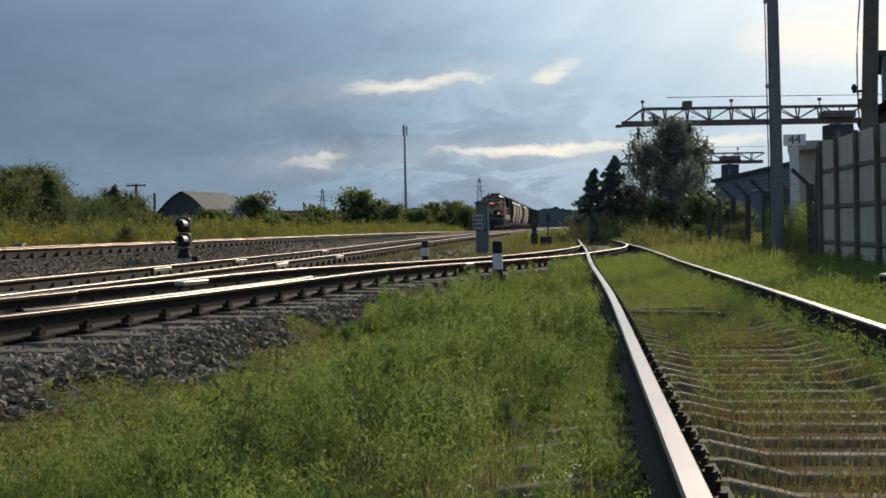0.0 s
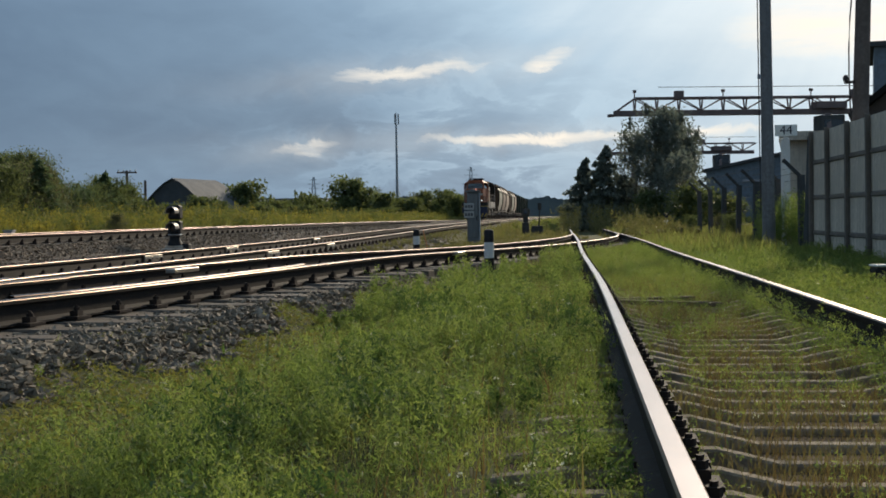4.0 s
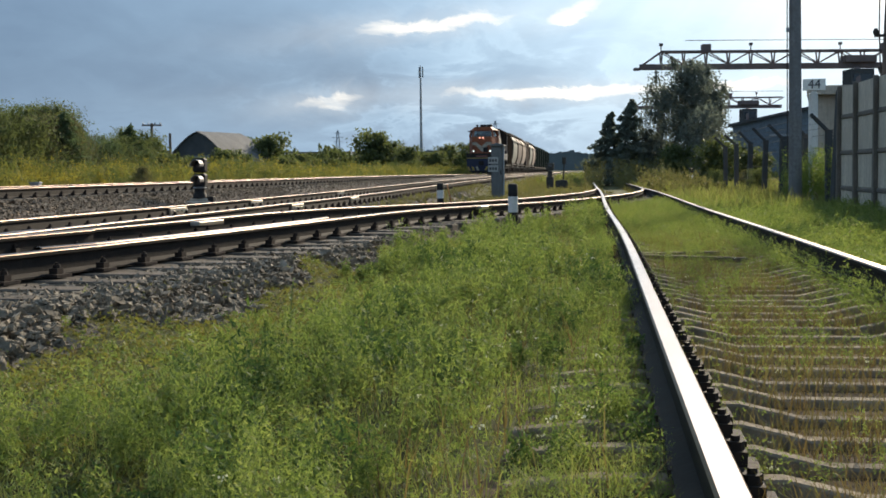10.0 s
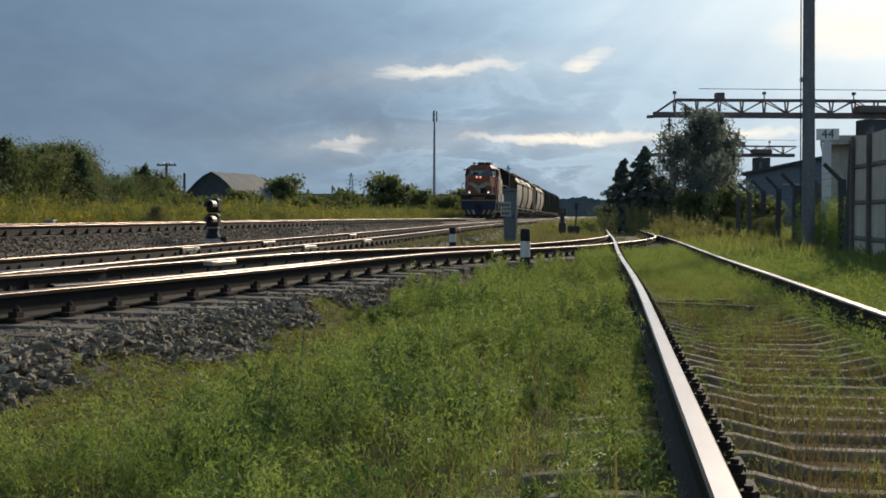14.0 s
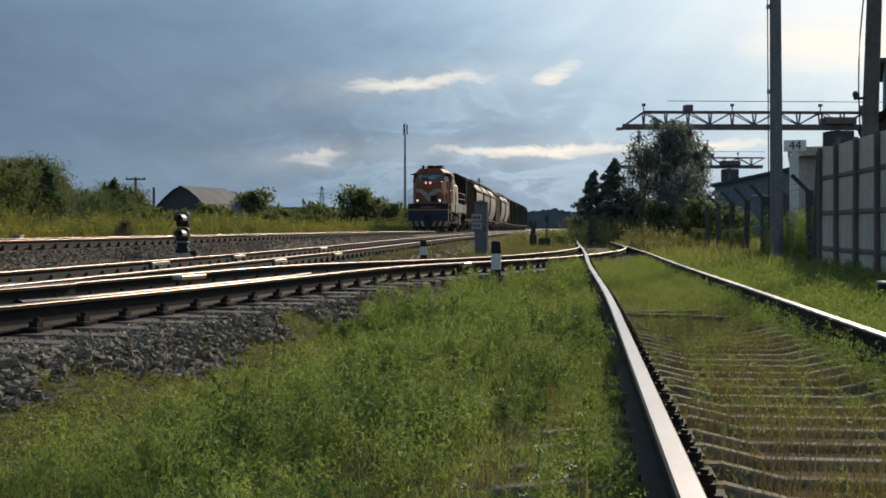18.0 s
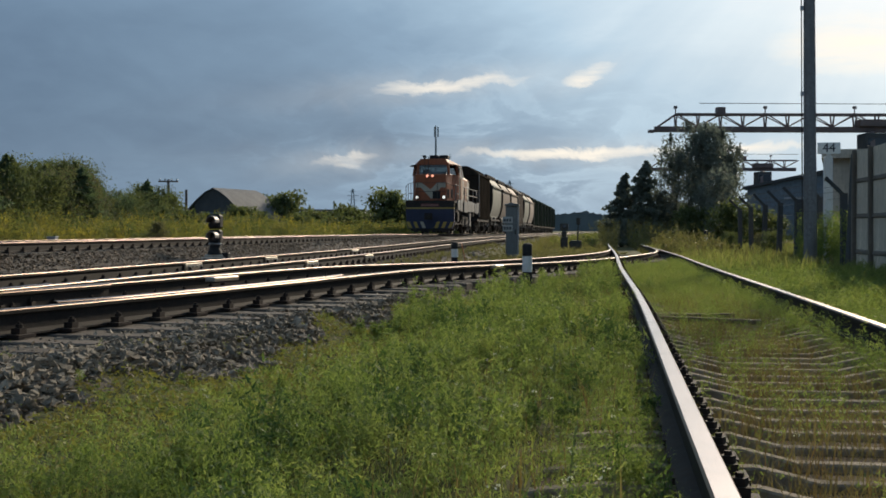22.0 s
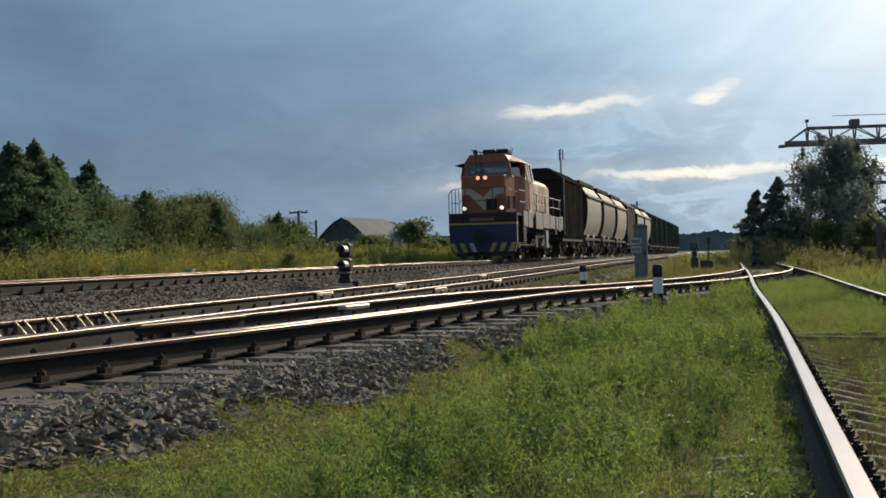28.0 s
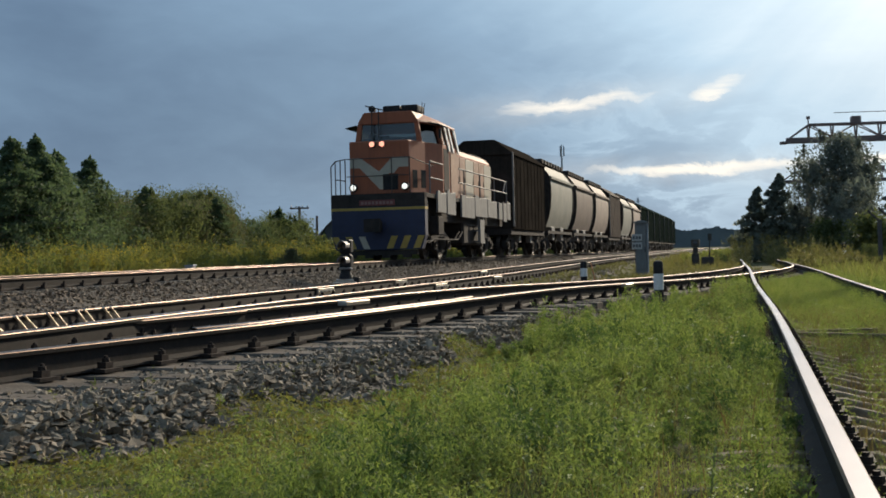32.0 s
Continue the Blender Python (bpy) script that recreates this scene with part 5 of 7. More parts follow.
def dwarf_signal(x, y):
    z0 = gz(x, y)
    t = thing("dwarf_signal", "dwarf railway signal with two hooded lamps", "signal", at=pose(x, y, z0, 0, 0, -8))
    part("base", Mesh().box(-0.26, 0.26, -0.18, 0.18, -0.15, 0.06).box(-0.2, 0.2, -0.14, 0.14, 0.06, 0.12), M_CONCRETE, t, "dark concrete foot", 0.015)
    m = Mesh().lathe([(0.17, 0.12), (0.15, 0.2), (0.12, 0.24), (0.12, 0.34)], 12)
    part("pedestal", m, M_BLACK, t, smooth=True)
    for k, zc in enumerate((0.52, 0.86)):
        h = part("lamp_housing", Mesh().box(-0.14, 0.14, -0.08, 0.16, zc - 0.17, zc + 0.15), M_BLACK, t, "black lamp housing", 0.04)
        part("lens", Mesh().lathe([(0.085, 0), (0.07, 0.02), (0.02, 0.035)], 14, pose(0.02, -0.082, zc, 90, 0, 0)), M_LENS, h, smooth=True)
        hood = Mesh()
        n = 12
        vs, fs = [], []
        for i in range(n + 1):
            a = math.pi * (i / n) * 1.2 - 0.3
            for r, yy in ((0.115, -0.08), (0.115, -0.34), (0.10, -0.34), (0.10, -0.08)):
                vs.append((0.02 + r * math.cos(a), yy, zc + r * math.sin(a)))
        for i in range(n):
            for j in range(4):
                a, b = i * 4 + j, i * 4 + (j + 1) % 4
                fs.append((a, b, b + 4, a + 4))
        hood.add(vs, fs)
        part("hood", hood, M_HOOD, h, "bare metal hood over the lens", smooth=True)
    part("collar", Mesh().lathe([(0.15, 0.335), (0.16, 0.36), (0.13, 0.38)], 12), M_GALV, t, smooth=True)
    part("cable_box", Mesh().box(0.16, 0.32, -0.05, 0.12, 0.0, 0.16), M_BLACK, t, bevel=0.015)


dwarf_signal(-5.72, 26.1)


def relay_cabinet(x, y):
    t = thing("relay_cabinet", "narrow grey trackside relay cabinet with white plates", "cabinet", at=pose(x, y, gz(x, y) + 0.12, 0, 0, -4))
    part("body", Mesh().box(-0.185, 0.185, -0.2, 0.2, -0.15, 1.56), M_CABINET, t, bevel=0.02)
    part("roof", Mesh().prism([(-0.23, 1.56), (0.25, 1.56), (0.25, 1.6), (0, 1.66), (-0.23, 1.6)], "y", -0.26, 0.26), M_CABINET, t, bevel=0.01)
    d = part("door", Mesh().box(-0.16, 0.16, -0.215, -0.2, 0.1, 1.5), M_CABINET, t, bevel=0.006)
    part("handle", Mesh().box(0.11, 0.14, -0.24, -0.215, 0.65, 0.8), M_BLACK, d, "black handle", 0.005)
    part("edge_strip", Mesh().box(0.187, 0.24, -0.2, -0.12, 0.0, 1.55), M_GALV, t, "pale galvanised edge strip", 0.006)
    for z in (0.74, 1.0):
        p = part("number_plate", Mesh().box(-0.28, 0.04, -0.235, -0.222, z, z + 0.21), M_DULL, t, "white plate with dark marks", 0.005)
        for k in range(3):
            part("mark", Mesh().box(-0.245 + k * 0.09, -0.185 + k * 0.09, -0.24, -0.236, z + 0.06, z + 0.15), M_INK, p)
    part("bracket", Mesh().box(-0.27, -0.185, -0.03, 0.03, 0.8, 0.86).box(-0.27, -0.185, -0.03, 0.03, 1.06, 1.12), M_CABINET, t)
    rod = thing("marker_rod", "thin rusty iron rod leaning between the rails", "rod", at=pose(-0.13, 27.9, gz(-0.13, 27.9), 0, -13, 0))
    part("shaft", Mesh().tube((0, 0, -0.1), (0, 0, 0.62), 0.014, 0.012, 8), material("orange_rust", (0.3, 0.12, 0.05), 0.8, 0, 0.3, 8), rod)
    part("foot", Mesh().lathe([(0.05, -0.05), (0.04, 0.02), (0.015, 0.04)], 10), M_RUST, rod)


relay_cabinet(1.25, 38.1)


def switch_stand(x, y):
    t = thing("switch_stand", "dark hand-thrown switch stand with a weighted lever", "switch stand", at=pose(x, y, gz(x, y), 0, 0, -6))
    part("base", Mesh().box(-0.65, 0.75, -0.25, 0.25, -0.1, 0.06), M_SLEEPER, t, bevel=0.01)
    part("housing", Mesh().box(-0.48, -0.14, -0.18, 0.18, 0.06, 0.62).box(-0.42, -0.2, -0.14, 0.14, 0.62, 0.9), M_IRON, t, "dull iron switch housing", 0.03)
    part("lamp", Mesh().box(-0.5, -0.12, -0.18, 0.18, 0.92, 1.26), M_IRON, t, "dull square lamp box", 0.03)
    part("lamp_lens", Mesh().lathe([(0.09, 0), (0.06, 0.02)], 12, pose(-0.31, -0.181, 1.09, 90, 0, 0)), M_LENS, t)
    part("motor_box", Mesh().box(-0.06, 0.5, -0.2, 0.2, 0.06, 0.46), M_IRON, t, "low dull iron box", 0.04)
    part("lever", Mesh().tube((0.3, 0, 0.3), (0.34, -0.05, 1.2), 0.035, 0.03, 8), M_IRON, t)
    part("lever_head", Mesh().box(0.25, 0.43, -0.14, 0.04, 1.2, 1.52), M_IRON, t, "flat lever head", 0.02)
    part("rod", Mesh().tube((0.5, 0, 0.1), (1.25, 0, 0.02), 0.03, 0.03, 6), M_RUST, t)


M_IRON = material("dull_grey_iron", (0.06, 0.056, 0.05), 0.75, 0.0, 0.3, 6, (0.11, 0.09, 0.07), 0.3, spec=0.2)
switch_stand(4.56, 55.0)

M_OLDBOARD = material("old_damp_board", (0.13, 0.105, 0.075), 0.95, 0, 0.4, 5, (0.07, 0.06, 0.04), 0.5, 30, spec=0.1)
for yy, tilt, ln in ((11.5, 2.5, 0.42), (12.15, -1.5, 0.22)):
    board = thing("board", "old grey board lying across the siding", "board", "boards across the siding", at=line_frame("D", yy) @ pose(-0.05, 0, -0.2, 0, 0.8 * tilt, tilt))
    part("plank", Mesh().box(-0.66, ln, -0.045, 0.045, -0.03, 0.015), M_OLDBOARD, board, bevel=0.006)


# ---- fence, poles and sign on the right ----
def fence_x(y):
    return 8.24 + 0.1 * (y - 25.5)


def concrete_fence():
    t = thing("concrete_fence", "grey precast concrete panel fence with ribs", "fence", at=pose(0, 0, 0), kind="structure")
    y1 = 25.6
    while y1 > 9:
        y0 = y1 - 1.556
        x0, x1 = fence_x(y0), fence_x(y1)
        ang = -math.degrees(math.atan2(x1 - x0, y1 - y0))
        m = pose(x0, y0, -0.42, rs.uniform(-0.3, 0.3), rs.uniform(-0.5, 0.3), ang)
        p = part("panel", Mesh().box(-0.05, 0.05, 0.015, 1.541, 0.0, 2.71), M_CONCRETE, t, at=m)
        part("rib", Mesh().prism([(1.40, 0.0), (1.535, 0.0), (1.51, 2.74), (1.425, 2.74)], "x", -0.14, -0.052), M_RIB, p, "concrete rib darkened for shadow and grime", 0.012)
        for z in (0.55, 1.30, 2.05):
            part("cross_rib", Mesh().prism([(-0.08, z), (-0.052, z - 0.02), (-0.052, z + 0.08), (-0.08, z + 0.055)], "y", 0.03, 1.385), M_RIB, p)
        y1 = y0
    # dark end post and the wire fence that carries on beyond it
    part("end_post", Mesh().prism([(-0.16, 0), (0.16, 0), (0.13, 2.7), (-0.13, 2.7)], "y", -0.14, 0.14), M_DARKWALL, t, "dark steel end post", 0.02, at=pose(fence_x(25.85) - 0.02, 25.85, -0.42, 0, 2, 0))
    w = thing("wire_fence", "old wire fence on dark posts with bent tops", "fence", kind="structure")
    y, tops = 26.9, []
    while y < 47:
        x = fence_x(y)
        m = Mesh().box(-0.07, 0.07, -0.07, 0.07, -0.1, 1.85)
        m.beam((0, 0, 1.8), (-0.42, -0.05, 2.2), 0.07)
        part("post", m, M_DARKWALL, w, at=pose(x, y, -0.4, rs.uniform(-1, 1), rs.uniform(-1.5, 1.5), 0))
        tops.append((x, y))
        y += 3.1
    wires = Mesh()
    for (xa, ya), (xb, yb) in zip(tops[:-1], tops[1:]):
        for dx, z in ((0, 0.3), (0, 0.7), (0, 1.1), (0, 1.4), (-0.1, 1.55), (-0.22, 1.66), (-0.38, 1.8)):
            wires.tube((xa + dx, ya, z - 0.05), (xb + dx, yb, z - 0.05), 0.004, 0.004, 4, False)
    part("wires", wires, M_WIRE, w)


concrete_fence()


def pole(name, label, x, y, h, r0, r1, mat, lean=(0, 0)):
    t = thing(name, label, "pole", at=pose(x, y, gz(x, y) - 0.1, lean[0], lean[1], 0))
    part("shaft", Mesh().tube((0, 0, 0), (0, 0, h), r0, r1, 18), mat, t, smooth=True)
    return t


p = pole("lamp_pole", "tall grey concrete pole standing in grass by the fence", 7.94, 28.0, 9.5, 0.155, 0.12, M_POLE, (0, -0.6))
part("cable", Mesh().path([(-0.19, -0.02, 1.0 + 0.9 * i) for i in range(10)], 0.014), M_WIRE, p)
for zc in (4.2, 6.2, 8.0):
    part("cable_clip", Mesh().box(-0.21, -0.14, -0.05, 0.02, zc, zc + 0.1), M_GALV, p)
p = pole("utility_pole", "brown leaning utility pole with a slack cable", 8.38, 23.4, 10.5, 0.17, 0.12, M_BROWNPOLE, (0, 1.6))
part("cable", Mesh().path([(-0.20 - 0.10 * math.sin(i * 0.5), -0.1, 2.6 + 0.55 * i) for i in range(14)], 0.014), M_WIRE, p)
part("insulator_bracket", Mesh().beam((-0.35, -0.05, 3.55), (0.1, 0, 3.6), 0.05).lathe([(0.05, 0), (0.06, 0.06), (0.03, 0.12)], 8, pose(-0.33, -0.05, 3.58)), M_WIRE, p)


def picket(x, y):
    """Distance marker: white post with a square plate."""
    t = thing("distance_sign", "white concrete post with a numbered plate", "sign", at=pose(x, y, gz(x, y), 0, -0.4, -6))
    part("post", Mesh().box(-0.10, 0.10, -0.09, 0.09, -0.2, 2.72), M_WHITE, t, "pale concrete post", 0.02)
    plate = part("plate", Mesh().box(-0.27, 0.27, -0.125, -0.10, 2.77, 3.05), M_PLATE, t, "pale square number plate", 0.01)
    lettering("44", 0.31, pose(0.0, -0.129, 2.91, 90, 0, 0), M_INK, plate, "number")
    part("bracket", Mesh().box(-0.06, 0.06, -0.10, -0.088, 2.5, 2.9), M_WHITE, t)


picket(8.65, 29.0)


# ---- gantry cranes ----
def gantry(x, y, z, length, turn, k, label):
    """Truss girder with a solid lower chord, portal leg and trolley."""
    t = thing("gantry_crane", label, "crane", "gantry cranes", at=pose(x, y, 0, 0, 0, turn))
    h = 1.33
    part("lower_chord", Mesh().box(0, length, -0.25, 0.25, z, z + 0.42), M_CRANE, t, bevel=0.02)
    part("end_stop", Mesh().box(-0.45, 0, -0.3, 0.3, z - 0.04, z + 0.16), M_CRANE, t, bevel=0.02)
    for s in (-0.45, 0.45):
        part("upper_chord", Mesh().beam((1.6, s, z + h), (length, s, z + h), 0.14), M_CRANE, t)
        n = 0
        xx = 1.6
        part("diagonal", Mesh().beam((0.25, s * 0.3, z + 0.4), (1.6, s, z + h), 0.12), M_CRANE, t)
        while xx < length - 0.5:
            part("upright", Mesh().beam((xx, s * 0.3, z + 0.4), (xx, s, z + h), 0.10), M_CRANE, t)
            if n % 2 == 0:
                part("diagonal", Mesh().beam((xx, s, z + h), (xx + 1.7, s * 0.3, z + 0.4), 0.075), M_CRANE, t)
            else:
                part("diagonal", Mesh().beam((xx, s * 0.3, z + 0.4), (xx + 1.7, s, z + h), 0.075), M_CRANE, t)
            xx += 1.7
            n += 1
    for i, xx in enumerate(np.arange(1.6, length, 3.4)):
        part("lamp_box", Mesh().box(xx - 0.32, xx + 0.32, -0.35, 0.35, z + h + 0.06, z + h + 0.55), M_CRANE, t, "dark box on the top chord", 0.03) if i % 2 == 1 else part("aerial", Mesh().tube((xx, 0, z + h), (xx, 0, z + h + 0.6), 0.05, 0.04, 6).box(xx - 0.12, xx + 0.12, -0.12, 0.12, z + h + 0.45, z + h + 0.65), M_CRANE, t)
    part("catwalk_rail", Mesh().tube((3.2, -1.0, z + h + 0.75), (length, -1.0, z + h + 0.7), 0.025, 0.025, 4), M_WIRE, t)
    for lx in k:
        part("leg", Mesh().beam((lx - 0.3, -0.6, z), (lx - 0.6, -2.6, -0.4), 0.34).beam((lx + 0.3, 0.6, z), (lx + 0.6, 2.6, -0.4), 0.34).beam((lx - 0.5, -1.9, 2.0), (lx + 0.5, 1.9, 2.0), 0.25), M_CRANE, t)
    cabx = k[-1]
    cab = part("cab", Mesh().box(cabx - 0.9, cabx + 0.9, -0.9, 0.9, z - 2.1, z - 0.1), M_DARKWALL, t, "dark operator cab under the girder", 0.04)
    part("window", Mesh().box(cabx - 0.7, cabx + 0.7, -0.93, -0.9, z - 1.3, z - 0.5), M_GLASS, cab)
    part("trolley", Mesh().box(cabx - 1.2, cabx + 1.2, -0.6, 0.6, z + 0.42, z + 0.95), M_CRANE, t, bevel=0.03)
    return t


gantry(13.75, 90.0, 8.05, 30.0, 2.0, (4.9, 16.6), "rusty gantry crane with a long truss girder")
gantry(21.9, 148.0, 8.0, 18.3, 1.0, (3.2, 14.2), "second gantry crane standing behind the trees")


# ---- buildings and the distance ----
def vault(name, label, x, y, width, height, length, turn, wall, roof):
    """A vaulted hall: gable wall, curved roof in sheets, door."""
    t = thing(name, label, "building", at=pose(x, y, gz(x, y), 0, 0, turn))
    n = 14
    arc = [(-width / 2 * math.cos(math.pi * i / n), 0.25 * height + 0.75 * height * (1 - abs(math.cos(math.pi * i / n)) ** 1.4)) for i in range(n + 1)]
    part("gable", Mesh().prism([(-width / 2, -0.3)] + arc + [(width / 2, -0.3)], "y", 0, 0.3), wall, t)
    part("rear_gable", Mesh().prism([(-width / 2, -0.3)] + arc + [(width / 2, -0.3)], "y", length - 0.3, length), wall, t)
    for i in range(n):
        (a, b), (c, d) = arc[i], arc[i + 1]
        m = Mesh().prism([(a, b), (c, d), (c * 1.012, d + 0.1), (a * 1.012, b + 0.1)], "y", -0.25, length + 0.2)
        part("roof_sheet", m, roof, t)
    part("side_wall", Mesh().box(-width / 2, -width / 2 + 0.3, 0.3, length - 0.3, -0.3, 0.25 * height), wall, t)
    part("side_wall", Mesh().box(width / 2 - 0.3, width / 2, 0.3, length - 0.3, -0.3, 0.25 * height), wall, t)
    part("door", Mesh().box(-width * 0.16, width * 0.16, -0.08, 0.0, -0.2, height * 0.5), M_BLUEHALL, t)
    return t


vault("storage_hall", "vaulted storage hall with pale sheet roof among bushes", -33.0, 150, 10.4, 6.0, 11, -18, M_DARKWALL, M_ROOF)
hall = thing("storage_hall", "large blue-grey hall behind the wire fence", "building", at=pose(40.1, 112, -0.6, 0, 0, -20))
part("wall", Mesh().prism([(-14, 0), (14, 0), (14, 5.3), (0, 8.1), (-14, 5.3)], "y", 0, 40), M_BLUEHALL, hall, "blue-grey sheet wall")
for sx in (-1, 1):
    part("roof_sheet", Mesh().prism([(0, 8.11), (sx * 14.4, 5.23), (sx * 14.4, 5.5), (0, 8.4)], "y", -0.4, 40.4), M_DARKWALL, hall, "dark sheet roof")
hd = part("door", Mesh().box(-9.5, -5.5, -0.08, 0.0, 0, 4.2), M_DARKWALL, hall, "dark sliding door")
part("door_rail", Mesh().box(-10.5, -2.0, -0.14, -0.085, 4.25, 4.45), M_GALV, hd)


def block(name, label, x, y, w, d, h, turn, wall, roofmat, windows=0):
    t = thing(name, label, "building", at=pose(x, y, gz(x, y) - 0.2, 0, 0, turn))
    part("wall", Mesh().box(0, w, 0, d, 0, h), wall, t)
    part("roof", Mesh().box(-0.25, w + 0.25, -0.25, d + 0.25, h, h + 0.25), roofmat, t)
    for i in range(windows):
        a = w * (i + 0.5) / windows
        f = part("window", Mesh().box(a - 0.6, a + 0.6, -0.06, 0.0, h * 0.4, h * 0.75), M_WHITE, t)
        part("pane", Mesh().box(a - 0.5, a + 0.5, -0.08, -0.06, h * 0.43, h * 0.72), M_GLASS, f)
    return t


block("concrete_shed", "low grey concrete shed behind the fence", 10.2, 34.0, 5.0, 5.0, 3.15, -17, M_CONCRETE, M_CONCRETE)
shed = thing("brown_shed", "dark brown shed with a sloping roof behind the fence", "building", at=pose(10.72, 30.0, -0.4, 0, 0, -24))
part("wall", Mesh().prism([(0, 0), (6.4, 0), (6.4, 6.9), (1.3, 4.4), (0, 3.4)], "y", 0.0, 7.0), M_BROWNWALL, shed, "dark brown wall")
part("roof", Mesh().prism([(-0.12, 3.32), (1.3, 4.42), (6.6, 7.02), (6.6, 7.2), (1.25, 4.58), (-0.16, 3.46)], "y", -0.25, 7.2), M_TAR, shed, "dark roof edge")
block("grey_tower", "blue-grey block rising behind the sheds", 22.4, 60.0, 7.0, 8.0, 9.4, -20, M_BLUEHALL, M_DARKWALL, 3)
block("warehouse", "long low grey warehouse in the far distance", -4.0, 262, 12.0, 10, 5.0, -3, M_BLUEHALL, M_ROOF, 5)
block("warehouse", "long white-roofed sheds far behind the bushes", -42.0, 240, 20.0, 12, 5.0, -3, M_WHITE, M_ROOF, 4)

def mast(x, y, h):
    t = thing("radio_mast", "tall slim radio mast with antennas at its top", "mast", at=pose(x, y, -0.4))
    part("shaft", Mesh().tube((0, 0, 0), (0, 0, h - 3), 0.42, 0.22, 12), M_GALV, t, smooth=True)
    part("top", Mesh().tube((0, 0, h - 3), (0, 0, h), 0.12, 0.1, 8), M_GALV, t)
    for i in range(3):
        a = i * 2.1
        part("antenna", Mesh().box(-0.18, 0.18, -0.12, 0.12, h - 3.0, h - 0.4), M_GALV, t, at=pose(0.55 * math.cos(a), 0.55 * math.sin(a), 0))


mast(-9.3, 300, 27.6)


# pylon steel lightened towards blue so that its colour holds the haze
M_HAZE = material("hazed_pylon_steel", (0.26, 0.3, 0.34), 0.8, 0.0, 0.15, 0.2, bump=0)


def pylon(x, y, h):
    t = thing("power_pylon", "lattice power pylon far behind the trees", "pylon", at=pose(x, y, -0.4))
    w = h * 0.09
    for sx in (-1, 1):
        for sy in (-1, 1):
            part("leg", Mesh().beam((sx * w, sy * w, 0), (sx * 0.3, sy * 0.3, h), 0.26), M_HAZE, t)
    for i in range(7):
        z0, z1 = h * i / 7, h * (i + 1) / 7
        a, b = w * (1 - i / 7) + 0.3, w * (1 - (i + 1) / 7) + 0.3
        part("brace", Mesh().beam((-a, -a, z0), (b, -b, z1), 0.16).beam((a, -a, z0), (-b, -b, z1), 0.16), M_HAZE, t)
    for z, s in ((0.74, 0.10), (0.84, 0.13), (0.94, 0.08)):
        part("cross_arm", Mesh().beam((-h * s, 0, h * z), (h * s, 0, h * z), 0.22), M_HAZE, t)


pylon(-60.6, 598, 22.0)
pylon(19.5, 620, 27.0)


def tee_pole(px, d, h, arm):
    x = (px - 784) / 2092 * d
    t = pole("telegraph_pole", "wooden telegraph pole standing above the bushes", x, d, h, 0.13, 0.1, M_BROWNPOLE)
    if arm:
        part("cross_arm", Mesh().beam((-0.75, 0, h - 0.15), (0.75, 0, h - 0.15), 0.12), M_BROWNPOLE, t)
        for s in (-0.65, -0.25, 0.25, 0.65):
            part("insulator", Mesh().lathe([(0.05, 0), (0.06, 0.08), (0.03, 0.14)], 8, pose(s, 0, h - 0.08)), M_GALV, t)


tee_pole(243, 90, 4.6, True)
tee_pole(275, 95, 4.0, False)
tee_pole(1060, 100, 1.0, False)


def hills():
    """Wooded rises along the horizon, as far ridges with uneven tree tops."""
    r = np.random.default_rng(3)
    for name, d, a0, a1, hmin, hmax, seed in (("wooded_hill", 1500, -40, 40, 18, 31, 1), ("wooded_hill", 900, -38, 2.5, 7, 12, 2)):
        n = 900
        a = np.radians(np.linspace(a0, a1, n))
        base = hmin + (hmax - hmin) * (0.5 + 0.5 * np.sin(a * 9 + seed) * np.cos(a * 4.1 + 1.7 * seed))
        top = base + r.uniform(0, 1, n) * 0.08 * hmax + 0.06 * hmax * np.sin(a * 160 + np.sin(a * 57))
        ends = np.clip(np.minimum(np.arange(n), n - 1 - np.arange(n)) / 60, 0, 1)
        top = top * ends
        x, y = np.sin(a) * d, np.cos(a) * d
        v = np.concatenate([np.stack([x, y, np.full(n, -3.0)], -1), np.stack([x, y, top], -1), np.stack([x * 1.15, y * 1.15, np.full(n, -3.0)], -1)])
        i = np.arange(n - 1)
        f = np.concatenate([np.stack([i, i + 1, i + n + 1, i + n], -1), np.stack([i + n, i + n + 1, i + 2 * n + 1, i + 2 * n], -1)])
        tagged(raw(name, v, f.ravel(), 4, M_FOREST), "low wooded hill paled blue-grey for haze", "hill", kind="structure")


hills()


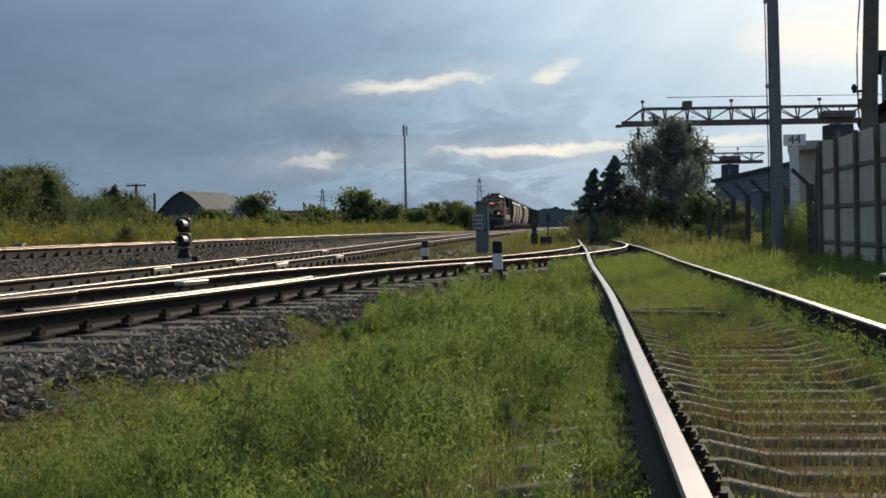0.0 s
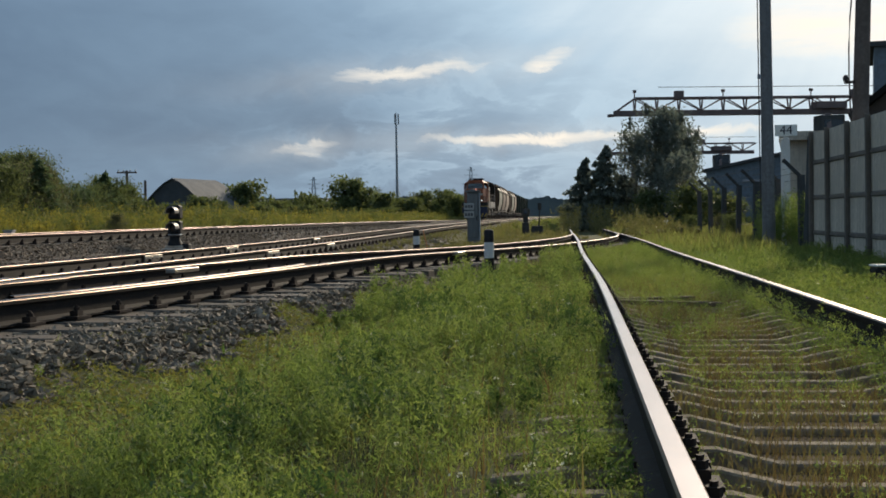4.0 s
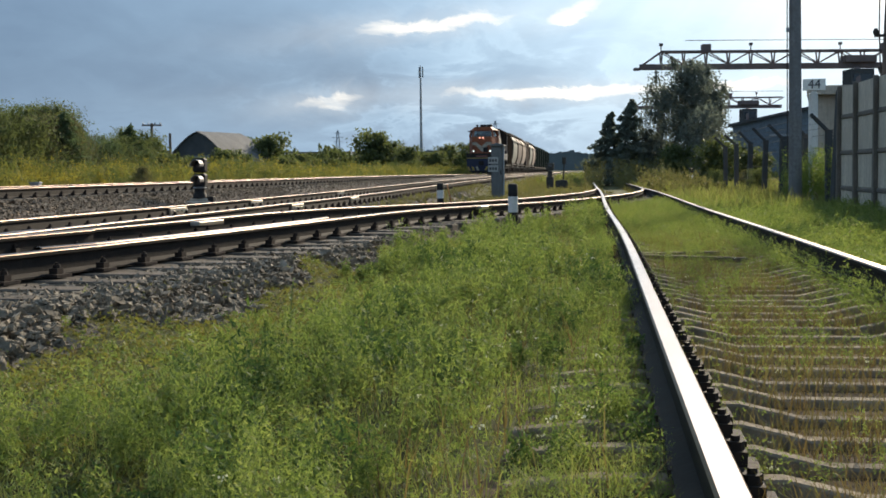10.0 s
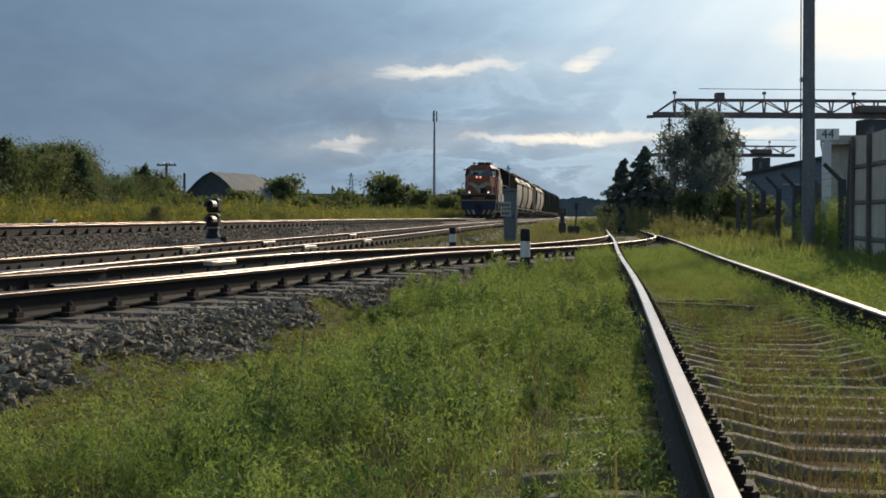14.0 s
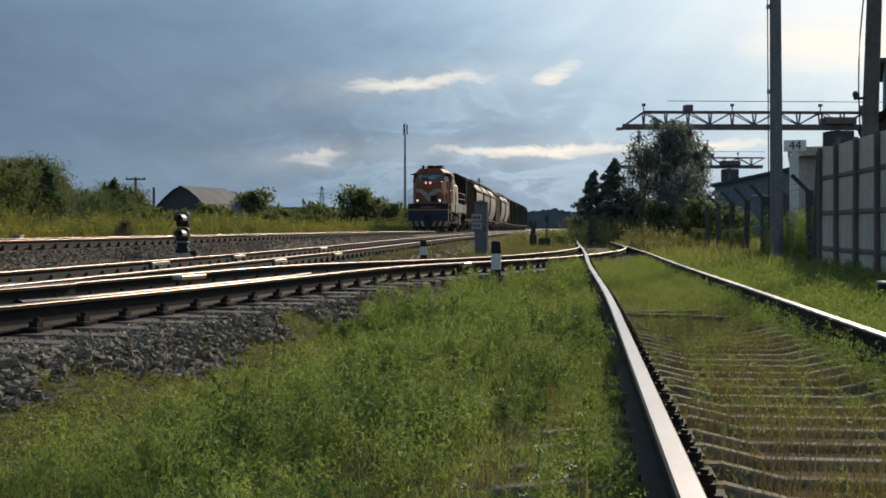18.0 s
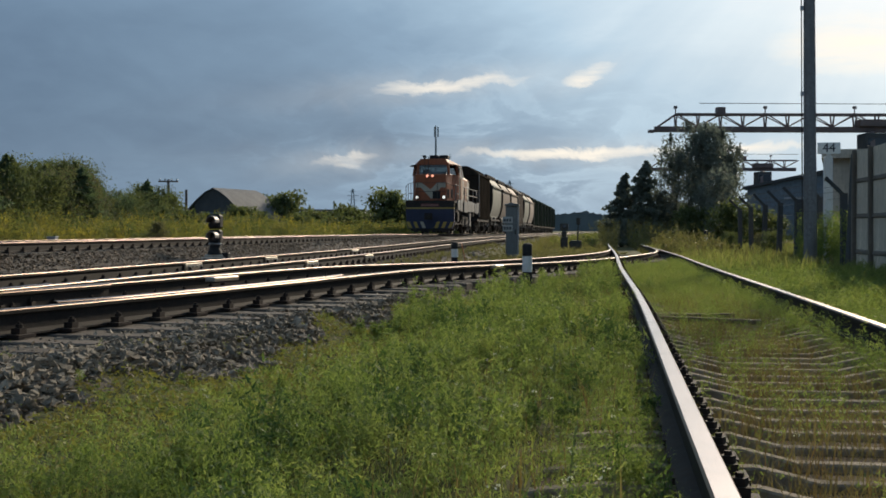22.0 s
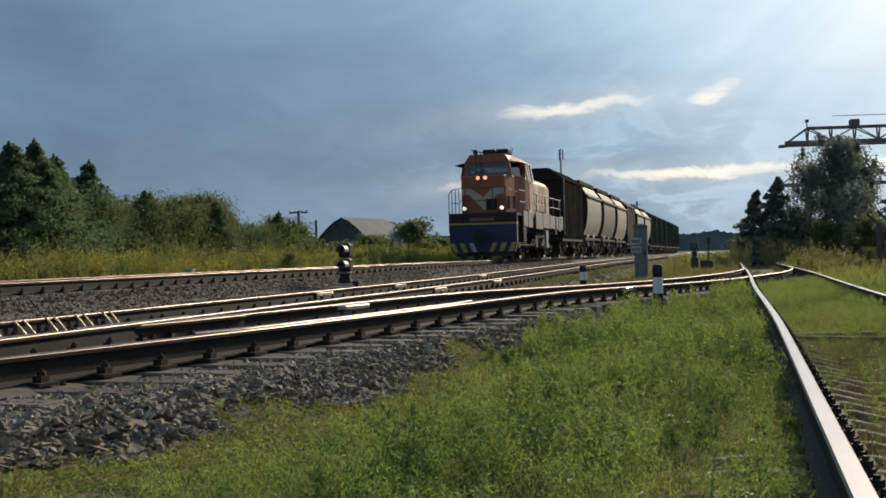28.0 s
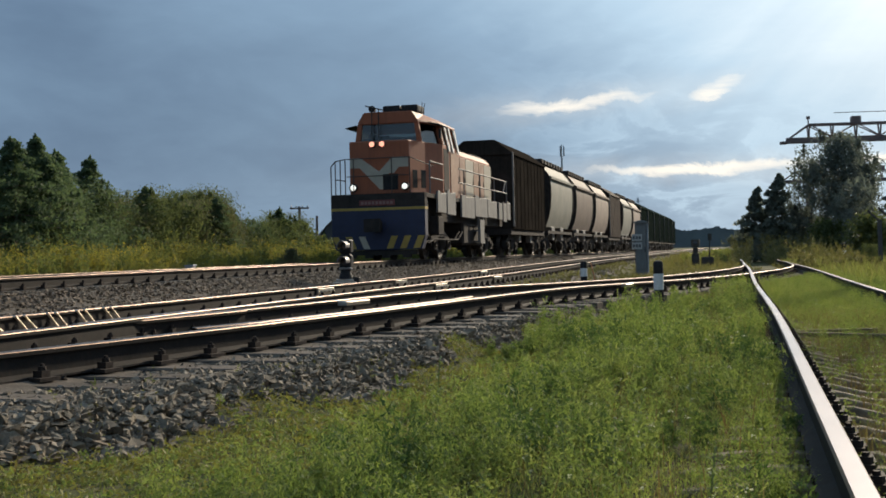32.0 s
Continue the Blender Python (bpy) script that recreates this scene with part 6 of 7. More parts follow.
def tall_weed(x, y, h, seed):
    """A single stalk with pairs of long pale leaves."""
    r = random.Random(seed)
    t = thing("weed_plant", "single pale green weed standing above the grass", "plant", "tall single weeds", at=pose(x, y, gz(x, y), r.uniform(-5, 5), r.uniform(-5, 5), r.uniform(0, 360)))
    part("stem", Mesh().path([(0, 0, -0.03), (0.006, 0.004, h * 0.5), (0.0, 0.01, h)], 0.0035, 5), M_PALELEAF, t)
    for i in range(11):
        k = 0.35 + 0.65 * i / 10
        a = i * 2.4
        ln = h * 0.2 * (1.15 - 0.5 * k)
        w = ln * 0.16
        d, e = Vector((math.cos(a), math.sin(a), 0)), Vector((-math.sin(a), math.cos(a), 0))
        o = Vector((0.003, 0.006, h * k))
        up = Vector((0, 0, 1))
        m = Mesh().add([o, o + d * ln * 0.5 + e * w + up * ln * 0.35, o + d * ln + up * ln * 0.3, o + d * ln * 0.5 - e * w + up * ln * 0.35, o + d * ln * 0.5 + up * ln * 0.28],
                       [(0, 1, 4), (1, 2, 4), (2, 3, 4), (3, 0, 4)])
        part("leaf", m, M_PALELEAF, t)


M_PALELEAF = material("pale_leaf", (0.2, 0.26, 0.12), 0.6, 0, 0.2, 12, (0.26, 0.28, 0.16), 0.1, transl=0.4, spec=0.2)
for wx, wy, wh in ((0.12, 4.55, 0.34), (-0.18, 4.35, 0.27), (-0.30, 4.25, 0.25), (0.02, 4.5, 0.24), (-0.9, 6.2, 0.33), (0.4, 6.0, 0.32), (0.3, 3.9, 0.26)):
    tall_weed(wx, wy, wh, int(wx * 100 + wy * 1000))


def trackside_box(x, y, z0, z1, w, mat, label):
    t = thing("trackside_box", label, "box", "", at=pose(x, y, 0, 0, 0, -HEAD))
    part("body", Mesh().box(-w / 2, w / 2, -w * 0.4, w * 0.4, z0, z1), mat, t, bevel=0.012)
    part("lid", Mesh().box(-w / 2 - 0.015, w / 2 + 0.015, -w * 0.4 - 0.015, w * 0.4 + 0.015, z1, z1 + 0.025), mat, t, bevel=0.006)


trackside_box(-9.36, 26.1, -0.1, 0.43, 0.2, M_GALV, "small grey cable box beside the far rail")

# ---- the train ----
TRAIN_Y = [(0.0, 161.5), (6.0, 138.0), (13.0, 111.0), (19.0, 87.5), (23.5, 70.5), (28.0, 53.4), (30.0, 45.4), (32.0, 37.2)]
M_ORANGE = material("faded_orange_paint", (0.29, 0.08, 0.03), 0.6, 0, 0.15, 1.2, (0.25, 0.08, 0.035), 0.08, streaks=0.35)
# dusty orange, with the sun on the right side painted in as paler salmon
M_SALMON = material("dusty_sunlit_salmon", (0.28, 0.145, 0.09), 0.65, 0, 0.2, 1.5, (0.42, 0.32, 0.22), 0.08, streaks=0.3)
M_CREAM = material("cream_paint", (0.40, 0.36, 0.285), 0.55, 0, 0.12, 2, (0.36, 0.3, 0.22), 0.08)
M_BLUE = material("dark_blue_paint", (0.014, 0.02, 0.055), 0.65, 0, 0.25, 2, (0.03, 0.03, 0.04), 0.1)
M_STRIPE = material("warning_yellow_paint", (0.36, 0.245, 0.045), 0.6, 0, 0.2, 3, (0.3, 0.2, 0.06), 0.08)
M_FRAME = material("grimy_underframe", (0.032, 0.028, 0.026), 0.9, 0, 0.35, 3, (0.055, 0.045, 0.037), 0.3, spec=0.2)
M_GREYBOX = material("pale_grey_paint", (0.16, 0.156, 0.15), 0.7, 0, 0.2, 2, (0.16, 0.14, 0.12), 0.15, streaks=0.6)
M_RED = material("red_plate", (0.13, 0.028, 0.025), 0.5, 0, 0.15, 5, bump=0.05)
M_REDTXT = material("pale_red_lettering", (0.22, 0.12, 0.105), 0.6, 0, 0.1, 5, bump=0)
M_TOPLAMP = material("warm_lamp_glass", (0.6, 0.3, 0.2), 0.2, 0, 0.1, 5, bump=0, emit=(1.0, 0.38, 0.25, 1.3))
M_HEADLAMP = material("white_lamp_glass", (0.8, 0.8, 0.75), 0.15, 0, 0.1, 5, bump=0, emit=(1.0, 0.97, 0.88, 0.9))
M_WHEEL = material("wheel_steel", (0.03, 0.027, 0.024), 0.65, 0.2, 0.3, 4, (0.1, 0.07, 0.05), 0.2)
M_CLEAR = bpy.data.materials.new("cab_glass")
M_CLEAR.use_nodes = True
g = Nodes(M_CLEAR.node_tree)
gl = g.add("ShaderNodeBsdfGlossy", Roughness=0.04)
tp = g.add("ShaderNodeBsdfTransparent", Color=(0.55, 0.6, 0.6, 1))
fr = g.add("ShaderNodeFresnel", IOR=1.9)
mx = g.add("ShaderNodeMixShader")
g.link(fr.outputs[0], mx.inputs[0])
g.link(tp.outputs[0], mx.inputs[1])
g.link(gl.outputs[0], mx.inputs[2])
g.link(mx.outputs[0], g.add("ShaderNodeOutputMaterial").inputs[0])
VEH, WHEELS = [], []
LEAN = 0.9                                       # the cab's windows lean inwards


def train_pose(y):
    ln = LINES["A"]
    return pose(-11.21 + 0.1113 * y, y, float(np.interp(y, ln[:, 1], ln[:, 2])), 0, 0, -HEAD)


WHEELSET = Mesh()
for s in (-1, 1):
    WHEELSET.lathe([(0.10, -0.09), (0.17, -0.05), (0.38, -0.03), (0.41, -0.065), (0.475, -0.065), (0.475, 0.05), (0.50, 0.055), (0.50, 0.075), (0.40, 0.075), (0.36, 0.02), (0.16, 0.03), (0.10, 0.06)], 28, pose(s * 0.79, 0, 0, 0, -90 * s, 0))
WHEELSET.tube((-0.95, 0, 0), (0.95, 0, 0), 0.085, 0.085, 10)
for s in (-1, 1):
    for i in range(3):
        a = i * 2.094
        WHEELSET.tube((s * 0.835, 0.27 * math.cos(a), 0.27 * math.sin(a)), (s * 0.85, 0.27 * math.cos(a), 0.27 * math.sin(a)), 0.045, 0.045, 6)
WHEELSET = WHEELSET.data("wheelset", M_WHEEL, 0, True)


def side_frame_mesh():
    """Cast bogie side with axle boxes and a coil spring nest."""
    m = Mesh()
    for s in (-1, 1):
        x = s * 1.02
        m.prism([(-1.25, 0.42), (-0.65, 0.42), (-0.45, 0.2), (0.45, 0.2), (0.65, 0.42), (1.25, 0.42), (1.2, 0.7), (0.5, 0.92), (-0.5, 0.92), (-1.2, 0.7)], "x", x - 0.09, x + 0.09)
        for yy in (-0.925, 0.925):
            m.box(x - 0.13, x + 0.16, yy - 0.19, yy + 0.19, 0.3, 0.62)
            m.tube((x + s * 0.14, yy, 0.47), (x + s * 0.2, yy, 0.47), 0.11, 0.1, 10)
        for yy in (-0.2, 0, 0.2):
            m.tube((x + s * 0.11, yy, 0.28), (x + s * 0.11, yy, 0.72), 0.075, 0.075, 8)
    m.box(-1.0, 1.0, -0.2, 0.2, 0.55, 0.85)
    return m.data("bogie_frame", M_FRAME)


BOGIE = side_frame_mesh()


def bogie(parent, y, spin):
    b = part("bogie", BOGIE, None, parent, "grimy cast bogie", at=pose(0, y, 0))
    for yy in (-0.925, 0.925):
        w = part("wheelset", WHEELSET, None, b, at=pose(0, yy, 0.475))
        if spin:
            WHEELS.append((w, yy))


def coupler(parent, y, s):
    m = Mesh().box(-0.1, 0.1, min(y, y + s * 0.45), max(y, y + s * 0.45), 0.95, 1.15)
    a, b = sorted((y + s * 0.45, y + s * 0.62))
    m.prism([(-0.2, a), (0.2, a), (0.24, b), (0.05, b), (0.0, (a + b) / 2), (-0.22, b)], "z", 0.88, 1.22)
    part("coupler", m, M_FRAME, parent)


def railing(parent, pts, posts, r=0.018, mat=None, name="handrail"):
    m = Mesh()
    for a, b in pts:
        m.tube(a, b, r, r, 6)
    for a, b in posts:
        m.tube(a, b, r, r, 6)
    part(name, m, mat or M_GALV, parent)


def locomotive():
    t = thing("locomotive", "orange and blue diesel locomotive with a cream chevron", "locomotive", at=train_pose(37.5))
    ln = 13.5
    # blue front apron with yellow band and hazard stripes
    ap = part("apron", Mesh().prism([(-1.48, 0.75), (-1.36, 0.32), (1.36, 0.32), (1.48, 0.75), (1.48, 2.0), (-1.48, 2.0)], "y", 0.0, 0.35), M_BLUE, t, "dark blue front apron", 0.02)
    part("yellow_band", Mesh().box(-1.49, 1.49, -0.006, 0.356, 1.53, 1.61), M_STRIPE, ap, "yellow band")
    for s in (-1, 1):
        for k in range(3):
            x0 = s * (0.26 + 0.42 * k)
            part("hazard_stripe", Mesh().prism([(x0, 0.36), (x0 + s * 0.2, 0.36), (x0 + s * 0.36, 0.74), (x0 + s * 0.16, 0.74)], "y", -0.006, 0.0), M_STRIPE if k != 0 or s > 0 else M_CREAM, ap, "yellow hazard stripe")
    part("upper_panel", Mesh().box(-1.485, 1.485, -0.004, 0.3, 1.63, 2.03), M_FRAME, ap, "dark panel above the band")
    pl = part("name_plate", Mesh().box(-0.58, 0.55, -0.012, 0.0, 1.67, 1.84), M_RED, ap, "red plate with unreadable pale marks", 0.004)
    for k in range(9):
        part("mark", Mesh().box(-0.52 + k * 0.115, -0.44 + k * 0.115, -0.016, -0.013, 1.71, 1.80), M_REDTXT, pl)
    part("deck", Mesh().box(-1.5, 1.5, 0.1, ln, 1.88, 2.02).box(-1.25, 1.25, 0.36, ln - 0.3, 1.2, 1.88), M_FRAME, t, "dark frame and walkway", 0.015)
    part("track_guard", Mesh().box(-1.2, 1.2, 0.05, 0.25, 0.17, 0.31).box(-1.0, -0.75, 0.05, 0.2, 0.08, 0.17).box(-0.45, -0.2, 0.05, 0.2, 0.08, 0.17).box(0.1, 0.35, 0.05, 0.2, 0.08, 0.17).box(0.75, 1.0, 0.05, 0.2, 0.08, 0.17), M_FRAME, t)
    part("coupler", Mesh().box(-0.14, 0.14, -0.35, 0.0, 0.92, 1.2).prism([(-0.26, -0.62), (0.24, -0.62), (0.2, -0.35), (-0.2, -0.35)], "z", 0.86, 1.26), M_FRAME, t)
    # nose below the windscreen
    plan = [(-0.94, 0.25), (0.94, 0.25), (1.2, 1.3), (-1.2, 1.3)]
    nose = part("nose", Mesh().prism(plan, "z", 2.02, 3.66), M_ORANGE, t, "faded orange nose", 0.03)
    v = Mesh()
    for poly in ([(-0.93, 3.15), (-0.6, 3.15), (0.0, 2.72), (0.3, 2.72), (0.3, 2.17), (0.02, 2.17), (-0.62, 2.84), (-0.93, 2.84)],
                 [(0.0, 2.72), (0.42, 3.15), (0.93, 3.15), (0.93, 2.84), (0.62, 2.84), (0.48, 2.66), (0.3, 2.66), (0.3, 2.72)]):
        v.prism(poly, "y", 0.243, 0.249)
    part("chevron", v, M_CREAM, nose, "cream painted chevron")
    part("vent", Mesh().box(0.12, 0.6, 0.236, 0.249, 2.15, 2.63), M_BLACK, nose, "dark louvred vent")
    for k in range(2):
        part("side_vent", Mesh().prism([(1.0 + 0.045 * k * 4, 0.45 + 0.34 * k), (1.08 + 0.045 * k * 4, 0.70 + 0.34 * k), (1.09 + 0.045 * k * 4, 0.69 + 0.34 * k), (1.01 + 0.045 * k * 4, 0.44 + 0.34 * k)], "z", 2.2, 2.75), M_BLACK, nose)
    for x in (-0.82, 0.82):
        ring = part("headlight", Mesh().lathe([(0.13, 0), (0.13, 0.07), (0.10, 0.08)], 18, pose(x, 0.25, 2.24, 90, 0, 0)), M_BLACK, nose, "round headlight in a black ring", smooth=True)
        part("lens", Mesh().lathe([(0.09, 0.081), (0.07, 0.1), (0.02, 0.11)], 16, pose(x, 0.25, 2.24, 90, 0, 0)), M_HEADLAMP, ring, "lit white lens", smooth=True)
    for x in (-0.2, 0.12):
        ring = part("top_lamp", Mesh().lathe([(0.11, 0), (0.11, 0.06), (0.09, 0.07)], 18, pose(x, 0.25, 3.55, 90, 0, 0)), M_BLACK, nose, "warm top lamp", smooth=True)
        part("lens", Mesh().lathe([(0.085, 0.071), (0.065, 0.085), (0.02, 0.09)], 16, pose(x, 0.25, 3.55, 90, 0, 0)), M_TOPLAMP, ring, "glowing pinkish lens", smooth=True)
    # cab
    cp = [(-1.02, 1.3), (1.02, 1.3), (1.45, 2.5), (1.45, 4.5), (-1.45, 4.5), (-1.45, 2.5)]
    cab = part("cab", Mesh().prism(cp, "z", 2.02, 3.68), M_ORANGE, t, "orange driver's cab", 0.02)
    for (x, y) in cp:
        yy = y + (0.07 if y < 2 else 0)
        part("window_pillar", Mesh().beam((x * 0.98, yy, 3.66), (x * LEAN, yy, 4.3), 0.14), M_ORANGE, cab)
    for x in (-1.40, 1.40):
        part("window_pillar", Mesh().beam((x, 3.5, 3.66), (x * LEAN, 3.5, 4.3), 0.14), M_ORANGE, cab)
    for i, (a, b) in enumerate(zip(cp, cp[1:] + cp[:1])):
        a, b = Vector((*a, 0)), Vector((*b, 0))
        d = (b - a).normalized()
        n = Vector((-d.y, d.x, 0)) * 0.05
        a2, b2 = a + d * 0.075 + n, b - d * 0.075 + n
        a3, b3 = a2 + n * 0.2, b2 + n * 0.2
        p = Mesh().add([(a2.x, a2.y, 3.68), (b2.x, b2.y, 3.68), (b2.x * LEAN, b2.y, 4.28), (a2.x * LEAN, a2.y, 4.28), (a3.x, a3.y, 3.68), (b3.x, b3.y, 3.68), (b3.x * LEAN, b3.y, 4.28), (a3.x * LEAN, a3.y, 4.28)],
                       [(0, 1, 2, 3), (4, 7, 6, 5), (0, 4, 5, 1), (3, 2, 6, 7), (0, 3, 7, 4), (1, 5, 6, 2)])
        part("window", p, M_CLEAR, cab, "cab window pane")
    part("control_desk", Mesh().box(-0.9, 0.9, 1.5, 2.0, 3.3, 3.86).box(-0.85, -0.35, 2.6, 3.1, 3.3, 4.05), M_BLACK, cab, "dark desk and seat back")
    lo = [(x * (LEAN + 0.05), y - (0.03 if y < 2 else -0.05)) for x, y in cp]
    hi = [(x * (0.76 if y < 2 else 0.58), 1.27 + (y - 1.3) * 0.97) for x, y in cp]
    rf = Mesh().add([(x, y, 4.28) for x, y in lo] + [(x, y, 4.36) for x, y in lo] + [(x, y, 4.66) for x, y in hi],
                    [(i, (i + 1) % 6, 6 + (i + 1) % 6, 6 + i) for i in range(6)] + [(6 + i, 6 + (i + 1) % 6, 12 + (i + 1) % 6, 12 + i) for i in range(6)] + [tuple(range(12, 18)), tuple(reversed(range(6)))])
    roof = part("cab_roof", rf, M_ORANGE, cab, "orange roof with sloping edges", 0.02)
    for s in (-1, 1):
        part("visor", Mesh().prism([(s * 1.2, 4.3), (s * 1.56, 4.23), (s * 1.56, 4.255), (s * 1.2, 4.33)], "y", 1.75, 2.9), M_BLACK, cab)
    part("air_conditioner", Mesh().box(-0.28, 0.28, 1.7, 2.6, 4.67, 4.9), M_BLACK, t, "dark box on the cab roof", 0.03)
    part("air_conditioner", Mesh().box(0.32, 0.86, 1.7, 2.6, 4.67, 4.9), M_BLACK, t, "dark box on the cab roof", 0.03)
    part("horn", Mesh().tube((-0.55, 1.4, 4.78), (-0.55, 1.8, 4.78), 0.11, 0.03, 10).tube((-0.55, 1.7, 4.66), (-0.55, 1.7, 4.78), 0.02, 0.02, 6), M_BLACK, t)
    part("aerial_bracket", Mesh().tube((0.9, 2.0, 4.66), (0.95, 2.0, 5.0), 0.015, 0.01, 5).tube((0.98, 2.0, 4.66), (1.02, 2.0, 4.95), 0.015, 0.01, 5), M_WIRE, t)
    part("screen_ladder", Mesh().tube((-0.5, 1.2, 3.66), (-0.5, 1.22, 4.75), 0.018, 0.018, 6).tube((-0.28, 1.2, 3.66), (-0.28, 1.22, 4.72), 0.018, 0.018, 6).tube((-0.7, 1.2, 4.86), (-0.1, 1.22, 4.7), 0.022, 0.022, 6), M_WIRE, t)
    for yy in (3.05, 3.6, 4.35):
        face = [(1.475, yy + 0.12, 3.5), (1.475, yy + 0.32, 3.5), (1.375, yy + 0.02, 4.28), (1.375, yy - 0.16, 4.28)]
        part("side_window_bar", Mesh().add(face + [(x + 0.04, y, z) for x, y, z in face], [(0, 3, 2, 1), (4, 5, 6, 7), (0, 1, 5, 4), (1, 2, 6, 5), (2, 3, 7, 6), (3, 0, 4, 7)]), M_WHITE, cab, "pale window bar")
    # plate added to carry the pale sunlit part of the cab side
    part("side_panel", Mesh().box(1.452, 1.475, 3.5, 4.46, 2.08, 3.5), M_SALMON, cab, "dusty panel behind the cab door, paled for sunlight", 0.01)
    part("door_recess", Mesh().box(1.452, 1.462, 2.62, 3.3, 2.08, 3.55), M_FRAME, cab, "dark cab door")
    part("mirror", Mesh().box(1.52, 1.6, 1.75, 1.85, 3.8, 4.1), M_BLACK, cab)
    # front railings
    railing(t, [((-1.0, 0.12, 3.12), (1.0, 0.12, 3.12)), ((-1.0, 0.12, 2.58), (1.0, 0.12, 2.58)), ((1.0, 0.12, 3.12), (1.4, 1.4, 2.9))],
            [((x, 0.12, 2.02), (x, 0.12, 3.12)) for x in (-0.78, -0.02 + 0.45, 1.0)], 0.016, M_WIRE, "front_handrail")
    railing(t, [((-1.5, 0.1, 2.9), (-1.36, 0.1, 3.06)), ((-1.36, 0.1, 3.06), (-1.02, 0.1, 3.12)), ((-1.36, 0.1, 2.5), (-1.02, 0.1, 2.45))],
            [((-1.5, 0.1, 1.2), (-1.5, 0.1, 2.9)), ((-1.36, 0.1, 2.02), (-1.36, 0.1, 3.06)), ((-1.2, 0.1, 2.02), (-1.2, 0.1, 3.09)), ((-1.04, 0.1, 2.02), (-1.04, 0.1, 3.12))], 0.018, M_WIRE, "step_handrail")
    railing(t, [((1.5, 0.6, 3.0), (1.5, 2.2, 3.0)), ((1.5, 0.6, 2.5), (1.5, 2.2, 2.5))], [((1.5, 0.6, 2.02), (1.5, 0.6, 3.0))], 0.022, M_GREYBOX, "side_handrail")
    # long hood with doors
    hood = part("hood", Mesh().prism([(-0.95, 2.02), (0.95, 2.02), (0.95, 3.7), (0.7, 3.92), (-0.7, 3.92), (-0.95, 3.7)], "y", 4.5, ln - 1.2), M_ORANGE, t, "long orange engine hood", 0.03)
    y = 4.65
    k = 0
    while y < ln - 2.2:
        wdt = 0.95 if k % 3 else 1.35
        # right-hand doors take the sunlit salmon, left-hand ones the plain orange
        d = part("hood_door", Mesh().box(0.952, 0.975, y, y + wdt - 0.06, 2.1, 3.6), M_SALMON if k % 3 else M_CREAM, hood, bevel=0.008)
        part("latch", Mesh().box(0.976, 0.99, y + wdt - 0.2, y + wdt - 0.14, 2.7, 2.9), M_BLACK, d)
        part("hood_door", Mesh().box(-0.975, -0.952, y, y + wdt - 0.06, 2.1, 3.6), M_ORANGE, hood, bevel=0.008)
        y += wdt
        k += 1
    part("exhaust", Mesh().box(-0.25, 0.25, 7.6, 8.4, 3.92, 4.12), M_BLACK, t, bevel=0.02)
    part("radiator_grille", Mesh().box(-0.6, 0.6, 10.4, 12.4, 3.925, 4.0), M_BLACK, t)
    # walkway rails and pale boxes along the frame
    railing(t, [((1.47, 4.6, 3.02), (1.47, 13.2, 3.02)), ((1.47, 4.6, 2.55), (1.47, 13.2, 2.55)), ((1.47, 12.4, 2.55), (1.47, 12.9, 3.02))], [((1.47, yy, 2.02), (1.47, yy, 3.02)) for yy in (5.4, 8.0, 10.6, 13.1)], 0.026, M_GREYBOX, "side_handrail")
    railing(t, [((-1.47, 4.6, 3.02), (-1.47, 13.2, 3.02)), ((-1.47, 4.6, 2.55), (-1.47, 13.2, 2.55))], [((-1.47, yy, 2.02), (-1.47, yy, 3.02)) for yy in (5.4, 8.0, 10.6, 13.1)], 0.026, M_GREYBOX, "side_handrail")
    for a, b in ((1.3, 2.4), (2.55, 3.7), (4.6, 6.6), (6.7, 8.8), (8.9, 10.6), (11.0, 11.7), (11.9, 12.6), (12.7, 13.4)):
        lo, hi, w = 1.36 + 0.1 * ((a * 3.7) % 1), 2.12 + 0.09 * ((a * 7) % 1), b - a
        notch = [(a + 0.58 * w, lo), (a + 0.5 * w, lo + 0.38), (a + 0.42 * w, lo)] if (a * 10) % 3 < 1 else []
        part("side_box", Mesh().prism([(a, hi), (a + 0.3 * w, hi), (a + 0.34 * w, hi - 0.07), (b, hi - 0.02), (b, lo)] + notch + [(a, lo + 0.02)], "x", 1.5, 1.57), M_GREYBOX, t, "pale grey box on the frame", 0.012)
    part("steps", Mesh().box(1.2, 1.55, 7.4, 8.1, 0.55, 0.6).box(1.2, 1.55, 7.4, 8.1, 0.95, 1.0).box(1.5, 1.55, 7.36, 7.42, 0.5, 1.45).box(1.5, 1.55, 8.08, 8.14, 0.5, 1.45), M_GREYBOX, t, "pale steps")
    part("step_plate", Mesh().prism([(7.36, 1.35), (8.14, 1.35), (8.0, 0.75), (8.2, 0.5), (7.4, 0.5)], "x", 1.56, 1.59), M_GREYBOX, t, "pale battered step plate")
    part("sand_box", Mesh().box(1.2, 1.52, 1.5, 2.2, 0.75, 1.35), M_FRAME, t, bevel=0.03)
    part("fuel_tank", Mesh().box(-1.3, 1.3, 5.9, 9.0, 0.45, 1.25), M_FRAME, t, bevel=0.08)
    for s in (1.3, 1.42):
        part("pipe", Mesh().path([(s, 0.6, 0.5), (s, 1.2, 0.62), (s, 4.5, 0.62), (s, 5.2, 0.9)], 0.03), M_FRAME, t)
    bogie(t, 3.3, True)
    bogie(t, 10.3, True)
    coupler(t, ln, 1)
    t.scale = (1.055, 1.055, 1.055)
    return t


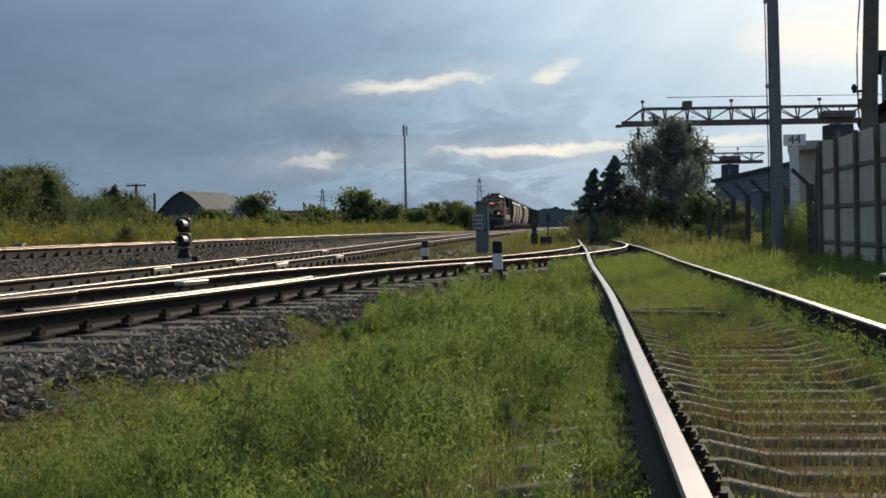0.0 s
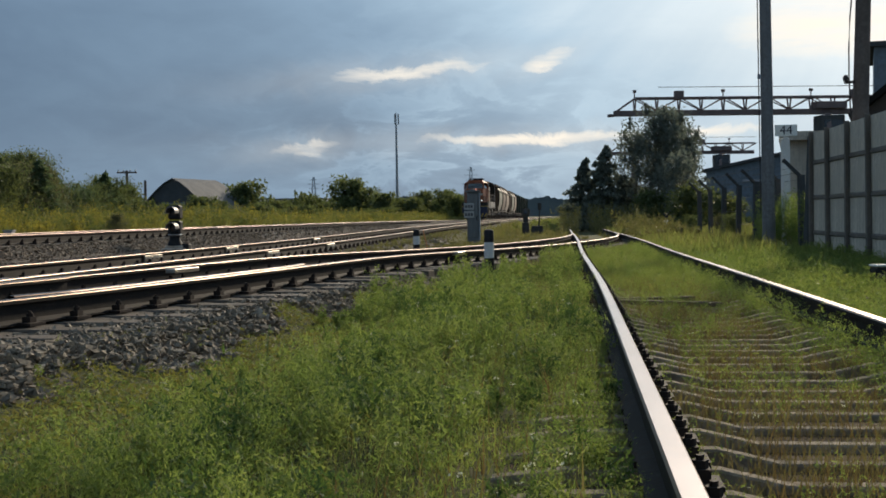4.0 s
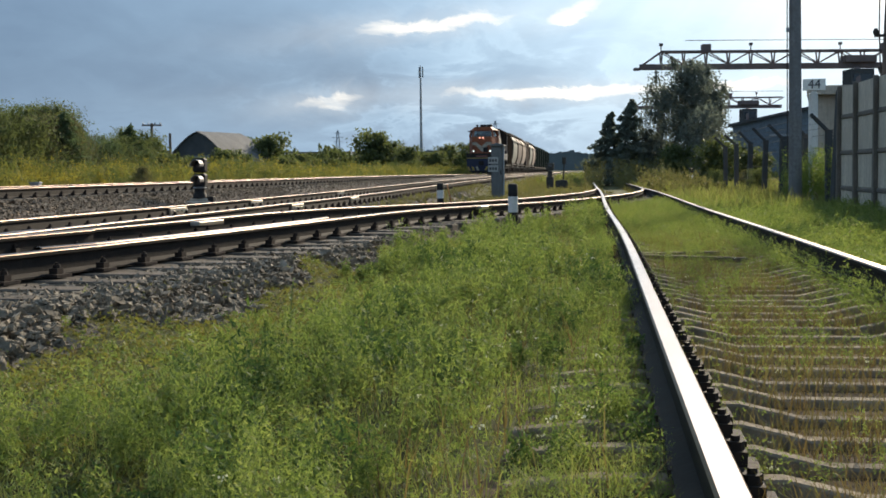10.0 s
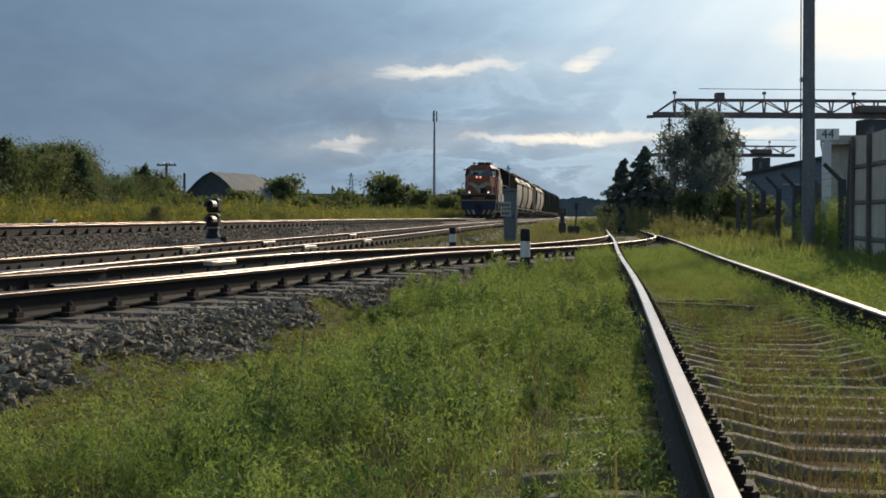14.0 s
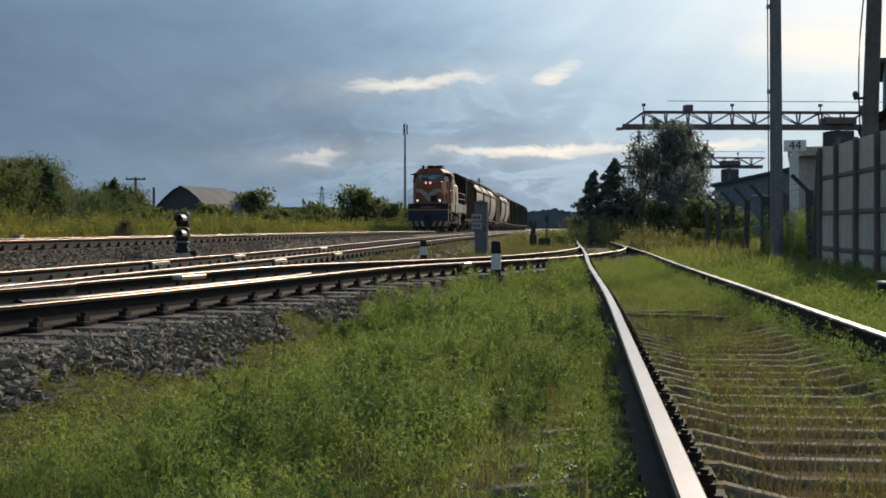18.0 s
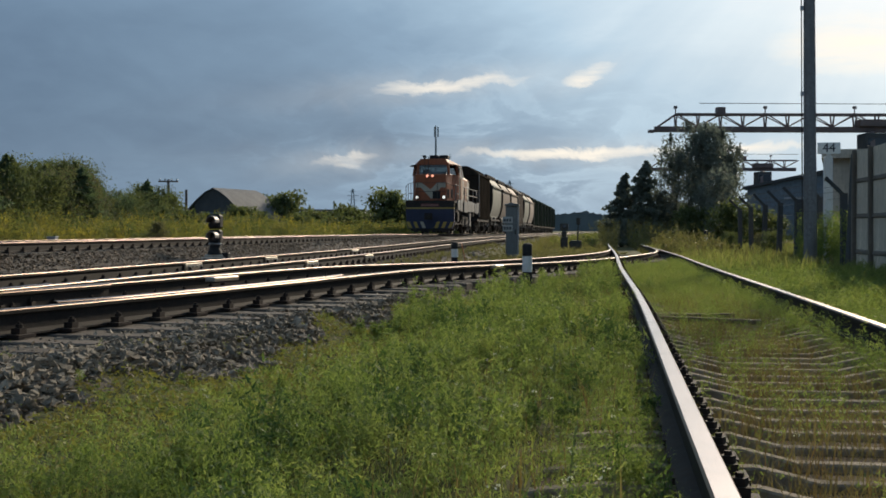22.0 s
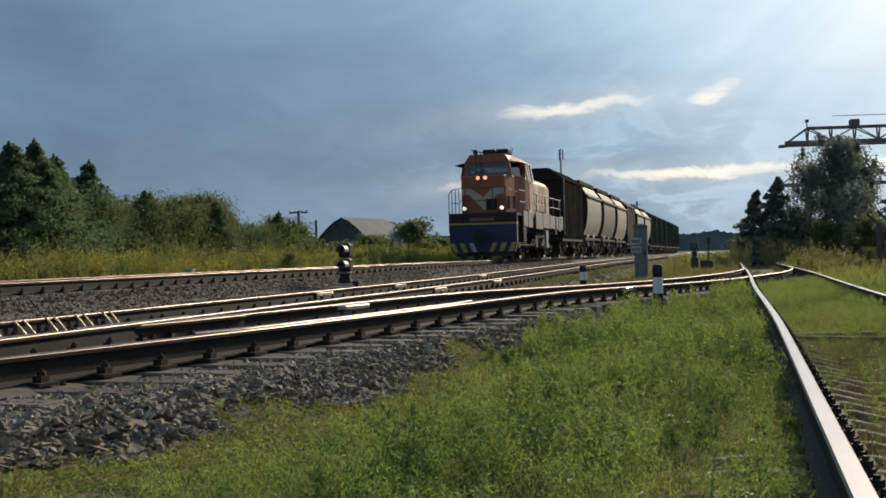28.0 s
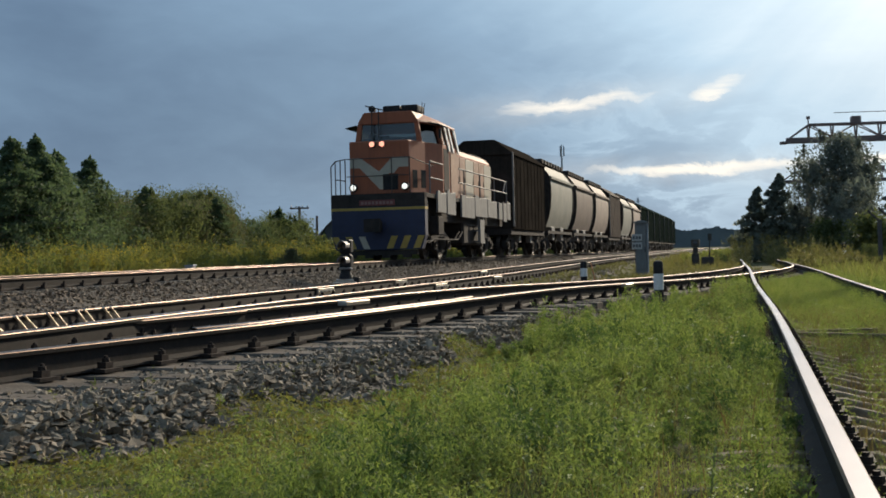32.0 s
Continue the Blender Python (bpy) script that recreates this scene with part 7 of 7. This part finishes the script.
def hopper(color, label, at):
    """Covered hopper with barrel-shaped sides over discharge chutes."""
    t = thing("hopper_wagon", label, "wagon", "wagons of the train", at=at)
    ln = 9.35
    half = [(0.0, 5.05), (0.6, 5.02), (1.05, 4.78), (1.42, 4.3), (1.53, 4.05), (1.585, 3.6), (1.59, 3.1), (1.55, 2.5), (1.44, 1.95), (1.25, 1.45)]
    ring = [(x, z) for x, z in half] + [(-x, z) for x, z in reversed(half[1:])]
    part("barrel", Mesh().prism(ring, "y", 0.35, ln - 0.35), color, t, smooth=True)
    for s in (-1, 1):
        part("eave_rail", Mesh().prism([(s * 1.53, 4.02), (s * 1.66, 4.0), (s * 1.66, 4.13), (s * 1.48, 4.2)], "y", 0.3, ln - 0.3), color, t, "folded eave rail")
    for y in (0.3, ln - 0.42):
        part("end_rim", Mesh().prism([(x * 1.02, z * 1.004) for x, z in ring], "y", y, y + 0.12), M_FRAME, t, "dark end plate")
    for k in range(8):
        y = 0.7 + k * 1.03
        for sx in (-0.8, 0.8):
            part("hatch", Mesh().box(sx - 0.3, sx + 0.3, y, y + 0.62, 4.86, 5.13), M_FRAME, t, "dark roof hatch", 0.03)
    part("roof_walk", Mesh().box(0.55, 0.75, 0.4, ln - 0.4, 5.03, 5.08), M_FRAME, t)
    part("underframe", Mesh().box(-0.35, 0.35, 0.1, ln - 0.1, 0.95, 1.25).box(-1.45, 1.45, 0.1, 0.3, 1.0, 1.25).box(-1.45, 1.45, ln - 0.3, ln - 0.1, 1.0, 1.25).box(1.35, 1.45, 0.3, ln - 0.3, 1.1, 1.25).box(-1.45, -1.35, 0.3, ln - 0.3, 1.1, 1.25), M_FRAME, t)
    for s in (-1, 1):
        for y in (2.3, 5.6):
            part("chute", Mesh().prism([(y, 1.5), (y + 1.3, 1.5), (y + 0.95, 0.75), (y + 0.35, 0.75)], "x", s * 1.15 - 0.14, s * 1.15 + 0.14), M_GREYBOX, t, "pale discharge chute", 0.02)
    part("end_ladder", Mesh().tube((1.3, 0.28, 1.2), (1.3, 0.28, 4.4), 0.02, 0.02, 5).tube((0.95, 0.28, 1.2), (0.95, 0.28, 4.6), 0.02, 0.02, 5), M_FRAME, t)
    bogie(t, 1.45, False)
    bogie(t, ln - 1.45, False)
    coupler(t, 0.1, -1)
    coupler(t, ln - 0.1, 1)
    return t


def box_wagon(color, label, at):
    """High-sided covered wagon with ribs and a pitched roof."""
    t = thing("covered_wagon", label, "wagon", "wagons of the train", at=at)
    ln = 9.45
    part("body", Mesh().box(-1.48, 1.48, 0.2, ln - 0.2, 1.2, 4.5), color, t)
    part("roof", Mesh().prism([(-1.56, 4.5), (1.56, 4.5), (1.5, 4.6), (0.7, 5.2), (-0.7, 5.2), (-1.5, 4.6)], "y", 0.12, ln - 0.12), color, t, bevel=0.02)
    for s in (-1, 1):
        for k in range(10):
            y = 0.25 + k * (ln - 0.6) / 9
            part("rib", Mesh().box(s * 1.485 - 0.012, s * 1.485 + 0.012, y, y + 0.08, 1.2, 4.49), color, t)
    part("corner_strip", Mesh().box(1.49, 1.56, 0.12, 0.19, 1.3, 4.62), M_GREYBOX, t, "pale corner strip")
    for k in range(3):
        part("hatch", Mesh().box(-0.45, 0.45, 1.2 + 2.8 * k, 2.2 + 2.8 * k, 5.2, 5.3), M_FRAME, t, "dark roof hatch", 0.03)
    part("underframe", Mesh().box(-1.4, 1.4, 0.1, ln - 0.1, 0.95, 1.2), M_FRAME, t)
    for y in (2.9, 6.0):
        part("chute", Mesh().prism([(y, 1.2), (y + 0.9, 1.2), (y + 0.7, 0.6), (y + 0.2, 0.6)], "x", 1.0, 1.2), M_GREYBOX, t, "pale discharge chute")
    bogie(t, 1.45, False)
    bogie(t, ln - 1.45, False)
    coupler(t, 0.1, -1)
    coupler(t, ln - 0.1, 1)
    return t


M_PALE = material("dusty_grey_green_paint", (0.2, 0.2, 0.165), 0.75, 0, 0.15, 0.9, (0.25, 0.22, 0.165), 0.1, streaks=0.3)
M_TAN = material("dusty_brown_paint", (0.105, 0.07, 0.052), 0.75, 0, 0.2, 0.9, (0.14, 0.09, 0.062), 0.1, streaks=0.4)
M_PINK = material("dusty_cream_paint", (0.26, 0.2, 0.16), 0.75, 0, 0.15, 0.9, (0.36, 0.27, 0.2), 0.1, streaks=0.3)
M_GREEN = material("dark_green_wagon_paint", (0.02, 0.029, 0.024), 0.9, 0, 0.3, 0.8, (0.032, 0.034, 0.027), 0.1, streaks=0.5, spec=0.0)
M_SOOT = material("sooty_wagon_paint", (0.03, 0.026, 0.022), 0.9, 0, 0.3, 0.8, (0.045, 0.036, 0.029), 0.1, streaks=0.5, spec=0.0)
M_DKBROWN = material("dark_brown_wagon_paint", (0.04, 0.027, 0.022), 0.8, 0, 0.3, 0.8, (0.06, 0.042, 0.03), 0.1, streaks=0.4, spec=0.05)


def build_train():
    VEH.append((locomotive(), 0.0))
    green = "dark green covered wagon with ribs and pitched roof"
    order = [("box", M_SOOT, "sooty dark brown covered wagon with ribs and pitched roof"), ("hop", M_PALE, "pale grey-green hopper wagon dusty with cement"), ("hop", M_TAN, "brownish hopper wagon dusty with cement"),
             ("hop", M_PINK, "cream hopper wagon dusty with cement"), ("box", M_DKBROWN, "dark brown covered wagon with ribs and pitched roof"),
             ("hop", M_PALE, "pale grey-green hopper wagon dusty with cement"), ("hop", M_PINK, "cream hopper wagon dusty with cement")] + [("box", M_GREEN, green)] * 7
    made = {}
    for i, (kind, mat, label) in enumerate(order):
        back = 15.5 + i * 10.3
        at = train_pose(37.5 + back)
        if (kind, mat) in made:
            w = copy_thing(made[kind, mat], at)
        else:
            w = made[kind, mat] = hopper(mat, label, at) if kind == "hop" else box_wagon(mat, label, at)
        VEH.append((w, back))


build_train()


def train_y(t):
    ts, ys = [a for a, b in TRAIN_Y], [b for a, b in TRAIN_Y]
    return float(np.interp(t, ts, ys))


def motions():
    """The train rolls towards the camera; wheels turn with the way made good."""
    for ob, back in VEH:
        walk(ob, [(t, train_pose(y + back / math.sqrt(1 + 0.1113 ** 2))) for t, y in TRAIN_Y])
    steps = [i * 0.16 for i in range(201)]
    for w, yy in WHEELS:
        walk(w, [(t, pose(0, yy, 0.475, math.degrees((TRAIN_Y[0][1] - train_y(t)) * 1.006 / 0.475), 0, 0)) for t in steps])


motions()
